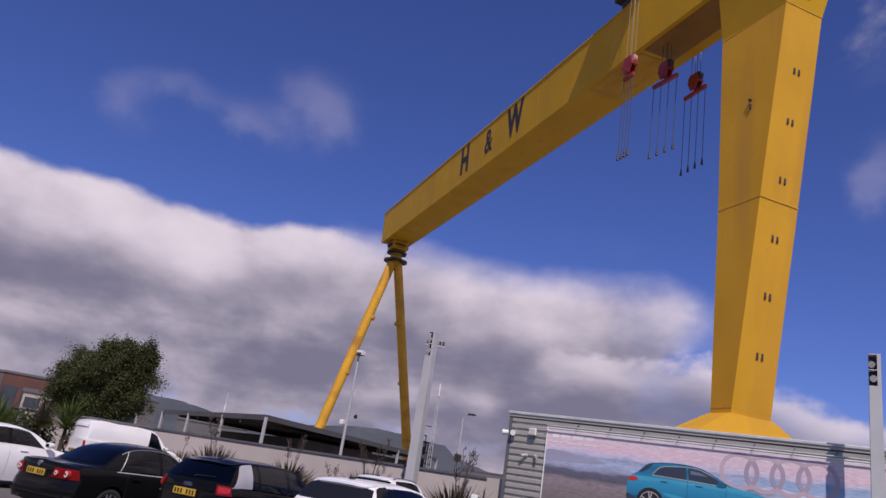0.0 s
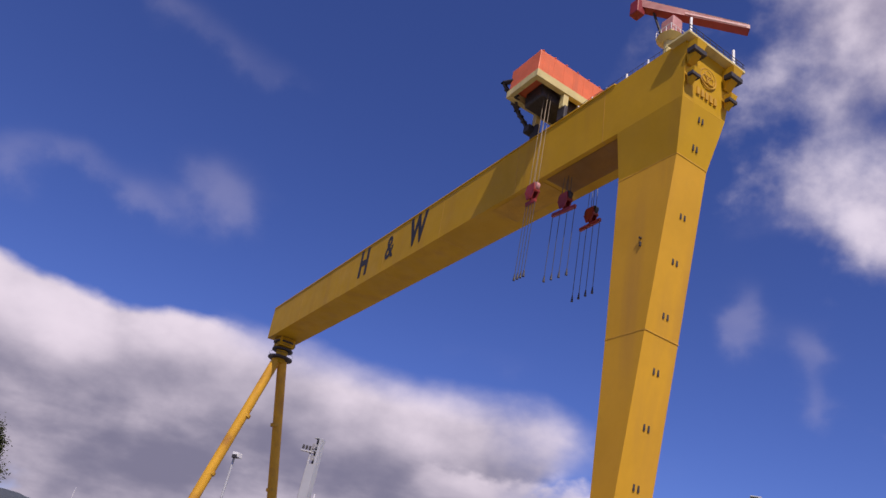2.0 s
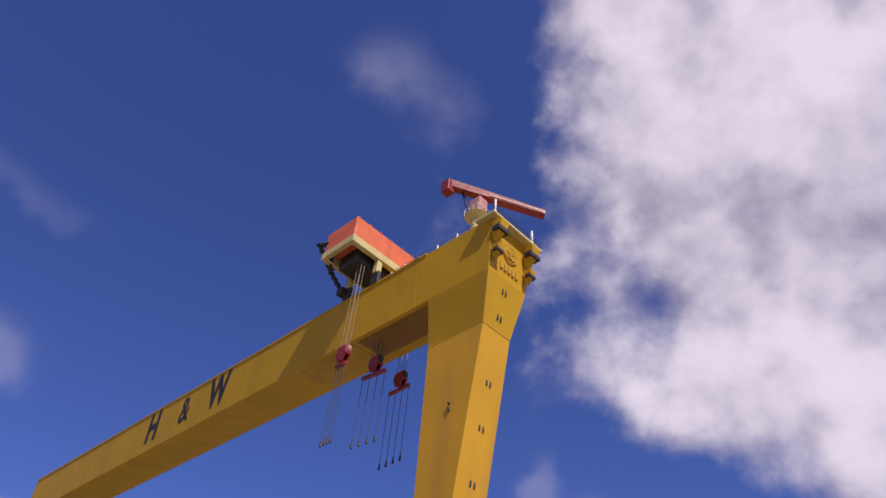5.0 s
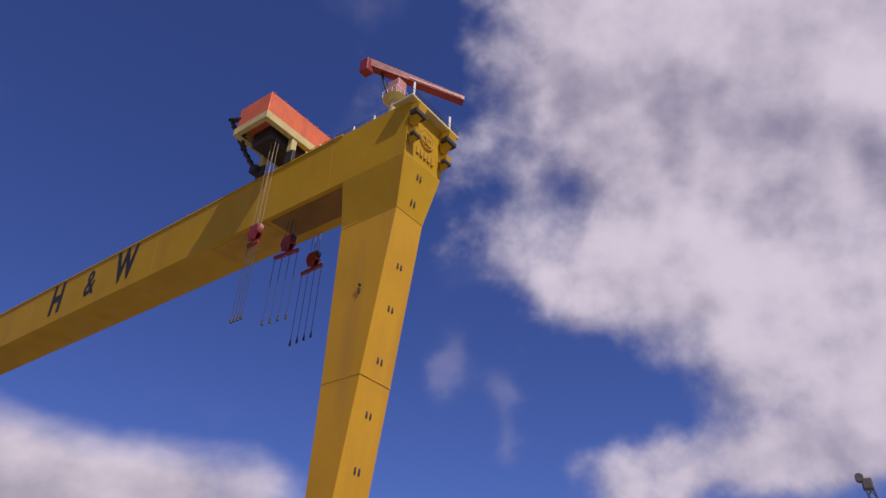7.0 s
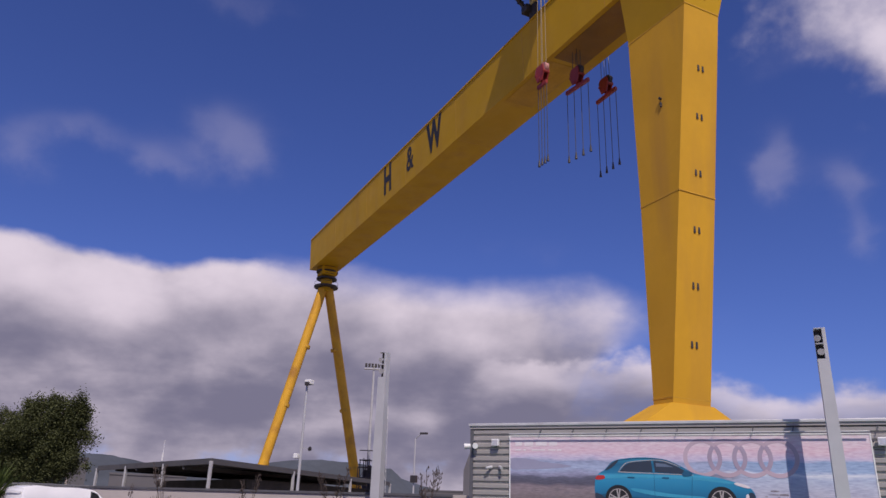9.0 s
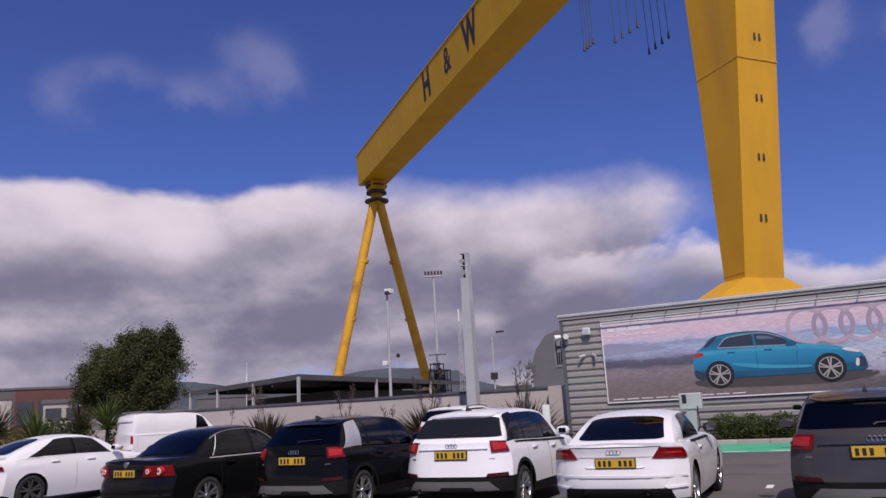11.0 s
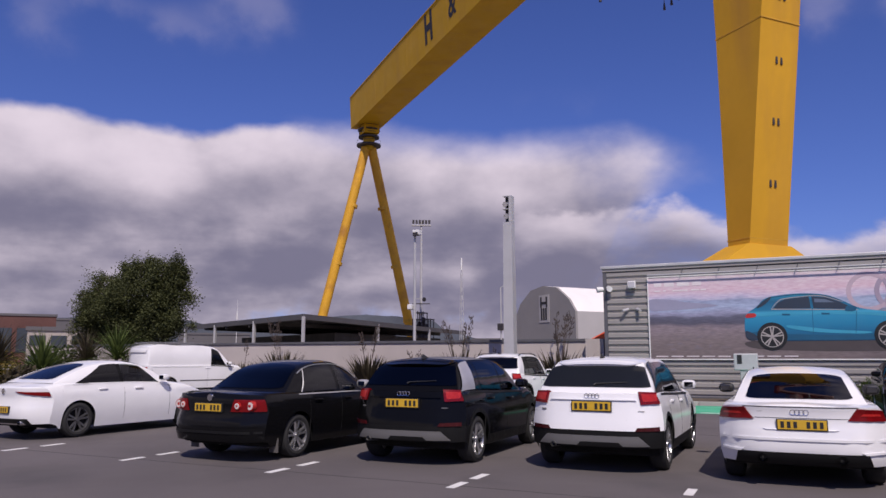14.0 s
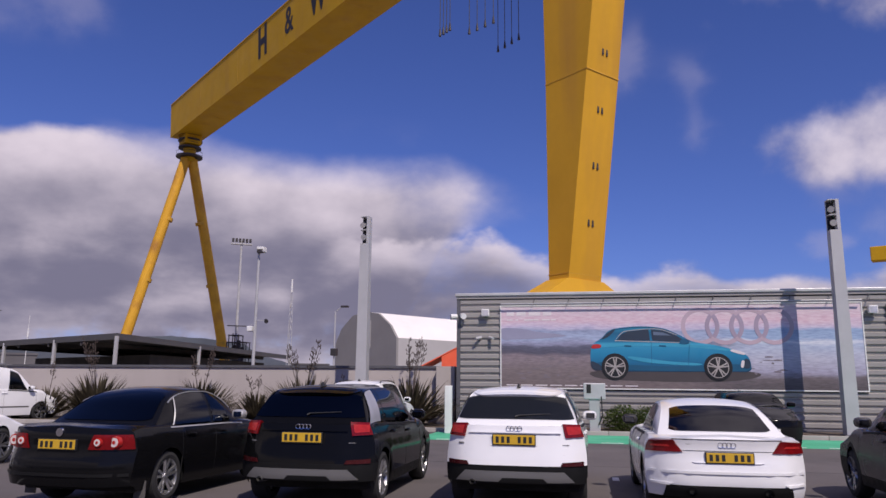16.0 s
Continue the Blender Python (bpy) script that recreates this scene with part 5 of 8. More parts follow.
def wheel_meshes(r, rim_mat, spokes, wide=0.225):
    key = (round(r, 3), rim_mat, spokes)
    if key in WHEELS:
        return WHEELS[key]
    bm = B()   # tyre, lathed about x
    prof = [(-wide / 2, 0.70), (-wide / 2 - 0.008, 0.82), (-wide / 2 + 0.012, 0.95), (-wide / 2 + 0.05, 1.0), (wide / 2 - 0.05, 1.0), (wide / 2 - 0.012, 0.95), (wide / 2 + 0.008, 0.82), (wide / 2, 0.70), (wide / 2 - 0.03, 0.68), (-wide / 2 + 0.03, 0.68)]
    n = 32
    rows = [[bm.verts.new((x, r * q * math.cos(a * math.tau / n), r * q * math.sin(a * math.tau / n))) for x, q in prof] for a in range(n)]
    for a in range(n):
        for i in range(len(prof)):
            j = (i + 1) % len(prof)
            bm.faces.new((rows[a][i], rows[a][j], rows[(a + 1) % n][j], rows[(a + 1) % n][i]))
    tyre = mesh_of("tyre", bm, M["rubber"], True, 35)
    bm = B()   # rim: dished ring, spokes and hub
    tube(bm, (wide / 2 - 0.17, 0, 0), (wide / 2 - 0.15, 0, 0), r * 0.69, r * 0.69, n)
    ring = [(wide / 2 - 0.15, 0.69), (wide / 2 - 0.005, 0.71), (wide / 2 - 0.005, 0.66), (wide / 2 - 0.03, 0.635), (wide / 2 - 0.15, 0.63)]
    rows = [[bm.verts.new((x, r * q * math.cos(a * math.tau / n), r * q * math.sin(a * math.tau / n))) for x, q in ring] for a in range(n)]
    for a in range(n):
        for i in range(len(ring) - 1):
            bm.faces.new((rows[a][i], rows[a][i + 1], rows[(a + 1) % n][i + 1], rows[(a + 1) % n][i]))
    for k in range(spokes):
        for d in (-0.16, 0.16):
            a0 = k * math.tau / spokes
            c, s = math.cos(a0 + d * 0.9), math.sin(a0 + d * 0.9)
            c1, s1 = math.cos(a0 + d * 1.2), math.sin(a0 + d * 1.2)
            beam_between(bm, (wide / 2 - 0.045, r * 0.10 * c, r * 0.10 * s), (wide / 2 - 0.018, r * 0.66 * c1, r * 0.66 * s1), 0.030, r * 0.095)
    tube(bm, (wide / 2 - 0.07, 0, 0), (wide / 2 - 0.012, 0, 0), r * 0.16, r * 0.12, 16)
    rim = mesh_of("rim", bm, rim_mat, True, 35)
    bm = B()
    tube(bm, (wide / 2 - 0.152, 0, 0), (wide / 2 - 0.148, 0, 0), r * 0.64, r * 0.64, n)
    disc = mesh_of("brake_disc", bm, M["well"])
    WHEELS[key] = tyre, rim, disc
    return WHEELS[key]


def add_wheels(car, s):
    tyre, rim, disc = wheel_meshes(s["wheel"], s.get("rim", M["rim"]), s.get("spokes", 5))
    for yc in s["axles"]:
        for sg in (-1, 1):
            w = new("wheel", tyre)
            w.parent = car
            w.matrix_basis = pose(sg * (s["width"] / 2 - 0.135), yc, s["wheel"], 0, 0, 0 if sg > 0 else 180) @ Matrix.Rotation(0.35 * yc, 4, "X")
            for nm, me in (("rim", rim), ("brake_disc", disc)):
                o = new(nm, me)
                o.parent = w


def make_car(name, label, s, m, group="parked cars"):
    c = Car(s)
    car = thing(name, label, "car", m, group)
    shell = c.shell()
    if s.get("cladding"):   # the dark plastic skirt is a piece of its own
        skirt = shell.copy()
        bmesh.ops.delete(skirt, geom=[f for f in skirt.faces if f.material_index == 0], context="FACES")
        bmesh.ops.delete(shell, geom=[f for f in shell.faces if f.material_index == 1], context="FACES")
        for f in skirt.faces:
            f.material_index = 0
        part("cladding", skirt, M["plastic"], car, "black plastic bumper and sill cladding", smooth=True, angle=32)
    for f in shell.faces:
        f.material_index = 0
    body = part("body", shell, s["paint"], car, smooth=True, angle=32)
    y0, y1 = s["roof"][0][0], s["roof"][-1][0]
    top = B()   # pillars, roof skin and glass zones
    yr, yf = s["rear_glass"], s["front_glass"]
    W0, W1 = s["side_glass"]
    c.patch(top, y0, y1, -0.62, 0.62, 44, 16, 0.0)
    for sg in (-1, 1):
        c.patch(top, y0, W0[0], sg * 0.6, sg, int((W0[0] - y0) / 0.03) + 6, 8, 0.0)
        c.patch(top, W1[0], y1, sg * 0.6, sg, 10, 6, 0.0)
        c.patch(top, W0[0], W1[0], sg * 0.6, sg * 0.655, 20, 2, 0.0)
        # slanted ends of the window line
        c.patch(top, W0[0], lambda q: W0[0] + 0.03 + W0[1] * (1 - (abs(q) - 0.6) / 0.4), sg * 0.6, sg, 8, 8, 0.0)
        c.patch(top, lambda q: W1[0] - 0.03 - W1[1] * (1 - (abs(q) - 0.6) / 0.4), W1[0], sg * 0.6, sg, 8, 8, 0.0)
        for yp in s["pillars"]:
            bm = B()
            c.patch(bm, yp - 0.05, yp + 0.05, sg * 0.64, sg * 1.0, 2, 6, 0.004)
            part("pillar", bm, M["black_paint"], car, smooth=True)
    bmesh.ops.remove_doubles(top, verts=top.verts, dist=0.001)
    skin = part("roof", top, s.get("roof_paint", s["paint"]), car, smooth=True, angle=35)
    bm = B()
    sp, hgt = s.get("rear_span", 0.53), yr[1] - yr[0]
    rb, rt = s.get("corner", (0.08, 0.16))
    c.patch(bm, lambda q: yr[0] + rb * hgt * (abs(q) / sp) ** 12, lambda q: yr[1] - rt * hgt * (abs(q) / sp) ** 9, -sp, sp, 10, 32, 0.008)
    part("rear_window", bm, s.get("rear_tint", M["privacy"]), car, "dark rear window", smooth=True)
    bm = B()
    c.patch(bm, yf[0], yf[1], -0.55, 0.55, 10, 12, 0.008)
    part("windscreen", bm, M["tinted"], car, smooth=True)
    for sg in (-1, 1):
        cuts = [W0[0], *s["pillars"], W1[0]]
        for i, (a, b) in enumerate(zip(cuts, cuts[1:])):
            bm = B()
            lo, hi = W0[1], W1[1]
            fa = (lambda q, a=a, lo=lo: a + 0.02 + lo * (1 - (abs(q) - 0.6) / 0.4)) if i == 0 else a + 0.04
            fb = (lambda q, b=b, hi=hi: b - 0.02 - hi * (1 - (abs(q) - 0.6) / 0.4)) if i == len(cuts) - 2 else b - 0.04
            c.patch(bm, fa, fb, sg * 0.635, sg * 0.985, 10, 6, 0.006)
            part("side_window", bm, s.get("side_tint", M["tinted"]) if i == len(cuts) - 2 else s.get("rear_side_tint", M["privacy"]), car, smooth=True)
        # dark belt moulding and mirror
        bm = B()
        zs = curve(s["belt"], (W0[0] + W1[0]) / 2)
        n = 10
        pts = [(W0[0] + (W1[0] - W0[0]) * i / n) for i in range(n + 1)]
        c.flank_patch(bm, sg, [(y, curve(s["belt"], y) - s.get("belt_h", 0.028)) for y in pts] + [(y, curve(s["belt"], y) + 0.002) for y in reversed(pts)], 0.006)
        part("belt_trim", bm, s.get("belt_mat", M["plastic"]), car)
        ym = W1[0] - 0.28
        zm = curve(s["belt"], ym) + 0.06
        xm = c.side(zm - 0.08, ym)
        bm = B()
        box(bm, (xm - 0.02, ym - 0.06, zm - 0.01), (xm + 0.20, ym + 0.11, zm + 0.13), 0.06)
        if sg < 0:
            bmesh.ops.scale(bm, vec=(-1, 1, 1), verts=bm.verts)
        mir = part("wing_mirror", bm, s.get("mirror", s["paint"]), car, smooth=True)
        bm = B()
        box(bm, (xm + 0.035, ym - 0.066, zm + 0.02), (xm + 0.165, ym - 0.056, zm + 0.10), 0.004)
        if sg < 0:
            bmesh.ops.scale(bm, vec=(-1, 1, 1), verts=bm.verts)
        part("mirror_glass", bm, M["mirror_glass"], mir)
        for yh in s.get("handles", ()):
            zh = curve(s["belt"], yh) - 0.11
            xh = c.side(zh, yh)
            bm = B()
            box(bm, (xh - 0.02, yh - 0.10, zh - 0.018), (xh + 0.03, yh + 0.10, zh + 0.018), 0.012)
            if sg < 0:
                bmesh.ops.scale(bm, vec=(-1, 1, 1), verts=bm.verts)
            part("door_handle", bm, s["paint"], car, smooth=True)
        for yd in s.get("doors", ()):
            bm = B()
            z0, z1 = 0.30, curve(s["belt"], yd) - 0.03
            zz = [z0 + (z1 - z0) * i / 8 for i in range(9)]
            c.flank_patch(bm, sg, [(yd - 0.0025, z) for z in zz] + [(yd + 0.0025, z) for z in reversed(zz)], 0.001, 0.01)
            part("door_gap", bm, M["well"], car)
    # cabin inside and wheel wells
    zi = curve(s["belt"], (W0[0] + W1[0]) / 2)
    for yy in s.get("seats", (1.55, 2.45)):
        for sg in (-1, 1):
            bm = B()
            box(bm, (sg * 0.37 - 0.24, yy - 0.08, zi - 0.3), (sg * 0.37 + 0.24, yy + 0.06, zi + 0.16), 0.05)
            box(bm, (sg * 0.37 - 0.13, yy - 0.06, zi + 0.17), (sg * 0.37 + 0.13, yy + 0.03, zi + 0.34), 0.04)
            part("seat", bm, M["cabin"], car)
    bm = B()
    box(bm, (-c.W * 0.9, 0.45, 0.20), (c.W * 0.9, s["length"] - 0.5, 0.62), 0.04)
    part("underbody", bm, M["well"], car)
    add_wheels(car, s)
    # tail details
    for nm, mat, corners, lab, *rest in s["tail"]:
        both = [corners]
        if rest and rest[0] == "mirror":
            both.append([(-x, z) for x, z in (corners[1], corners[0], corners[3], corners[2])])
        for q in both:
            bm = B()
            c.tail_patch(bm, q, rest[1] if len(rest) > 1 else 0.012)
            part(nm, bm, mat, car, lab, smooth=True, angle=30)
    px, pz, pw, ph = s.get("plate_at", (0.0, 0.92, 0.52, 0.11))
    bm = B()
    yp = c.rear(px, pz) - 0.028
    box(bm, (px - pw / 2, yp - 0.008, pz - ph / 2), (px + pw / 2, yp + 0.05, pz + ph / 2), 0.003)
    pl = part("number_plate", bm, M["plate"], car, "yellow rear number plate")
    part("plate_holder", box(B(), (px - pw / 2 - 0.012, yp - 0.002, pz - ph / 2 - 0.014), (px + pw / 2 + 0.012, yp + 0.048, pz + ph / 2 + 0.008), 0.004), M["black"], pl, "black plate holder")
    for k in range(7):   # plain bars for the characters
        if k == 3:
            continue
        bm = B()
        x = px - pw * 0.40 + k * pw * 0.133
        box(bm, (x - pw * 0.036, yp - 0.012, pz - ph * 0.33), (x + pw * 0.036, yp - 0.006, pz + ph * 0.33))
        part("plate_bar", bm, M["black"], pl)
    for k in range(s.get("rings", 0)):   # plain ring badge
        bm = B()
        zc = s["badge_z"]
        rr = 0.030
        xx = (k - 1.5) * 0.047
        yb = c.rear(xx, zc) - 0.010
        n = 14
        rows = [[bm.verts.new((xx + (rr + 0.005 * math.cos(b * math.tau / 5)) * math.cos(a * math.tau / n), yb + 0.006 * math.sin(b * math.tau / 5), zc + (rr + 0.005 * math.cos(b * math.tau / 5)) * math.sin(a * math.tau / n))) for b in range(5)] for a in range(n)]
        for a in range(n):
            for b in range(5):
                bm.faces.new((rows[a][b], rows[a][(b + 1) % 5], rows[(a + 1) % n][(b + 1) % 5], rows[(a + 1) % n][b]))
        part("badge_ring", bm, M["chrome"], car, smooth=True)
    if s.get("round_badge"):
        zc = s["badge_z"]
        bm = B()
        tube(bm, (0, c.rear(0, zc) + 0.02, zc), (0, c.rear(0, zc) - 0.016, zc), 0.055, 0.05, 20)
        part("badge", bm, M["chrome"], car, smooth=True)
    for ex, ez, er in s.get("exhaust", ()):
        for sg in (-1, 1):
            bm = B()
            y = c.rear(ex, ez) - 0.06
            tube(bm, (sg * ex, y, ez), (sg * ex, y + 0.3, ez), er, er, 18, False)
            tube(bm, (sg * ex, y, ez), (sg * ex, y + 0.3, ez), er * 0.82, er * 0.82, 18, False)
            tube(bm, (sg * ex, y + 0.1, ez), (sg * ex, y + 0.12, ez), er * 0.8, er * 0.8, 18)
            part("exhaust_pipe", bm, M["chrome"] if not s.get("dark_exhaust") else M["silver"], car, smooth=True)
    if s.get("fin"):
        yf0 = s["fin"]
        z = curve(s["roof"], yf0) + 0.045
        bm = B()
        loft(bm, [[(-0.022, yf0 - 0.08, z), (0.022, yf0 - 0.08, z), (0.022, yf0 + 0.12, z), (-0.022, yf0 + 0.12, z)],
                  [(-0.006, yf0 - 0.07, z + 0.06), (0.006, yf0 - 0.07, z + 0.06), (0.006, yf0 - 0.02, z + 0.055), (-0.006, yf0 - 0.02, z + 0.055)]])
        part("roof_aerial", bm, M["black"], car)
    if s.get("spoiler"):   # roof lip over the rear window, and the wiper
        ys0, ys1 = s["spoiler"]
        bm = B()
        n = 24
        rows = []
        for i in range(n + 1):
            q = -0.56 + 1.12 * i / n
            drop = 0.10 * abs(q / 0.56) ** 8
            a, b = c.roof(ys1, q, 0.006), c.roof(ys0 + drop, q, 0.012)
            b = b + Vector((0, -0.035, 0.012)) * (1 - abs(q / 0.56) ** 3)
            rows.append([bm.verts.new(a), bm.verts.new(b), bm.verts.new(b + Vector((0, 0.03, -0.04))), bm.verts.new(a + Vector((0, 0, -0.03)))])
        for a, b in zip(rows, rows[1:]):
            for i in range(4):
                bm.faces.new((a[i], a[(i + 1) % 4], b[(i + 1) % 4], b[i]))
        part("roof_spoiler", bm, s["paint"], car, smooth=True, angle=35)
        bm = B()
        w0, w1, w2 = c.roof(yr[0] + 0.015, 0.0, 0.02), c.roof(yr[0] + 0.03, 0.03, 0.022), c.roof(yr[0] + 0.05, 0.36, 0.02)
        tube(bm, w0, w1, 0.012, 0.010, 8)
        tube(bm, w1, w2, 0.007, 0.004, 8)
        part("rear_wiper", bm, M["black"], car)
    for ex, ez, er in s.get("tip", ()):
        bm = B()
        y = c.rear(ex, ez) - 0.05
        tube(bm, (ex, y, ez), (ex, y + 0.3, ez - 0.02), er, er, 16, False)
        tube(bm, (ex, y, ez), (ex, y + 0.3, ez - 0.02), er * 0.8, er * 0.8, 16, False)
        part("exhaust_tip", bm, M["silver"], car, smooth=True)
    for nm, mat, pts in s.get("strips", ()):
        for sg in (-1, 1):
            bm = B()
            c.flank_patch(bm, sg, pts, 0.004, 0.012)
            part(nm, bm, mat, car)
    if s.get("rails"):
        for sg in (-1, 1):
            bm = B()
            ya, yb = s["rails"]
            pts = []
            for i in range(15):
                y = ya + (yb - ya) * i / 14
                p = c.roof(y, sg * 0.57)
                pts.append(p + Vector((0, 0, 0.035 if 0 < i < 14 else 0.0)))
            for a, b in zip(pts, pts[1:]):
                beam_between(bm, a, b, 0.03, 0.02)
            part("roof_rail", bm, s["rail_mat"], car)
    if s.get("head"):
        for sg in (-1, 1):
            for nm, mat, pts in s["head"]:
                bm = B()
                c.flank_patch(bm, sg, pts, 0.01)
                part(nm, bm, mat, car)
    return car


def crossover_spec(paint_mat, mirror=None):
    W = 0.897
    return dict(width=1.794, length=4.19, height=1.485, roof_w=0.60, wheel=0.335, arch=0.385, axles=(0.80, 3.40), paint=paint_mat, rim=M["rim"], spokes=5,
        mirror=mirror or paint_mat,
        rear=[(0.2, 0.10), (0.42, 0.0), (0.62, 0.0), (0.72, 0.045), (0.95, 0.09), (1.05, 0.12), (1.2, 0.2)], round=0.30,
        nose=[(0.2, 0.08), (0.5, 0.0), (0.75, 0.06), (0.95, 0.25)],
        flank=[(0.15, 0.93), (0.35, 0.985), (0.60, 1.0), (0.80, 0.98), (0.93, 0.955), (1.02, 0.915)],
        sill=[(0, 0.34), (0.5, 0.24), (1.3, 0.22), (3, 0.22), (3.8, 0.22), (4.19, 0.26)],
        belt=[(0, 1.02), (0.6, 1.03), (1.8, 0.99), (3.0, 0.94), (3.6, 0.86), (4.19, 0.72)],
        deck=[(0, 1.02), (0.35, 1.0), (2.6, 0.9), (2.95, 1.03), (3.5, 0.96), (4.0, 0.83), (4.19, 0.72)],
        roof=[(0.14, 1.02), (0.24, 1.14), (0.42, 1.33), (0.56, 1.425), (0.72, 1.455), (1.4, 1.485), (2.0, 1.47), (2.4, 1.39), (2.75, 1.21), (3.05, 1.01)],
        rear_glass=(0.21, 0.49), front_glass=(2.2, 2.98), side_glass=((0.62, 0.18), (2.85, 0.62)), pillars=(1.08, 1.95), crown=0.045,
        handles=(1.35, 2.2), doors=(1.05, 2.0, 3.0), cladding=0.56, seats=(1.3, 2.2),
        tail=[("tail_light", M["tail"], [(0.635, 0.895), (0.868, 0.905), (0.862, 1.05), (0.60, 1.06)], "red tail light", "mirror", 0.018),
              ("light_insert", M["tail_bright"], [(0.66, 0.93), (0.81, 0.938), (0.81, 1.025), (0.635, 1.03)], "", "mirror", 0.024),
              ("skid_plate", M["silver"], [(-0.73, 0.372), (0.73, 0.372), (0.61, 0.492), (-0.61, 0.492)], "silver skid plate", "", 0.022),
              ("skid_inset", M["plastic"], [(-0.20, 0.366), (0.42, 0.366), (0.36, 0.415), (-0.14, 0.415)], "", "", 0.030),
              ("reflector", M["reflector"], [(0.57, 0.560), (0.85, 0.560), (0.85, 0.612), (0.60, 0.606)], "red bumper reflector", "mirror", 0.010),
              ("plate_recess", paint_mat, [(-0.30, 0.79), (0.30, 0.79), (0.31, 0.925), (-0.31, 0.925)], "", "", 0.003),
              ("tailgate_gap", M["well"], [(-0.62, 0.695), (0.62, 0.695), (0.62, 0.700), (-0.62, 0.700)], "", "", 0.003),
              ("tailgate_brow", paint_mat, [(-0.58, 0.945), (0.58, 0.945), (0.56, 0.958), (-0.56, 0.958)], "", "", 0.022),
              ("model_badge", M["silver"], [(-0.72, 0.805), (-0.65, 0.805), (-0.65, 0.825), (-0.72, 0.825)], "", "", 0.004),
              ("model_badge", M["silver"], [(0.60, 0.805), (0.68, 0.805), (0.68, 0.814), (0.60, 0.814)], "", "", 0.004)],
        plate_at=(0, 0.87, 0.52, 0.115), rings=4, badge_z=1.0, rear_span=0.595, corner=(0.05, 0.05), fin=0.78, spoiler=(0.47, 0.72), tip=((-0.52, 0.36, 0.035),))


# white and black compact crossovers
s = crossover_spec(M["white_paint"])
s["rear_tint"] = M["dim_glass"]
cw = make_car("crossover_car", "white compact crossover with black bumper cladding", s, pose(1.78, 6.80, 0, 0, 0, 0))
s = crossover_spec(M["black_paint"])
cb = make_car("crossover_car", "black compact crossover with silver rear pillar panels", s, pose(-0.86, 6.35, 0, 0, 0, 0.5))
cq = Car(s)
SILVER_PANEL = material("silver_panel", (0.55, 0.55, 0.58), 0.35, 0.5)
for sg in (-1, 1):
    for target, mat, lab in ((cb, SILVER_PANEL, "silver pillar panel"), (cw, M["black_paint"], "black pillar panel")):
        bm = B()
        cq.patch(bm, lambda q: 0.20 + 0.34 * (1 - (abs(q) - 0.6) / 0.4), lambda q: 0.86 + 0.04 * (1 - (abs(q) - 0.6) / 0.4), sg * 0.615, sg * 0.99, 6, 6, 0.014)
        part("pillar_panel", bm, mat, target, lab, smooth=True)
s = crossover_spec(M["grey_paint"])
make_car("crossover_car", "dark grey compact crossover parked in a bay", s, pose(7.35, 5.95, 0, 0, 0, 1.0))

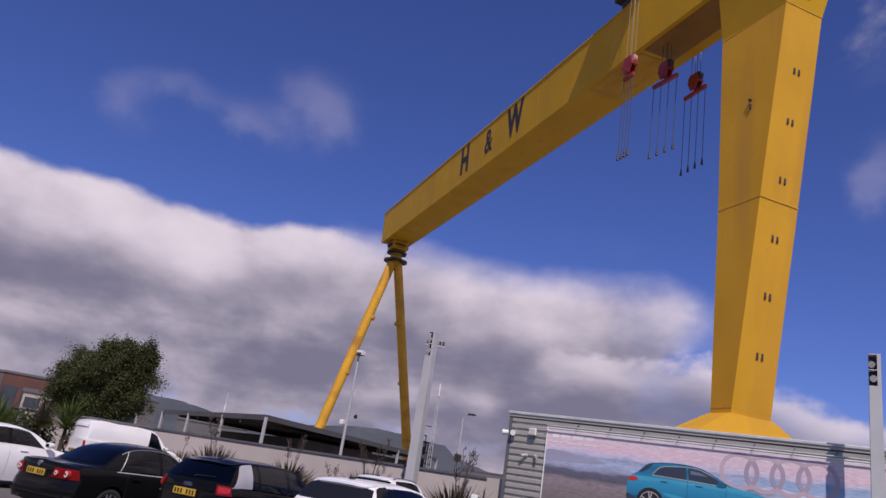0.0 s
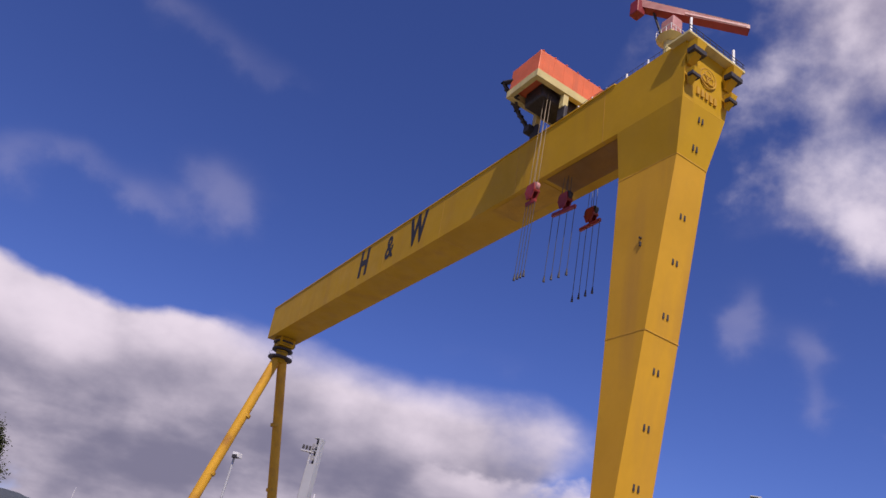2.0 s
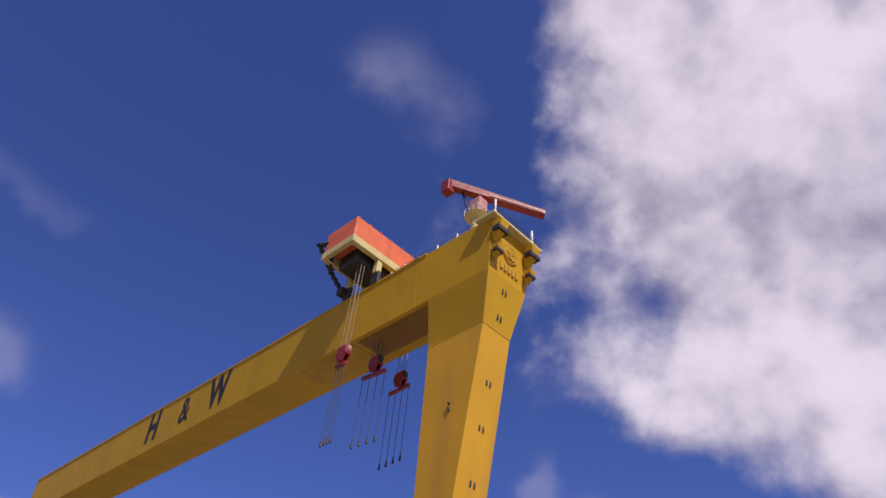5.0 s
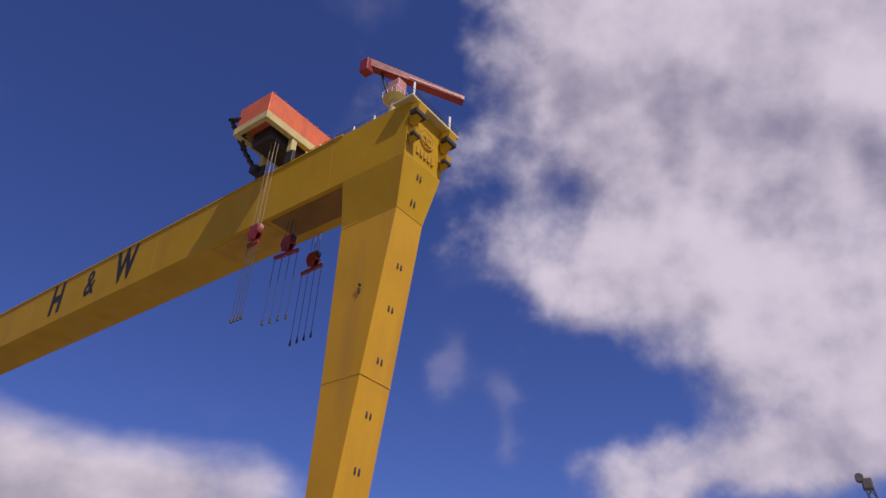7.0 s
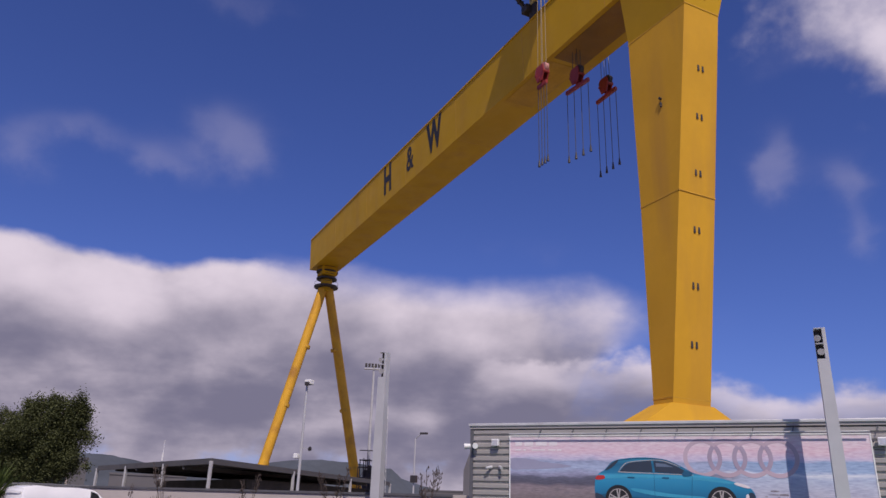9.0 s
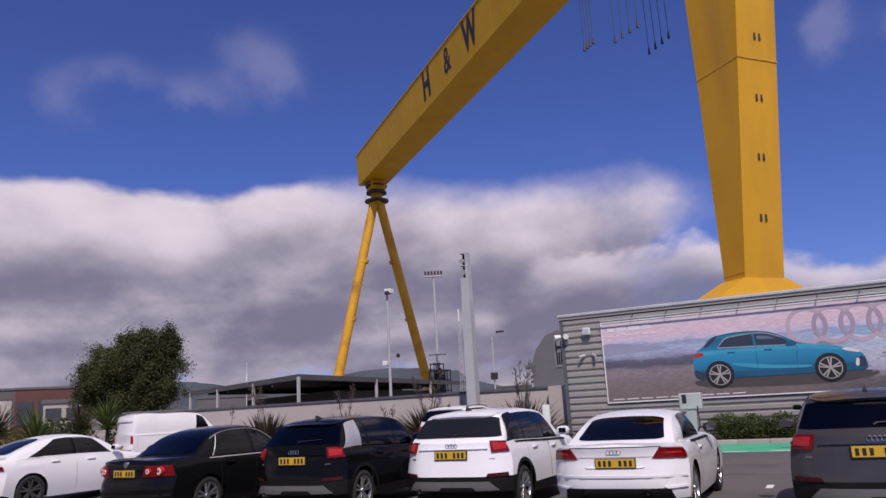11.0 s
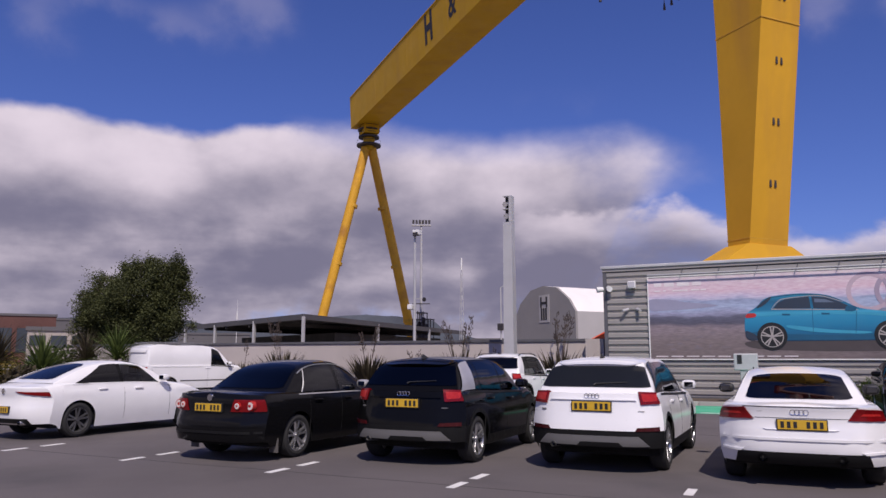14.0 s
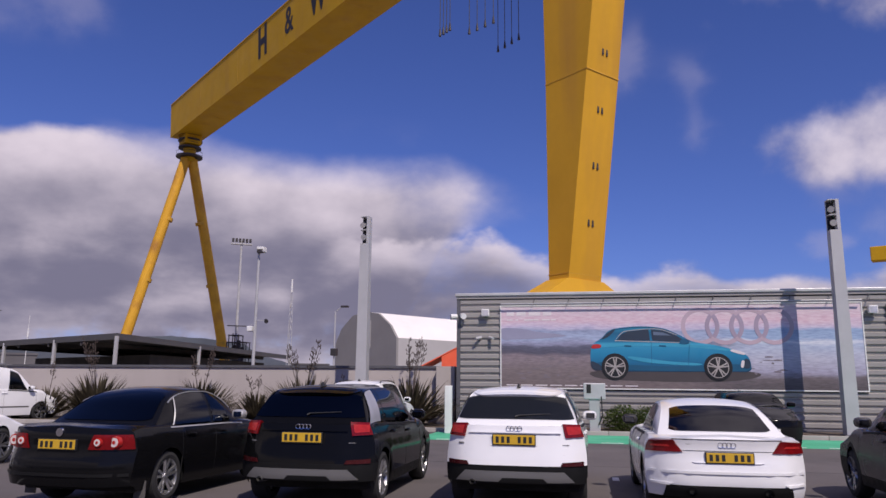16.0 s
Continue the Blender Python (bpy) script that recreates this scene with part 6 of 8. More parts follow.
# white sports coupe
s = dict(width=1.832, length=4.18, height=1.345, roof_w=0.585, house=0.885, wheel=0.335, arch=0.375, axles=(0.83, 3.335), paint=M["white_paint"], rim=M["rim"], spokes=5, mirror=M["black"],
    rear=[(0.2, 0.12), (0.40, 0.0), (0.60, 0.0), (0.70, 0.03), (0.86, 0.05), (0.93, 0.03), (1.0, 0.10)], round=0.34,
    nose=[(0.2, 0.08), (0.5, 0.0), (0.75, 0.12), (0.95, 0.3)],
    flank=[(0.15, 0.93), (0.35, 0.98), (0.60, 1.0), (0.76, 0.995), (0.88, 0.965), (0.98, 0.90)],
    sill=[(0, 0.27), (0.5, 0.2), (1.3, 0.18), (3.7, 0.18), (4.18, 0.22)],
    belt=[(0, 0.90), (0.6, 0.95), (1.6, 0.945), (2.8, 0.92), (3.5, 0.83), (4.18, 0.66)],
    deck=[(0, 0.945), (0.25, 0.965), (0.5, 0.96), (2.4, 0.9), (2.75, 0.98), (3.4, 0.90), (4.0, 0.76), (4.18, 0.66)],
    roof=[(0.30, 0.95), (0.55, 1.05), (0.9, 1.19), (1.25, 1.29), (1.7, 1.34), (2.05, 1.325), (2.4, 1.23), (2.85, 0.98)],
    rear_glass=(0.42, 1.12), front_glass=(2.05, 2.8), side_glass=((1.05, 0.30), (2.65, 0.55)), pillars=(1.42,), crown=0.05, rear_span=0.50, corner=(0.07, 0.09),
    handles=(1.55,), doors=(1.35, 2.75), seats=(1.7,),
    tail=[("tail_light", M["tail"], [(0.50, 0.785), (0.905, 0.775), (0.875, 0.905), (0.60, 0.925)], "red tail light", "mirror", 0.016),
          ("light_insert", M["tail_bright"], [(0.63, 0.84), (0.84, 0.835), (0.83, 0.86), (0.66, 0.868)], "", "mirror", 0.020),
          ("diffuser", M["plastic"], [(-0.73, 0.275), (0.73, 0.275), (0.69, 0.41), (-0.69, 0.41)], "black rear diffuser", "", 0.010),
          ("boot_gap", M["well"], [(-0.56, 0.80), (0.54, 0.80), (0.54, 0.805), (-0.56, 0.805)], "", "", 0.004),
          ("spoiler_gap", M["well"], [(-0.62, 0.928), (0.62, 0.928), (0.62, 0.936), (-0.62, 0.936)], "", "", 0.004),
          ("bumper_crease", M["white_paint"], [(-0.89, 0.545), (0.89, 0.545), (0.87, 0.575), (-0.87, 0.575)], "", "", 0.016),
          ("bumper_crease", M["white_paint"], [(-0.88, 0.415), (-0.66, 0.405), (-0.62, 0.43), (-0.87, 0.44)], "", "mirror", 0.018),
          ("plate_recess", M["white_paint"], [(-0.36, 0.665), (0.36, 0.665), (0.40, 0.675), (-0.40, 0.675)], "", "", 0.012),
          ("model_badge", M["silver"], [(-0.46, 0.855), (-0.36, 0.855), (-0.36, 0.88), (-0.46, 0.88)], "", "", 0.006)],
    plate_at=(0.02, 0.73, 0.52, 0.11), rings=4, badge_z=0.87, exhaust=((0.42, 0.345, 0.052),))
make_car("coupe_car", "white two-door sports coupe with twin exhausts", s, pose(4.29, 6.68, 0, 0, 0, 0.5))

# dark saloon
s = dict(width=1.78, length=4.55, height=1.44, roof_w=0.56, wheel=0.33, arch=0.365, axles=(1.06, 3.64), paint=M["navy_paint"], rim=M["rim"], spokes=5,
    mirror=M["satin"], belt_mat=M["satin"],
    rear=[(0.2, 0.10), (0.40, 0.0), (0.58, 0.0), (0.66, 0.05), (0.9, 0.06), (1.0, 0.10)], round=0.30,
    nose=[(0.2, 0.08), (0.5, 0.0), (0.75, 0.06), (0.95, 0.25)],
    flank=[(0.15, 0.93), (0.35, 0.98), (0.60, 1.0), (0.80, 0.99), (0.92, 0.96), (1.0, 0.92)],
    sill=[(0, 0.30), (0.5, 0.22), (1.4, 0.2), (4.0, 0.2), (4.55, 0.24)],
    belt=[(0, 0.93), (0.6, 0.96), (1.8, 0.955), (3.0, 0.93), (3.8, 0.82), (4.55, 0.68)],
    deck=[(0, 0.985), (0.25, 1.01), (0.75, 1.015), (2.6, 0.9), (2.95, 1.0), (3.6, 0.94), (4.3, 0.80), (4.55, 0.68)],
    roof=[(0.72, 1.00), (0.95, 1.13), (1.25, 1.30), (1.55, 1.395), (2.0, 1.435), (2.35, 1.42), (2.75, 1.29), (3.2, 1.00)],
    rear_glass=(0.78, 1.45), front_glass=(2.3, 3.12), side_glass=((1.10, 0.30), (3.0, 0.60)), pillars=(2.18,), crown=0.045, rear_span=0.54,
    handles=(1.55, 2.4), doors=(1.35, 2.2, 3.1), seats=(1.75, 2.55), rear_side_tint=M["privacy"], side_tint=M["clear_glass"],
    tail=[("tail_light", M["tail"], [(0.42, 0.735), (0.87, 0.735), (0.86, 0.905), (0.48, 0.905)], "red tail light with round clear lamps", "mirror", 0.018),
          ("bumper_strip", M["plastic"], [(-0.86, 0.42), (0.86, 0.42), (0.86, 0.455), (-0.86, 0.455)], "", "", 0.014),
          ("boot_gap", M["well"], [(-0.46, 0.66), (0.46, 0.66), (0.46, 0.667), (-0.46, 0.667)], "", "", 0.004),
          ("bumper_gap", M["well"], [(-0.80, 0.652), (0.80, 0.652), (0.80, 0.658), (-0.80, 0.658)], "", "", 0.004)],
    plate_at=(0, 0.79, 0.52, 0.11), round_badge=True, badge_z=0.93, belt_h=0.014)
jet = make_car("saloon_car", "dark blue-black four-door saloon with round rear lamps", s, pose(-3.63, 5.44, 0, 0, 0, -2.0))
cj = Car(s)
for sg in (-1, 1):
    for x, r in ((0.54, 0.06), (0.715, 0.08)):
        bm = B()
        z = 0.82
        tube(bm, (sg * x, cj.rear(x, z) + 0.02, z), (sg * x, cj.rear(x, z) - 0.032, z), r, r * 0.85, 24)
        part("lamp_ring", bm, M["tail_bright"], jet, "round red rear lamp ring", smooth=True)
        bm = B()
        tube(bm, (sg * x, cj.rear(x, z) + 0.02, z), (sg * x, cj.rear(x, z) - 0.038, z), r * 0.74, r * 0.68, 24)
        part("round_lamp", bm, M["tail_clear"], jet, "round clear rear lamp", smooth=True)
        bm = B()
        tube(bm, (sg * x, cj.rear(x, z) + 0.02, z), (sg * x, cj.rear(x, z) - 0.042, z), r * 0.32, r * 0.28, 18)
        part("lamp_core", bm, M["tail_bright"], jet, smooth=True)
    # bright trim round the side windows
    bm = B()
    pts = [cj.roof(1.12 + (2.95 - 1.12) * i / 20 + (0.26 if i == 0 else 0), sg * 0.628, 0.012) for i in range(21)]
    for a, b in zip(pts, pts[1:]):
        beam_between(bm, a, b, 0.014, 0.012)
    a = cj.roof(1.12, sg * 0.99, 0.012)
    for i in range(6):
        b = cj.roof(1.12 + 0.28 * (i + 1) / 6, sg * (0.99 - 0.36 * (i + 1) / 6), 0.012)
        beam_between(bm, a, b, 0.014, 0.012)
        a = b
    part("window_chrome", bm, M["satin"], jet, "chrome window surround")
    bm = B()
    box(bm, (sg * 0.80 - 0.08, 1.30, 0.12), (sg * 0.80 + 0.08, 1.315, 0.33))
    bmesh.ops.translate(bm, vec=(0, -0.72, 0), verts=bm.verts)
    part("mud_flap", bm, M["flap"], jet, "grey mud flap")

# white four-door coupe
s = dict(width=1.83, length=4.69, height=1.43, roof_w=0.53, house=0.93, wheel=0.335, arch=0.372, axles=(0.98, 3.71), paint=M["white_paint"], rim=M["rim_dark"], spokes=5,
    rear=[(0.2, 0.12), (0.40, 0.0), (0.60, 0.0), (0.70, 0.05), (0.86, 0.03), (0.95, 0.02), (1.02, 0.12)], round=0.42,
    nose=[(0.2, 0.08), (0.5, 0.0), (0.75, 0.06), (0.95, 0.3)],
    flank=[(0.15, 0.93), (0.35, 0.975), (0.58, 1.0), (0.74, 0.985), (0.88, 0.965), (0.98, 0.91)],
    sill=[(0, 0.30), (0.5, 0.2), (1.4, 0.18), (4.1, 0.18), (4.69, 0.22)],
    belt=[(0, 0.93), (0.6, 1.0), (1.8, 1.01), (3.1, 0.965), (3.9, 0.84), (4.69, 0.66)],
    deck=[(0, 0.985), (0.2, 1.02), (0.6, 1.045), (2.7, 0.9), (3.1, 1.01), (3.7, 0.94), (4.4, 0.79), (4.69, 0.66)],
    roof=[(0.40, 1.04), (0.85, 1.20), (1.3, 1.34), (1.75, 1.415), (2.1, 1.425), (2.5, 1.38), (2.95, 1.22), (3.4, 1.00)],
    rear_glass=(0.55, 1.40), front_glass=(2.45, 3.22), side_glass=((0.85, 0.80), (3.2, 0.72)), pillars=(2.0,), crown=0.045, rear_span=0.47,
    handles=(1.5, 2.35), doors=(2.0, 3.15), seats=(1.8, 2.6), rear_side_tint=M["privacy"], side_tint=M["clear_glass"],
    tail=[("tail_light", M["tail"], [(0.47, 0.865), (0.895, 0.80), (0.88, 0.885), (0.36, 0.895)], "slim dark red tail light", "mirror", 0.016),
          ("diffuser", M["plastic"], [(-0.70, 0.295), (0.70, 0.295), (0.66, 0.40), (-0.66, 0.40)], "black rear diffuser", "", 0.010),
          ("bumper_trim", M["chrome"], [(-0.62, 0.30), (0.62, 0.30), (0.62, 0.325), (-0.62, 0.325)], "", "", 0.018),
          ("boot_gap", M["well"], [(-0.5, 0.66), (0.5, 0.66), (0.5, 0.667), (-0.5, 0.667)], "", "", 0.004)],
    plate_at=(0, 0.56, 0.52, 0.11), round_badge=True, badge_z=0.90, exhaust=((0.56, 0.325, 0.045),), belt_mat=M["white_paint"])
make_car("coupe_saloon_car", "white four-door coupe with dark alloy wheels", s, pose(-9.25, 6.05, 0, 0, 0, -3.0))

# white crossover parked by the wall
s = crossover_spec(M["white_paint"])
s.update(length=4.48, height=1.60, roof_w=0.62, rails=(0.75, 2.3), rail_mat=M["black"])
s["roof"] = [(y, z + (0.10 if z > 1.1 else 0.0)) for y, z in s["roof"]]
s["tail"] = [t for t in s["tail"] if t[0] not in ("skid_plate", "skid_inset")] + [("light_bar", M["tail"], [(-0.55, 0.965), (0.55, 0.965), (0.55, 0.985), (-0.55, 0.985)], "", "", 0.018)]
make_car("crossover_car", "white crossover with roof rails by the boundary wall", s, pose(-3.6, 16.6, 0, 0, 0, 0))
# dark hatchback facing the car park
s = crossover_spec(M["black_paint"])
s.update(height=1.37)
s["roof"] = [(y, z - (0.11 if z > 1.1 else 0.0)) for y, z in s["roof"]]
s["head"] = [("head_light", M["tail_clear"], [(3.62, 0.70), (3.98, 0.64), (4.0, 0.72), (3.65, 0.79)])]
dk = make_car("hatchback_car", "black hatchback parked nose out by the showroom", s, pose(7.05, 21.35, 0, 0, 0, 180))
bm = B()
box(bm, (-0.26, 4.20, 0.42), (0.26, 4.23, 0.53), 0.003)
part("front_plate", bm, M["plate_white"], dk, "white front number plate")

# panel van
s = dict(width=1.90, length=4.95, height=1.95, roof_w=0.78, wheel=0.335, arch=0.39, axles=(0.98, 3.98), paint=M["white_paint"], rim=M["rim"], spokes=5, mirror=M["white_paint"],
    rear=[(0.2, 0.08), (0.4, 0.0), (0.6, 0.0), (0.7, 0.04), (1.2, 0.05)], round=0.10,
    nose=[(0.2, 0.08), (0.5, 0.0), (0.75, 0.06), (1.0, 0.25)],
    flank=[(0.15, 0.95), (0.35, 0.985), (0.70, 1.0), (0.95, 0.99), (1.2, 0.975)],
    sill=[(0, 0.34), (0.5, 0.28), (1.4, 0.24), (4.3, 0.24), (4.95, 0.26)],
    belt=[(0, 1.15), (2.0, 1.15), (3.2, 1.13), (4.0, 1.05), (4.95, 0.80)],
    deck=[(0, 1.15), (3.2, 1.0), (3.75, 1.18), (4.3, 1.08), (4.8, 0.92), (4.95, 0.80)],
    roof=[(0.05, 1.16), (0.07, 1.6), (0.12, 1.84), (0.25, 1.92), (1.5, 1.945), (2.6, 1.935), (2.95, 1.86), (3.4, 1.55), (3.95, 1.14)],
    rear_tint=M["white_paint"], rear_glass=(0.075, 0.105), front_glass=(3.0, 3.85), side_glass=((2.72, 0.03), (3.75, 0.70)), pillars=(), crown=0.04,
    handles=(2.6,), doors=(2.6, 3.75), seats=(3.0,), side_tint=M["clear_glass"],
    tail=[("tail_light", M["tail_bright"], [(0.80, 0.80), (0.945, 0.80), (0.945, 1.10), (0.80, 1.10)], "red tail light", "mirror", 0.018),
          ("bumper", M["plastic"], [(-0.92, 0.34), (0.92, 0.34), (0.92, 0.55), (-0.92, 0.55)], "", "", 0.02)],
    plate_at=(0, 0.66, 0.52, 0.11), strips=[("panel_line", M["flap"], [(0.30, 1.085), (1.2, 1.085), (2.4, 1.085), (2.4, 1.093), (1.2, 1.093), (0.30, 1.093)]), ("rubbing_strip", M["flap"], [(1.45, 0.52), (2.2, 0.52), (3.5, 0.52), (3.5, 0.57), (2.2, 0.57), (1.45, 0.57)]), ("panel_line", M["flap"], [(0.24, 0.45), (0.24, 0.8), (0.24, 1.12), (0.247, 1.12), (0.247, 0.8), (0.247, 0.45)])])
van = make_car("panel_van", "white panel van with a ladder rack on the roof", s, pose(-20.3, 18.9, 0, 0, 0, -16) @ Matrix.Diagonal((1.0, 1.10, 1.03, 1)))
for sg in (-1, 1):
    bm = B()
    tube(bm, (sg * 0.66, 0.3, 2.06), (sg * 0.66, 2.9, 2.06), 0.025, seg=8)
    for y in (0.5, 1.3, 2.1, 2.7):
        tube(bm, (sg * 0.66, y, 1.9), (sg * 0.66, y, 2.06), 0.02, seg=8)
    part("roof_rack_rail", bm, M["silver"], van)
for y in (0.5, 1.3, 2.1, 2.7):
    bm = B()
    tube(bm, (-0.66, y, 2.08), (0.66, y, 2.08), 0.02, seg=8)
    part("roof_rack_bar", bm, M["silver"], van)


# ---------------------------------------------------------------- plants
def leaf_material(name, base, rough=0.7):
    mat = material(name, base, rough, vary=0.25, scale=3.0, fine=30)
    nt = mat.node_tree
    b = nt.nodes["Principled BSDF"]
    geo, mr, mx = nt.nodes.new("ShaderNodeNewGeometry"), nt.nodes.new("ShaderNodeMapRange"), nt.nodes.new("ShaderNodeMix")
    nt.links.new(geo.outputs["Random Per Island"], mr.inputs[0])
    mr.inputs[3].default_value, mr.inputs[4].default_value = 0.7, 1.25
    b.inputs["Specular IOR Level"].default_value = 0.2
    mx.data_type, mx.blend_type = "RGBA", "MULTIPLY"
    mx.inputs[0].default_value = 1.0
    old = b.inputs["Base Color"].links[0].from_socket
    nt.links.new(old, mx.inputs[6])
    nt.links.new(mr.outputs[0], mx.inputs[7])
    nt.links.new(mx.outputs[2], b.inputs["Base Color"])
    tr, ms = nt.nodes.new("ShaderNodeBsdfTranslucent"), nt.nodes.new("ShaderNodeMixShader")   # light through thin leaves
    nt.links.new(mx.outputs[2], tr.inputs[0])
    ms.inputs[0].default_value = 0.35
    nt.links.new(b.outputs[0], ms.inputs[1])
    nt.links.new(tr.outputs[0], ms.inputs[2])
    nt.links.new(ms.outputs[0], nt.nodes["Material Output"].inputs[0])
    return mat


M["leaf_dark"] = leaf_material("dark_green_leaves", (0.06, 0.085, 0.030))
M["leaf_mid"] = leaf_material("green_leaves", (0.105, 0.145, 0.040))
M["leaf_lime"] = leaf_material("lime_leaves", (0.30, 0.36, 0.05))
M["leaf_flax"] = leaf_material("olive_flax_leaves", (0.082, 0.068, 0.044))
M["leaf_tree"] = leaf_material("olive_tree_leaves", (0.105, 0.118, 0.050))
M["leaf_rust"] = leaf_material("rusty_green_leaves", (0.26, 0.20, 0.055))
M["bark"] = material("brown_bark", (0.10, 0.075, 0.055), 0.9, vary=0.3, scale=3, fine=40, bump=0.02)
M["stalk"] = material("dry_flower_stalk", (0.06, 0.042, 0.036), 0.8, vary=0.3)


def blade(bm, base, heading, length, width, lean, droop):
    """One strap leaf as a bent, folded strip."""
    d = Vector((math.cos(heading), math.sin(heading), 0))
    side = Vector((-d.y, d.x, 0))
    rows = []
    n = 5
    p = Vector(base)
    ang = lean
    for i in range(n + 1):
        t = i / n
        w = width * (1 - t) ** 0.6 * (0.7 + 0.6 * min(1, t * 3)) * 0.5 + 0.002
        up = Vector((0, 0, 1)) * 0.25 * w
        rows.append([bm.verts.new(p - side * w), bm.verts.new(p - up), bm.verts.new(p + side * w)])
        p = p + (d * math.sin(ang) + Vector((0, 0, math.cos(ang)))) * (length / n)
        ang += droop / n
    for a, b in zip(rows, rows[1:]):
        for i in range(2):
            bm.faces.new((a[i], a[i + 1], b[i + 1], b[i]))


def flax(x, y, size, stalks, mat, rng, label, z=0.1):
    pl = thing("flax_plant", label, "plant", pose(x, y, z), "flax plants by the wall")
    bm = B()
    for k in range(300):
        a = rng.uniform(0, math.tau)
        r = rng.uniform(0, 0.16) * size
        blade(bm, (r * math.cos(a), r * math.sin(a), 0), a + rng.uniform(-0.4, 0.4), size * rng.uniform(0.75, 1.2), 0.05 * size, rng.uniform(0.03, 1.15), rng.uniform(0.0, 0.5))
    bmesh.ops.scale(bm, vec=(1.45, 1.15, 1.0), verts=bm.verts)
    part("leaves", bm, mat, pl)
    for k in range(stalks):
        a = rng.uniform(0, math.tau)
        bm = B()
        top = Vector((0.42 * math.cos(a), 0.42 * math.sin(a), rng.uniform(1.6, 2.0))) * size
        mid = top * 0.5 + Vector((-0.08 * math.cos(a), -0.08 * math.sin(a), 0))
        tube(bm, (0, 0, 0.1), mid, 0.016, 0.013, 6)
        tube(bm, mid, top, 0.013, 0.008, 6)
        for q in range(14):
            t = rng.uniform(0.35, 1.0)
            p = mid.lerp(top, t)
            b = rng.uniform(0, math.tau)
            e = p + Vector((math.cos(b) * 0.13, math.sin(b) * 0.13, 0.07)) * (1.25 - t * 0.6)
            tube(bm, p, e, 0.006, 0.012, 5)
            tube(bm, e, e + Vector((0, 0, 0.07)), 0.018, 0.008, 5)
        part("flower_stalk", bm, M["stalk"], pl, "dry flower stalk")


rng = random.Random(5)
for x, sz, st in ((-16.4, 1.55, 5), (-11.9, 1.40, 5), (-7.8, 1.55, 7), (-3.6, 1.55, 7), (-9.6, 1.0, 2), (-5.9, 0.9, 1), (-18.6, 1.1, 1)):
    flax(x, 23.6 + rng.uniform(-0.2, 0.2), sz, st, M["leaf_flax"], rng, "olive flax clump with dry flower stalks")


def shrub(name, label, x, y, z, rx, ry, h, n, mat, rng, leaf=0.07):
    sh = thing(name, label, "shrub", pose(x, y, z))
    bm = B()
    for k in range(n):
        while True:
            p = Vector((rng.uniform(-1, 1), rng.uniform(-1, 1), rng.uniform(0, 1)))
            if p.x**2 + p.y**2 + (p.z - 0.35) ** 2 / 0.45 < 1 + rng.uniform(-0.25, 0.15):
                break
        p = Vector((p.x * rx, p.y * ry, p.z * h))
        a, e = rng.uniform(0, math.tau), rng.uniform(-0.6, 1.2)
        d = Vector((math.cos(a) * math.cos(e), math.sin(a) * math.cos(e), math.sin(e)))
        s = d.cross(Vector((0.2, 0.3, 1))).normalized() * leaf * 0.45
        q = leaf * rng.uniform(0.7, 1.4)
        vs = [bm.verts.new(v) for v in (p, p + d * q * 0.5 + s, p + d * q, p + d * q * 0.5 - s)]
        bm.faces.new(vs)
    part("foliage", bm, mat, sh)
    bm = B()
    for k in range(7):
        a = k * math.tau / 7
        tube(bm, (0, 0, 0), (rx * 0.5 * math.cos(a), ry * 0.5 * math.sin(a), h * 0.6), 0.025, 0.01, 6)
    part("stems", bm, M["bark"], sh)


for x in (3.75, 4.6, 5.5, 6.5, 7.6):
    shrub("hedge_shrub", "clipped green hedge shrub by the cladding", x, 22.7, 0.1, 0.62, 0.5, rng.uniform(0.75, 0.95), 3200, M["leaf_mid"], rng, 0.06)
for x in (13.0, 14.2, 15.5):
    shrub("hedge_shrub", "clipped green hedge shrub by the cladding", x, 22.8, 0.1, 0.7, 0.5, 0.7, 1200, M["leaf_mid"], rng)

# raised bed with spiky plants left of the car park
bm = B()
box(bm, (-48, 12.6, -0.1), (-21.5, 24.8, 0.14))
solo("raised_bed", bm, bpy.data.materials["soil"], "soil bed planted with shrubs and cordylines", "flower bed", kind="structure")
bm = B()
box(bm, (-48, 10.6, -0.1), (-17.5, 12.44, 0.06))
solo("footpath", bm, material("brown_paving", (0.26, 0.21, 0.19), 0.9, vary=0.12, scale=1.5, fine=40, bump=0.003), "brown paved footpath beside the bed", "pavement", kind="structure")
for k in range(32):
    tagged(new("kerb_stone", KERB), "concrete kerb stone edging the bed", "kerb", "kerb stones", "structure").matrix_basis = pose(-48 + k * 0.915, 12.45, 0.04)


def cordyline(x, y, h, size, mat, label):
    pl = thing("cordyline_plant", label, "plant", pose(x, y, 0.14))
    bm = B()
    tube(bm, (0, 0, 0), (0.05, 0, h), 0.10, 0.08, 8)
    part("trunk", bm, M["bark"], pl)
    bm = B()
    for k in range(240):
        blade(bm, (0.05, 0, h), rng.uniform(0, math.tau), size * rng.uniform(0.7, 1.2), 0.034 * size, rng.uniform(0.0, 1.5), rng.uniform(0.2, 0.9))
    part("leaves", bm, mat, pl)


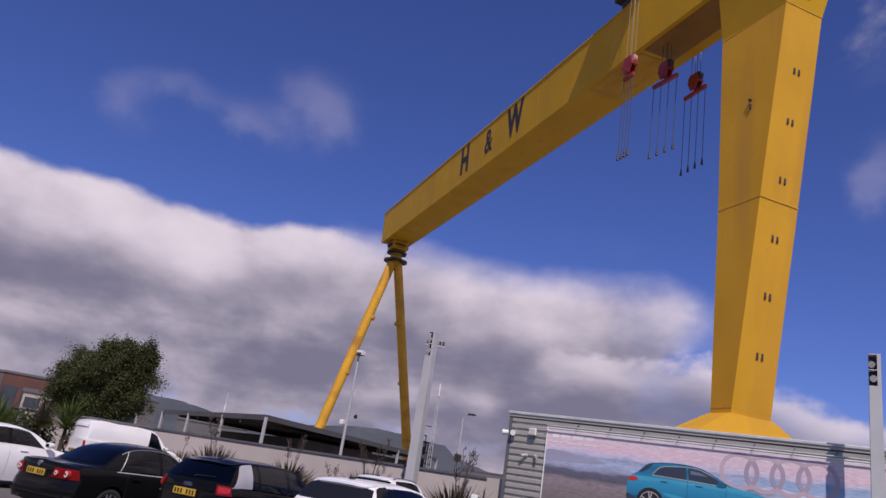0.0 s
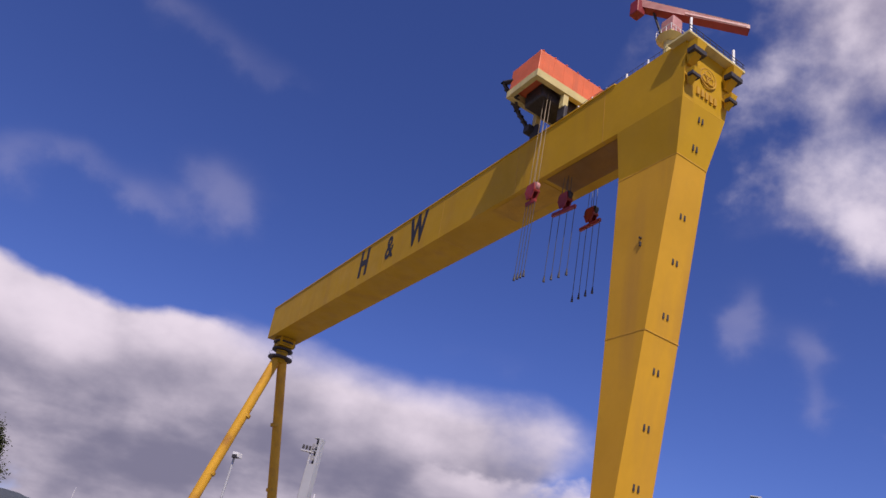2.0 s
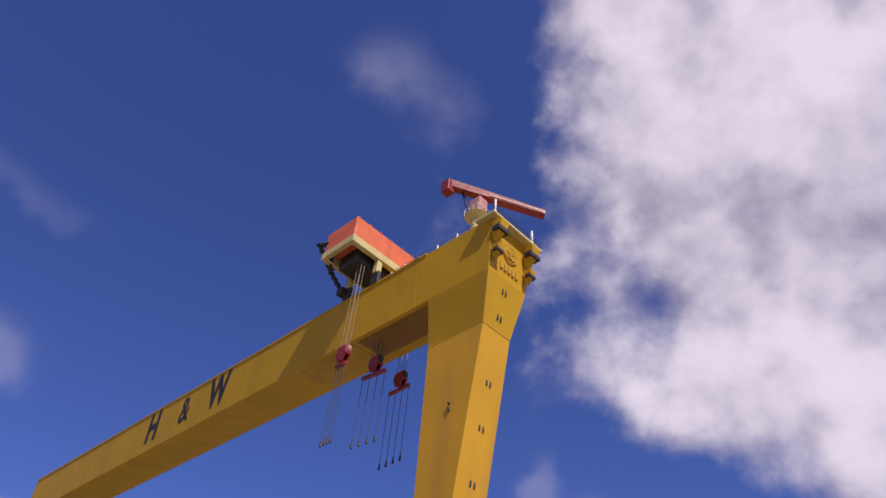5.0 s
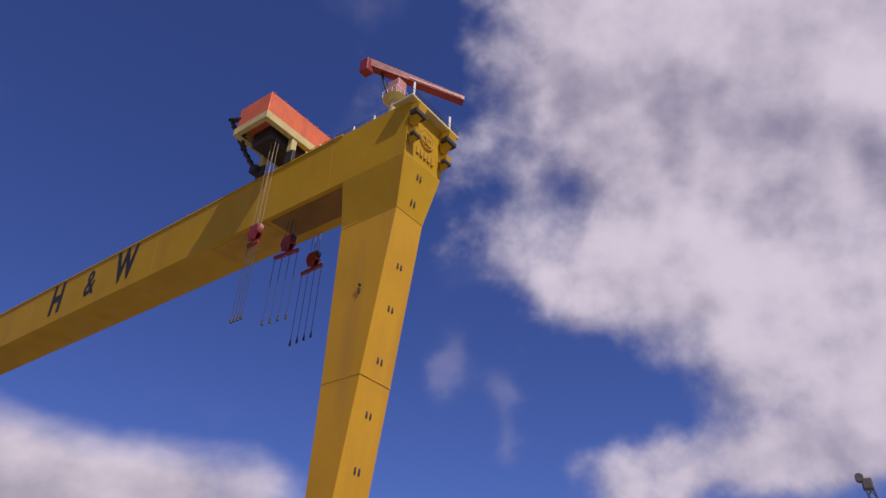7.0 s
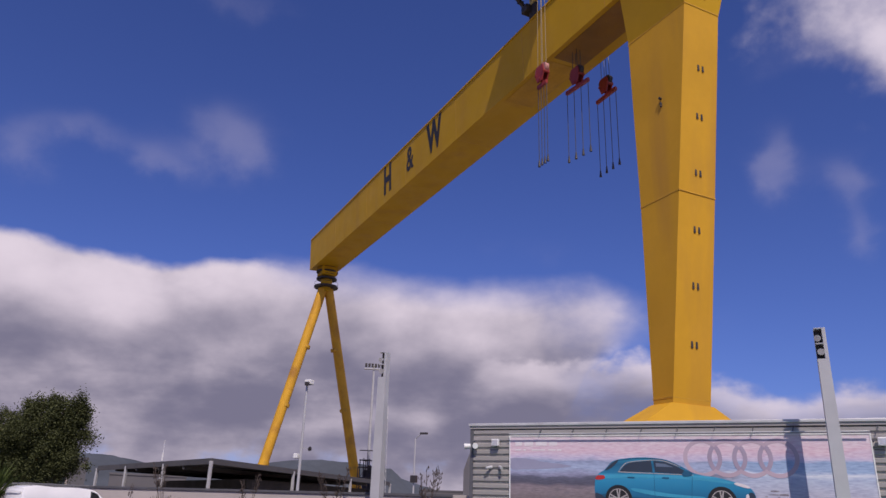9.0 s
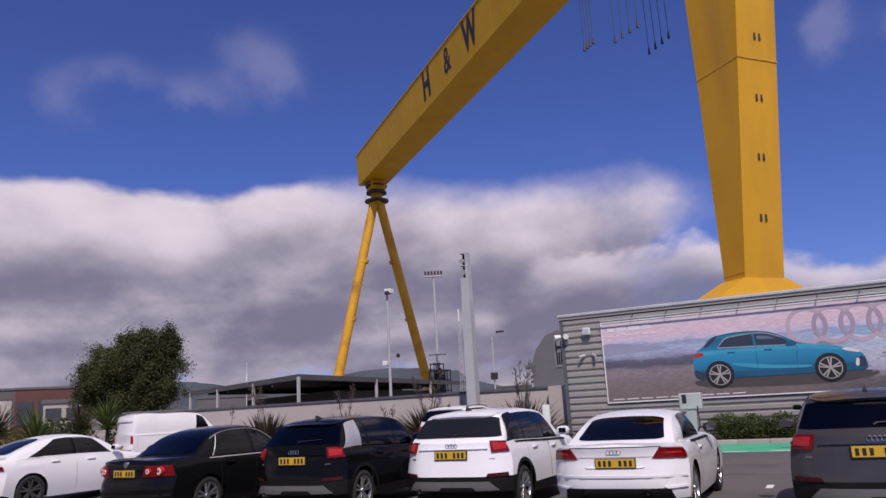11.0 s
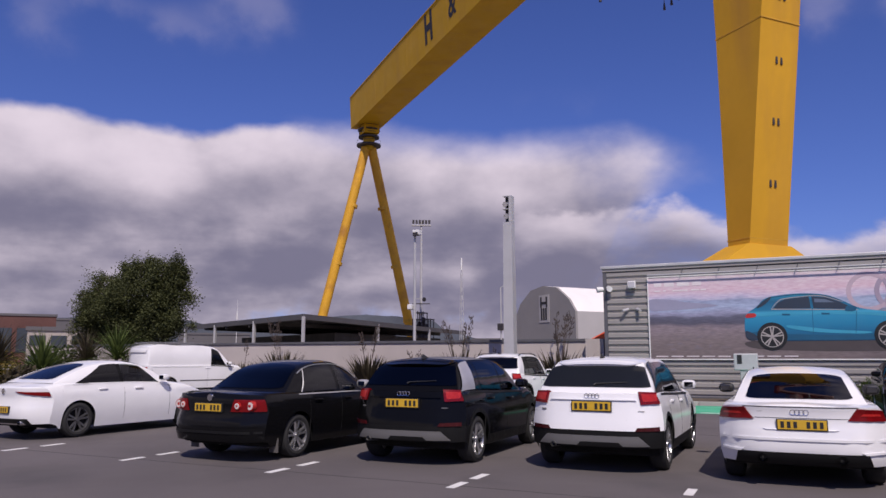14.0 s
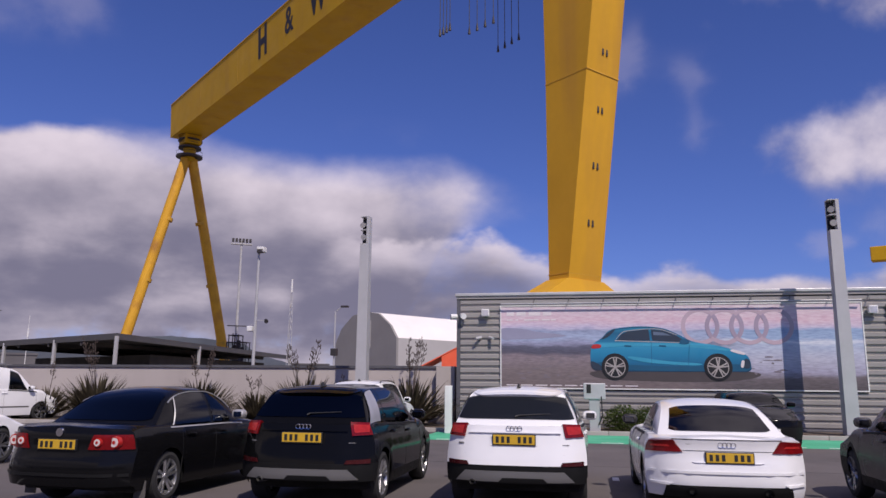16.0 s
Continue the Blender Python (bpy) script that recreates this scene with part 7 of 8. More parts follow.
for x, y, h, size, mat, lab in ((-24.0, 17.5, 0.7, 1.7, "leaf_mid", "spiky green cordyline in the bed"), (-23.2, 20.5, 1.3, 1.6, "leaf_mid", "spiky green cordyline in the bed"), (-28.5, 18.5, 1.1, 1.8, "leaf_flax", "olive spiky cordyline in the bed"),
                                (-26.2, 15.0, 0.3, 1.6, "leaf_mid", "spiky green cordyline in the bed"), (-31.8, 16.0, 0.5, 1.6, "leaf_mid", "spiky green cordyline in the bed"), (-25.8, 21.0, 1.2, 1.5, "leaf_flax", "olive spiky cordyline in the bed"),
                                (-35.0, 19.0, 0.8, 1.7, "leaf_dark", "dark spiky cordyline in the bed"), (-29.6, 15.2, 0.2, 1.3, "leaf_rust", "rusty spiky cordyline in the bed")):
    cordyline(x, y, h, size, M[mat], lab)
for k, (x, y, rx, h, mat) in enumerate(((-25.4, 14.0, 1.0, 1.0, "leaf_rust"), (-28.2, 13.8, 1.1, 1.1, "leaf_rust"), (-27.0, 13.4, 0.7, 0.6, "leaf_lime"), (-23.3, 14.2, 0.9, 0.9, "leaf_mid"), (-33.0, 14.0, 1.2, 1.1, "leaf_mid"),
                              (-30.5, 14.2, 0.9, 1.2, "leaf_dark"), (-35, 15.5, 1.4, 1.2, "leaf_rust"), (-28.0, 21.5, 2.0, 1.9, "leaf_dark"), (-25.0, 23.4, 1.5, 1.6, "leaf_dark"), (-31.5, 20.0, 2.0, 1.8, "leaf_rust"), (-36.5, 21.0, 2.2, 1.9, "leaf_dark"), (-23.0, 16.0, 0.9, 1.0, "leaf_flax"))):
    words = {"leaf_rust": "rusty broad-leaved shrub in the bed", "leaf_lime": "low lime green shrub in the bed", "leaf_mid": "green leafy shrub in the bed", "leaf_dark": "dark green shrub in the bed", "leaf_flax": "olive leafy shrub in the bed"}
    shrub("broadleaf_shrub", words[mat], x, y, 0.14, rx, rx * 0.8, h, int(700 * rx * rx + 500), M[mat], rng, 0.16)


# round-headed tree
def tree(x, y, trunk_h, blobs, n, leaf, mat, label):
    t = thing("tree", label, "tree", pose(x, y, 0) @ Matrix.Diagonal((1.13, 1.0, 1.0, 1)))
    bm = B()
    tube(bm, (0, 0, 0), (0.1, 0, trunk_h), 0.24, 0.17, 10)
    for (cx, cy, cz, r) in blobs:
        a = Vector((0.1, 0, trunk_h))
        b = a.lerp(Vector((cx, cy, cz)), 0.5) + Vector((0, 0, 0.25))
        tube(bm, a, b, 0.13, 0.07, 7)
        tube(bm, b, (cx, cy, cz), 0.07, 0.02, 7)
        for q in range(5):
            e = Vector((cx, cy, cz)) + Vector((rng.uniform(-1, 1), rng.uniform(-1, 1), rng.uniform(-0.5, 1))) * r * 0.85
            tube(bm, b.lerp(Vector((cx, cy, cz)), rng.uniform(0.2, 0.9)), e, 0.03, 0.008, 5)
    part("trunk", bm, M["bark"], t, "brown trunk and limbs")
    verts, faces = [], []
    total = sum(b[3] ** 2 for b in blobs)
    for (cx, cy, cz, r) in blobs:
        clumps = []
        for c in range(max(8, int(26 * r * r))):
            d = Vector((rng.gauss(0, 1), rng.gauss(0, 1), rng.gauss(0, 1))).normalized()
            clumps.append((Vector((cx, cy, cz)) + d * r * rng.uniform(0.40, 1.10), rng.uniform(0.22, 0.50) * (0.7 + 0.3 * r)))
        per = int(n * r * r / total / len(clumps))
        for c, cr in clumps:
            for k in range(per):
                p = c + Vector((rng.gauss(0, 0.5), rng.gauss(0, 0.5), rng.gauss(0, 0.62))) * cr
                a, e = rng.uniform(0, math.tau), rng.uniform(-0.9, 0.7)
                d = Vector((math.cos(a) * math.cos(e), math.sin(a) * math.cos(e), math.sin(e)))
                s = d.cross(Vector((rng.uniform(-1, 1), rng.uniform(-1, 1), 1))).normalized() * leaf * 0.42
                q = leaf * rng.uniform(0.7, 1.3)
                i = len(verts)
                verts += [p, p + d * q * 0.5 + s, p + d * q, p + d * q * 0.5 - s]
                faces.append((i, i + 1, i + 2, i + 3))
    me = bpy.data.meshes.new("crown")
    me.from_pydata(verts, [], faces)
    me.materials.append(mat)
    cr = new("crown", me)
    cr.parent = t
    tagged(cr, "dense dark green crown with an uneven outline")


tree(-29.25, 26.6, 2.0, [(-1.9, 0, 3.8, 1.6), (0.2, -0.3, 4.8, 1.75), (1.9, 0.2, 4.6, 1.45), (0.0, 0.5, 3.3, 1.6), (1.6, -0.2, 3.2, 1.35), (-1.2, 0.2, 2.8, 1.35), (2.2, 0.1, 6.0, 0.75), (0.5, 0, 6.1, 0.95), (-0.9, 0, 5.6, 0.95), (1.9, 0, 5.4, 0.9), (-2.9, 0, 2.9, 1.0), (-2.6, 0.2, 4.2, 0.9), (2.9, 0, 3.4, 0.9), (2.7, 0.1, 5.0, 0.95), (2.95, 0, 6.4, 0.55), (2.8, 0, 5.8, 0.6), (-1.9, 0, 5.5, 1.05), (-2.7, 0, 4.9, 0.85), (1.2, 0, 6.5, 0.5), (-0.3, 0, 6.5, 0.5)],
     130000, 0.095, M["leaf_tree"], "bushy dark green tree behind the boundary wall")

# ---------------------------------------------------------------- beyond the wall
# open-sided canopy roof
C0, E1, E2 = Vector((-25.5, 37.5, 0)), Vector((-17.5, 7.0, 0)), Vector((-1.0, 29.0, 0))
can = thing("parking_canopy", "flat grey steel canopy roof on posts", "canopy")
M["canopy"] = material("dark_canopy_sheet", (0.075, 0.074, 0.08), 0.6, vary=0.12, scale=0.6)
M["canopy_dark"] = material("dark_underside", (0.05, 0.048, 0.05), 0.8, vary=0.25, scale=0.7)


def quad_slab(bm, a, b, c, d, z0, z1):
    return loft(bm, [[(*p.xy, z) for p, z in ((a, z0[0]), (b, z0[1]), (c, z0[2]), (d, z0[3]))], [(*p.xy, z) for p, z in ((a, z1[0]), (b, z1[1]), (c, z1[2]), (d, z1[3]))]])


za, zb, zc, zd = 4.25, 4.05, 4.4, 4.0
part("roof_deck", quad_slab(B(), C0, C0 + E1, C0 + E1 + E2, C0 + E2, (za, zb, zc, zd), (za + 0.18, zb + 0.18, zc + 0.18, zd + 0.18)), M["canopy"], can)
for f in (0.0, 0.36, 0.7, 1.0):
    for base, d, z1 in ((C0, E1, za + (zb - za) * f), (C0, E2, za + (zd - za) * f)):
        p = base + d * f
        if f == 0.0 and d is E2:
            continue
        part("post", box(B(), (p.x - 0.09, p.y - 0.09, 0), (p.x + 0.09, p.y + 0.09, z1), 0.01), M["pole"], can)
for d, z1 in ((E1, zb), (E2, zd)):
    part("edge_beam", beam_between(B(), (*C0.xy, za - 0.10), (*(C0 + d).xy, z1 - 0.10), 0.14, 0.2), M["canopy"], can)
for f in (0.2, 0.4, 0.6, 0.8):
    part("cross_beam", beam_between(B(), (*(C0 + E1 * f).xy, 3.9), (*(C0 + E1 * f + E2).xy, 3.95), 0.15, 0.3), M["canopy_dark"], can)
inner = C0 + E1 * 0.12 + E2 * 0.22
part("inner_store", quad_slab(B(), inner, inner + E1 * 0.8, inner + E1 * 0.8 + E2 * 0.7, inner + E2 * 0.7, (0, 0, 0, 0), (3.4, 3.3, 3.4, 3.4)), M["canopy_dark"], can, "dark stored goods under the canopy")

# membrane hangar
P1, P2 = Vector((-38.7, 115.3, 0)), Vector((-25.6, 105.8, 0))
ax = (P2 - P1).normalized()
dp = Vector((-ax.y, ax.x, 0))
wid = (P2 - P1).length
hang = thing("membrane_hangar", "arched hangar with a grey end wall and white roof", "hangar", Matrix.Translation((-2.09, 1.56, -0.81)) @ Matrix.Scale(1.55, 4))
outline = [(0, 0), (0, 8.0), (1.6, 10.4), (4.6, 12.4), (8.0, 12.9), (wid - 4.6, 12.4), (wid - 1.6, 10.4), (wid, 8.4), (wid, 0)]


def hp(a, z, d):
    p = P1 + ax * a + dp * d
    return (p.x, p.y, z)


part("end_wall", loft(B(), [[hp(a, z, 0) for a, z in outline], [hp(a, z, 0.4) for a, z in outline]]), M["hangar_end"], hang, "slate grey end wall")
bm = B()
loft(bm, [[hp(a, z, 0.41) for a, z in outline[4:8]] + [hp(a * 0.999, z - 0.3, 0.41) for a, z in reversed(outline[4:8])], [hp(a, z, 60) for a, z in outline[4:8]] + [hp(a * 0.999, z - 0.3, 60) for a, z in reversed(outline[4:8])]])
part("roof_cover", bm, M["hangar_top"], hang, "white membrane roof")
part("side_wall", loft(B(), [[hp(wid - 0.3, 0, 0.41), hp(wid, 0, 0.41), hp(wid, 8.4, 0.41), hp(wid - 0.3, 8.4, 0.41)], [hp(wid - 0.3, 0, 60), hp(wid, 0, 60), hp(wid, 8.4, 60), hp(wid - 0.3, 8.4, 60)]]), M["hangar_side"], hang)
part("roof_cover", loft(B(), [[hp(a, z, 0.41) for a, z in outline[1:5]] + [hp(a + 0.1, z - 0.3, 0.41) for a, z in reversed(outline[1:5])], [hp(a, z, 60) for a, z in outline[1:5]] + [hp(a + 0.1, z - 0.3, 60) for a, z in reversed(outline[1:5])]]), M["hangar_top"], hang)
sg_ob = part("sign_board", loft(B(), [[hp(a, z, -0.08) for a, z in ((7.0, 7.0), (9.7, 7.0), (9.7, 11.4), (7.0, 11.4))], [hp(a, z, -0.01) for a, z in ((7.0, 7.0), (9.7, 7.0), (9.7, 11.4), (7.0, 11.4))]]), M["hangar_side"], hang, "pale emblem board")
for a0, z0, a1, z1 in ((7.4, 9.4, 7.75, 11.1), (8.9, 9.4, 9.25, 11.1), (7.75, 9.9, 8.9, 10.3), (7.55, 7.4, 7.9, 9.3), (8.75, 7.4, 9.1, 9.3), (8.15, 7.4, 8.5, 9.3)):
    part("emblem_bar", loft(B(), [[hp(a, z, -0.14) for a, z in ((a0, z0), (a1, z0), (a1, z1), (a0, z1))], [hp(a, z, -0.085) for a, z in ((a0, z0), (a1, z0), (a1, z1), (a0, z1))]]), M["letter"], sg_ob)

# red canvas shelter beyond the wall
tent = thing("canvas_shelter", "red-orange canvas shelter beyond the wall", "tent", Matrix.Translation((-11.9, 60.5, 0)) @ Matrix.Rotation(radians(8), 4, "Z"))
part("canvas", loft(B(), [[(0, 0, 3.0), (4.0, 0, 5.1), (4.0, 0, 5.0), (0, 0, 2.9)], [(0, 8, 3.0), (4.0, 8, 5.1), (4.0, 8, 5.0), (0, 8, 2.9)]]), M["tent"], tent)
part("canvas", loft(B(), [[(4.0, 0, 5.1), (8.0, 0, 3.0), (8.0, 0, 2.9), (4.0, 0, 5.0)], [(4.0, 8, 5.1), (8.0, 8, 3.0), (8.0, 8, 2.9), (4.0, 8, 5.0)]]), M["tent"], tent)
part("side_curtain", loft(B(), [[(2.0, 0.02, 0.0), (6.0, 0.02, 0.0), (6.0, 0.02, 3.95), (4.0, 0.02, 4.95), (2.0, 0.02, 3.9)], [(2.0, 0.1, 0.0), (6.0, 0.1, 0.0), (6.0, 0.1, 3.95), (4.0, 0.1, 4.95), (2.0, 0.1, 3.9)]]), M["tent"], tent)
for x in (0.1, 7.9):
    part("pole", tube(B(), (x, 0.1, 0), (x, 0.1, 2.95), 0.06, seg=8), M["pole"], tent)


lamp_mast = thing("lamp_post", "slender pale post with a white box lamp and a camera box", "lamp post", pose(-10.85, 25.75, 0))
part("mast", tube(B(), (0, 0, 0), (0, 0, 7.1), 0.075, 0.05, 12), M["pole"], lamp_mast)
head = part("lamp_head", box(B(), (-0.02, -0.22, 6.95), (0.28, 0.16, 7.17), 0.025), M["white_metal"], lamp_mast, "white box lamp head")
part("lens", box(B(), (0.0, -0.232, 6.90), (0.26, -0.10, 7.06), 0.01), M["dark_steel"], head)
part("arm", beam_between(B(), (0, 0, 4.10), (0.48, -0.05, 4.06), 0.035, 0.035), M["pole"], lamp_mast)
part("spotlight", tube(B(), (0.44, 0.05, 4.10), (0.58, -0.20, 4.02), 0.06, 0.09, 12), M["dark_steel"], lamp_mast, "small dark spotlight", smooth=True)
part("camera_box", box(B(), (-0.30, -0.16, 3.62), (-0.08, 0.10, 3.84), 0.03), M["white_metal"], lamp_mast, "white camera box")
street = thing("street_lamp", "grey street lamp with a bent arm beyond the wall", "street lamp", pose(-15.0, 47.2, 0))
part("mast", tube(B(), (0, 0, 0), (0, 0, 6.6), 0.07, 0.05, 10), M["pole"], street)
part("arm", beam_between(B(), (0, 0, 6.55), (0.55, -0.1, 6.95), 0.05, 0.05), M["pole"], street)
part("lamp_head", box(B(), (0.45, -0.25, 6.86), (1.0, 0.05, 6.99), 0.03), M["dark_steel"], street)
part("junction_box", box(B(), (-0.22, -0.2, 3.45), (0.22, 0.2, 3.95), 0.03), M["dark_steel"], street, "dark box on the mast")
ant = thing("radio_mast", "thin lattice radio mast with a white top", "mast", pose(-23.2, 58.5, 0) @ Matrix.Scale(1.055, 4))
for a in range(3):
    part("mast_leg", tube(B(), (0.28 * math.cos(a * 2.094), 0.28 * math.sin(a * 2.094), 0), (0.10 * math.cos(a * 2.094), 0.10 * math.sin(a * 2.094), 9.2), 0.022, seg=6), M["pole"], ant)
part("aerial", tube(B(), (0, 0, 9.0), (0, 0, 10.1), 0.07, 0.06, 10), M["white_metal"], ant, "white aerial")
for k in range(14):
    z = 0.5 + k * 0.65
    r = 0.28 - 0.18 * z / 9.2
    bm = B()
    for a in range(3):
        b = a + 1
        tube(bm, (r * math.cos(a * 2.094), r * math.sin(a * 2.094), z), (r * math.cos(b * 2.094), r * math.sin(b * 2.094), z + 0.5), 0.012, seg=5)
    part("lattice", bm, M["pole"], ant)
fm = thing("floodlight_mast", "tall floodlight mast with a bank of lamps", "mast", pose(-94.4, 188.5, 0, 0, 0, 28))
part("mast", tube(B(), (0, 0, 0), (0, 0, 41.5), 0.5, 0.28, 12), M["pole"], fm)
part("platform", box(B(), (-2.9, -0.6, 40.4), (2.9, 0.6, 40.7)), M["pole"], fm)
part("platform", box(B(), (-2.6, -0.5, 17.0), (2.6, 0.5, 17.2)), M["dark_steel"], fm)
for k in range(6):
    part("floodlight", box(B(), (-2.7 + k * 0.95, -0.8, 41.0), (-2.05 + k * 0.95, -0.1, 42.1), 0.08), M["dark_steel"], fm)
bm = B()
for dx, top in ((-4.7, 11.6), (-4.2, 13.6), (-3.1, 13.9), (-1.9, 13.4), (-0.9, 11.9), (0.1, 11.7)):
    for dy in (-1.6, 1.6):
        tube(bm, (dx, dy, 0), (dx, dy, top), 0.13, seg=6)
for z, x0, x1 in ((3.0, -4.8, 0.3), (6.1, -4.8, 0.3), (8.9, -4.8, 0.3), (11.5, -4.8, 0.3), (13.3, -4.4, -1.7)):
    box(bm, (x0, -1.8, z), (x1, 1.8, z + 0.22))
for z in (0.0, 3.1, 6.2, 9.0):
    tube(bm, (-4.2, -1.7, z), (-1.9, -1.7, z + 2.7), 0.09, seg=6)
    tube(bm, (0.1, -1.7, z), (-1.9, -1.7, z + 2.7), 0.09, seg=6)
for dx, r, top in ((-3.6, 0.5, 11.0), (-2.4, 0.45, 12.2), (-1.3, 0.42, 10.4)):
    tube(bm, (dx, 0.4, 0), (dx, 0.4, top), r, seg=12)
solo("steel_scaffold", bm, M["dark_steel"], "dark steel scaffold tower with upright tanks", "scaffold", at=pose(-84, 174, 0))
bm = B()
tube(bm, (0, 0, 0), (0, 0, 8.6), 0.05, 0.02, 6)
tube(bm, (0, 0, 6.2), (0, 0, 7.2), 0.09, 0.07, 8)
solo("weather_mast", bm, M["white_metal"], "thin white mast above the canopy", "mast", at=pose(-58, 68, 0))


# tower crane and lattice jib far to the right
def along(az, d, z=0.0):
    return Vector((8.76 - d * math.sin(radians(az)), -4.18 + d * math.cos(radians(az)), z))


tc = thing("tower_crane", "yellow tower crane with a box counterweight", "crane", Matrix.Translation(along(-22.9, 310)) @ Matrix.Rotation(radians(-24), 4, "Z"))
bm = B()
for sx in (-2, 2):
    for sy in (-2, 2):
        tube(bm, (sx * 1.2, sy * 1.2, 0), (sx, sy, 44), 0.35, 0.3, 6)
for k in range(9):
    for sy in (-2, 2):
        beam_between(bm, (-2.2, sy, k * 4.8), (2.2, sy, k * 4.8 + 4.8), 0.25, 0.25)
        beam_between(bm, (-2.2, sy, k * 4.8 + 4.8), (2.2, sy, k * 4.8 + 4.8), 0.3, 0.3)
part("tower", bm, M["cream"], tc, "lattice tower")
part("machine_house", box(B(), (-3, -3, 44), (3.4, 3, 49), 0.3), M["crane"], tc, "yellow machine house")
part("slew_ring", box(B(), (-2.6, -2.6, 41.5), (2.8, 2.6, 43.9), 0.3), M["crane"], tc)
bm = B()
beam_between(bm, (-2, 0, 49), (1.5, 0, 56), 0.5, 0.5)
beam_between(bm, (3, 0, 49), (1.5, 0, 56), 0.5, 0.5)
beam_between(bm, (-20, 0, 49.0), (1.5, 0, 56), 0.18, 0.18)
beam_between(bm, (36, 0, 48.6), (1.5, 0, 56), 0.18, 0.18)
part("apex_frame", bm, M["cream"], tc)
bm = B()
for z, y in ((48.2, -1), (48.2, 1), (49.6, 0)):
    beam_between(bm, (-22, y, z), (50, y, z - 1.2), 0.28, 0.28)
for k in range(29):
    u = -21 + k * 2.4
    beam_between(bm, (u, -1, 48.0), (u + 1.2, 0, 49.2), 0.15, 0.15)
    beam_between(bm, (u + 1.2, 0, 49.2), (u + 2.4, 1, 48.0), 0.15, 0.15)
part("jib", bm, M["cream"], tc, "long lattice jib")
part("counterweight", box(B(), (-24.5, -2.4, 47.6), (-17.0, 2.4, 53.0), 0.3), M["crane"], tc, "yellow counterweight box")
M["weathered"] = material("weathered_steel", (0.12, 0.105, 0.10), 0.7, vary=0.2, scale=0.3)
lj = thing("lattice_crane", "dark lattice crane jib beyond the showroom", "crane", Matrix.Translation(along(-33.6, 190)) @ Matrix.Rotation(radians(-33), 4, "Z"))
bm = B()
for sx in (-1, 1):
    for sy in (-1, 1):
        beam_between(bm, (6 + sx * 2.2, sy * 2.2, 0), (0 + sx * 0.7, sy * 0.7, 52), 0.25, 0.25)
for k in range(22):
    a, b = k / 22, (k + 1) / 22
    for sy in (-1, 1):
        wa, wb = 2.2 - 1.5 * a, 2.2 - 1.5 * b
        beam_between(bm, (6 - 6 * a - wa, sy * wa, 52 * a), (6 - 6 * b + wb, sy * wb, 52 * b), 0.14, 0.14)
        beam_between(bm, (6 - 6 * a + wa, sy * wa, 52 * a), (6 - 6 * b - wb, sy * wb, 52 * b), 0.14, 0.14)
part("jib", bm, M["weathered"], lj)
bm = B()
box(bm, (-1.2, -0.9, 51.0), (1.0, 0.9, 53.6), 0.3)
tube(bm, (-1.4, -1.0, 53.8), (-1.4, 1.0, 53.8), 0.9, 0.9, 14)
part("jib_head", bm, M["weathered"], lj, "dark sheave head")

# far town and hills
FM = {
    "office": material("office_cladding", (0.17, 0.165, 0.17), 0.5, vary=0.1, scale=0.1),
    "office_glass": material("office_window_glass", (0.05, 0.06, 0.075), 0.12, vary=0.2, scale=0.3),
    "metal": material("mottled_metal_facade", (0.46, 0.42, 0.41), 0.6, 0.0, vary=0.4, scale=0.35, fine=1.2),
    "brick": material("red_brick_far", (0.12, 0.052, 0.045), 0.85, vary=0.2, scale=0.2, fine=2),
    "grey": material("grey_far_wall", (0.11, 0.105, 0.115), 0.7, vary=0.15, scale=0.1),
    "pale": material("pale_far_wall", (0.42, 0.37, 0.34), 0.8, vary=0.15, scale=0.1),
}


def block(name, label, az0, az1, d, h, mat, floors=0, cols=0, deep=18):
    a, b = along(az0, d), along(az1, d)
    dirv = (b - a)
    ln = dirv.length
    m = Matrix.Translation(a) @ Matrix.Rotation(math.atan2(dirv.y, dirv.x), 4, "Z")
    t = thing(name, label, "building", m)
    part("wall", box(B(), (0, 0, 0), (ln, deep, h)), FM[mat], t)
    part("roof", box(B(), (-0.2, -0.2, h), (ln + 0.2, deep, h + 0.5)), FM["grey"], t)
    for f in range(floors):
        for c in range(cols):
            w = ln / cols
            z = h * (f + 0.25) / floors
            wd = part("window", box(B(), (c * w + w * 0.12, -0.12, z), (c * w + w * 0.88, 0.06, z + h / floors * 0.5)), FM["office_glass"], t)
    return t


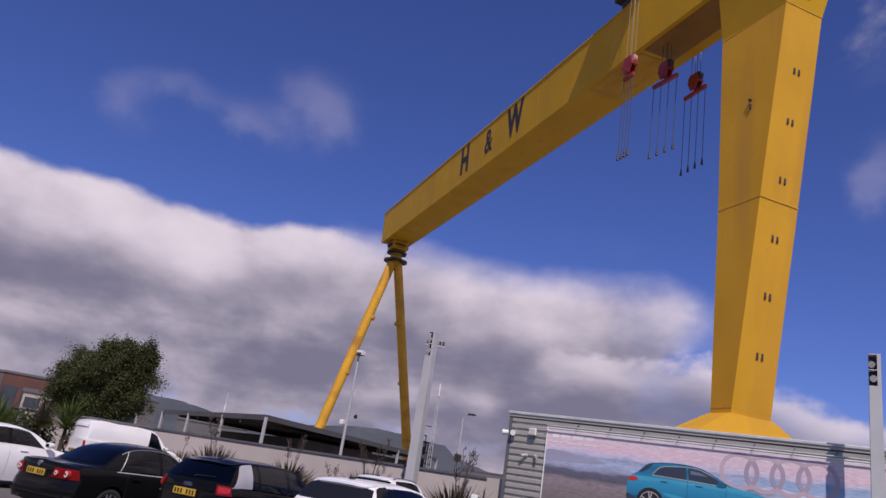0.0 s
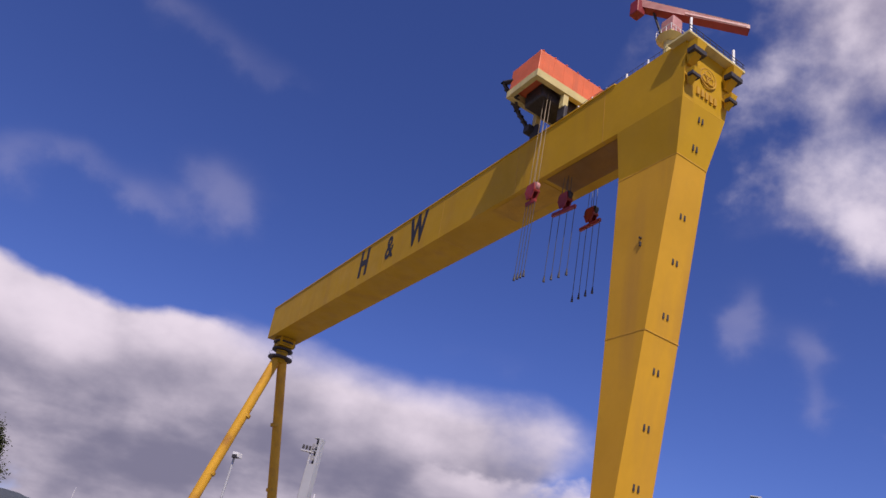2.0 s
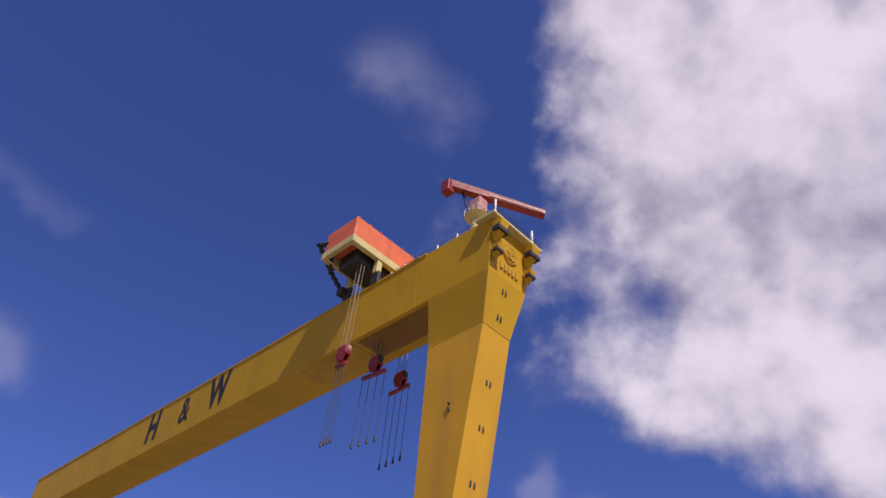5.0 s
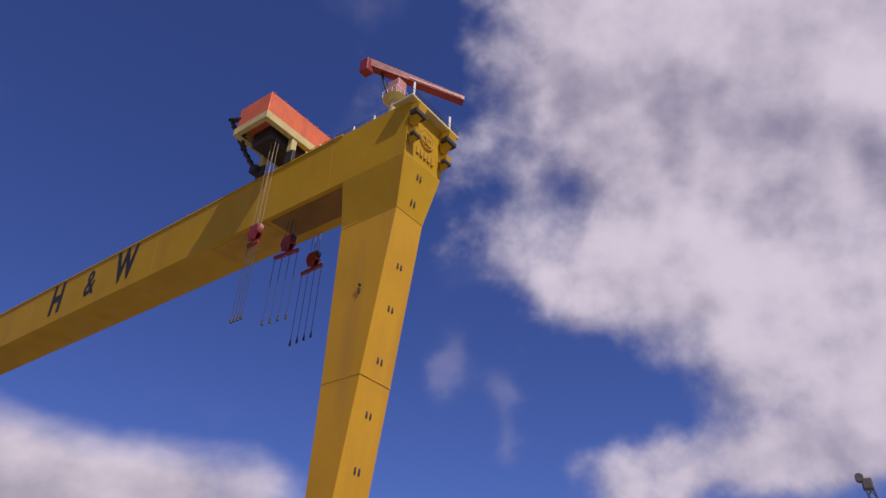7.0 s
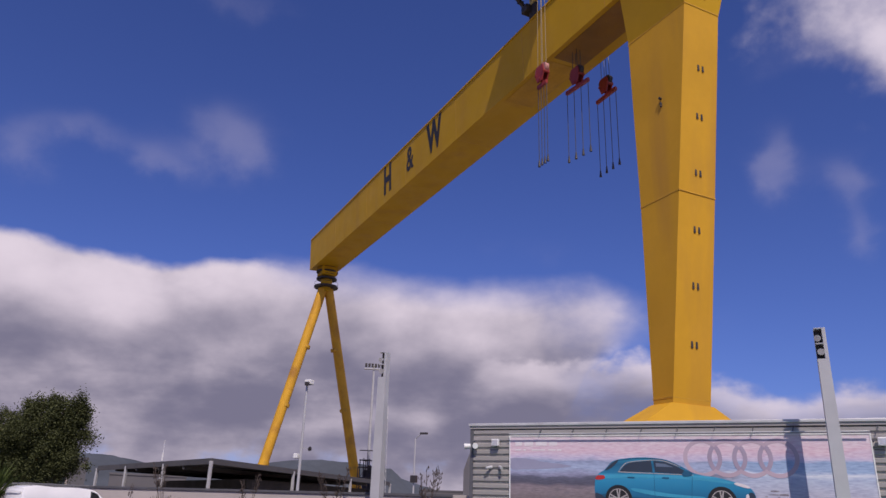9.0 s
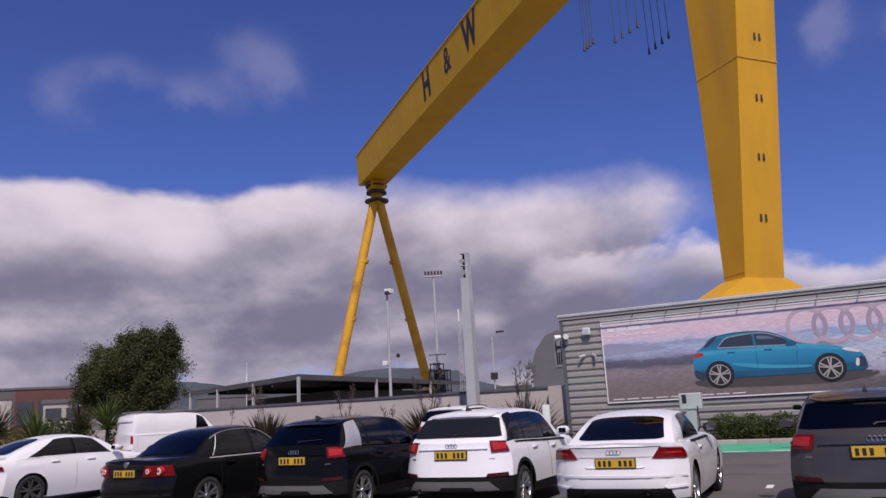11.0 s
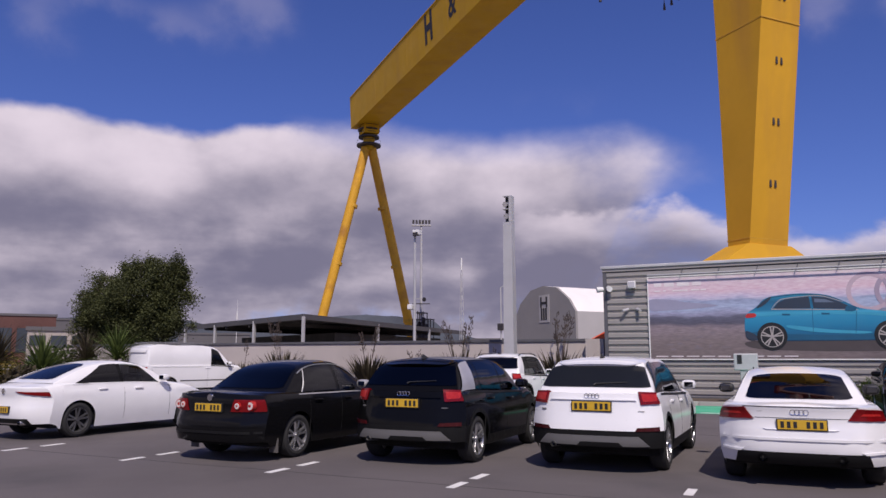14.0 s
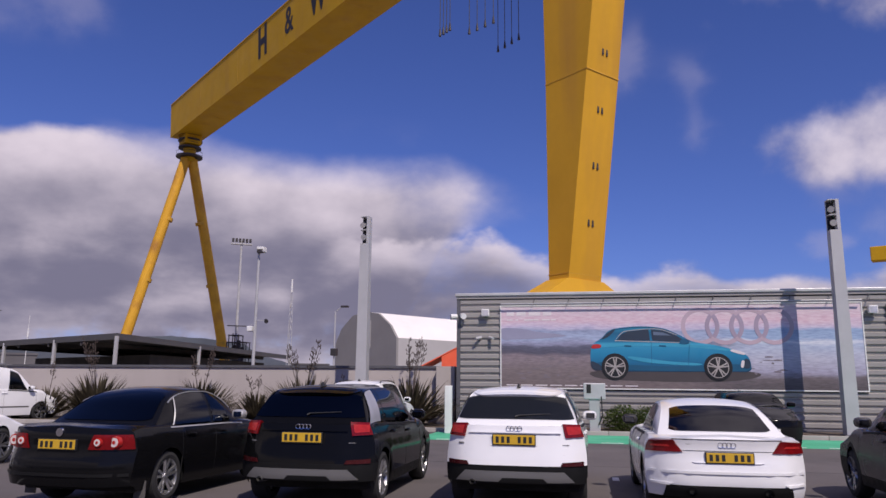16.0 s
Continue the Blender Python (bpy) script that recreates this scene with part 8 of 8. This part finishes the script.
office = block("office_block", "grey office block with dark window bands", 70.1, 62.25, 230, 16.5, "office", 7, 4)
for f in range(8):
    part("balcony_slab", box(B(), (-0.5, -1.2, 16.5 * f / 7 - 0.35), (31.9, 0.1, 16.5 * f / 7 + 0.05)), FM["pale"], office, "pale floor slab edge")
block("grey_hall", "dark grey industrial hall behind", 59.0, 56.8, 200, 11.0, "grey", 0, 0)
block("metal_building", "low building with a mottled pale facade", 60.7, 57.7, 150, 7.1, "metal", 0, 0)
block("brick_building", "red brick industrial building", 57.5, 53.9, 190, 10.6, "brick", 1, 3)
block("grey_building", "dark grey industrial building", 54.6, 47.5, 230, 11.6, "grey", 0, 0)
block("pale_building", "pale low building with windows", 55.9, 48.5, 110, 4.9, "pale", 2, 6)
block("brick_terrace", "small red brick houses", 64.0, 60.5, 260, 5.2, "brick", 2, 8)
for az0, az1, d, h, mt in ((46, 41, 210, 7.5, "grey"), (40, 37, 240, 7.0, "pale"), (36, 33, 260, 9.0, "grey"), (24, 21, 280, 8.0, "grey")):
    block("dock_shed", "low grey dock shed", az0, az1, d, h, mt)


def hill(name, label, pts, d, mat):
    bm = B()
    rows = []
    az0, az1 = pts[0][0], pts[-1][0]
    n = 170
    for i in range(n + 1):
        az = az0 + (az1 - az0) * i / n
        el = curve(pts, az) if az1 > az0 else curve([(-p, q) for p, q in pts], -az)
        el += 0.10 * noise.noise(Vector((az * 0.6, d * 0.01, 0))) + 0.05 * noise.noise(Vector((az * 2.1, 7, 0)))
        h = max(2.0, d * math.tan(radians(max(0.05, el))))
        rows.append([bm.verts.new(along(az, d - 350, -1)), bm.verts.new(along(az, d - 180, h * 0.45)), bm.verts.new(along(az, d, h)), bm.verts.new(along(az, d + 500, -1))])
    for a, b in zip(rows, rows[1:]):
        for i in range(3):
            bm.faces.new((a[i], b[i], b[i + 1], a[i + 1]))
    part_ob = solo(name, bm, mat, label, "hill", kind="structure", smooth=True)


HM = material("hazy_blue_green_hill", (0.062, 0.072, 0.088), 0.95, vary=0.3, scale=0.006, fine=0.05)
hill("backdrop_hill", "hazy blue-green hill range behind the town", [(82, 1.8), (70, 2.2), (62, 2.2), (56, 2.5), (50, 3.0), (46, 2.9), (43, 2.4), (39, 2.5), (35, 3.0), (32, 3.3), (29.4, 3.15), (27, 2.9), (26.2, 2.75), (25.8, 2.3), (25, 2.0), (24, 1.75), (22.5, 1.3), (20, 0.7), (14, 0.3)], 2600, HM)
# plain wall that closes the car park behind the viewpoint
bm = B()
box(bm, (-50, -30.4, 0), (46, -30.1, 4.5))
solo("wall_south", bm, M["coping"], "plain dark wall closing the car park", "wall", kind="structure")
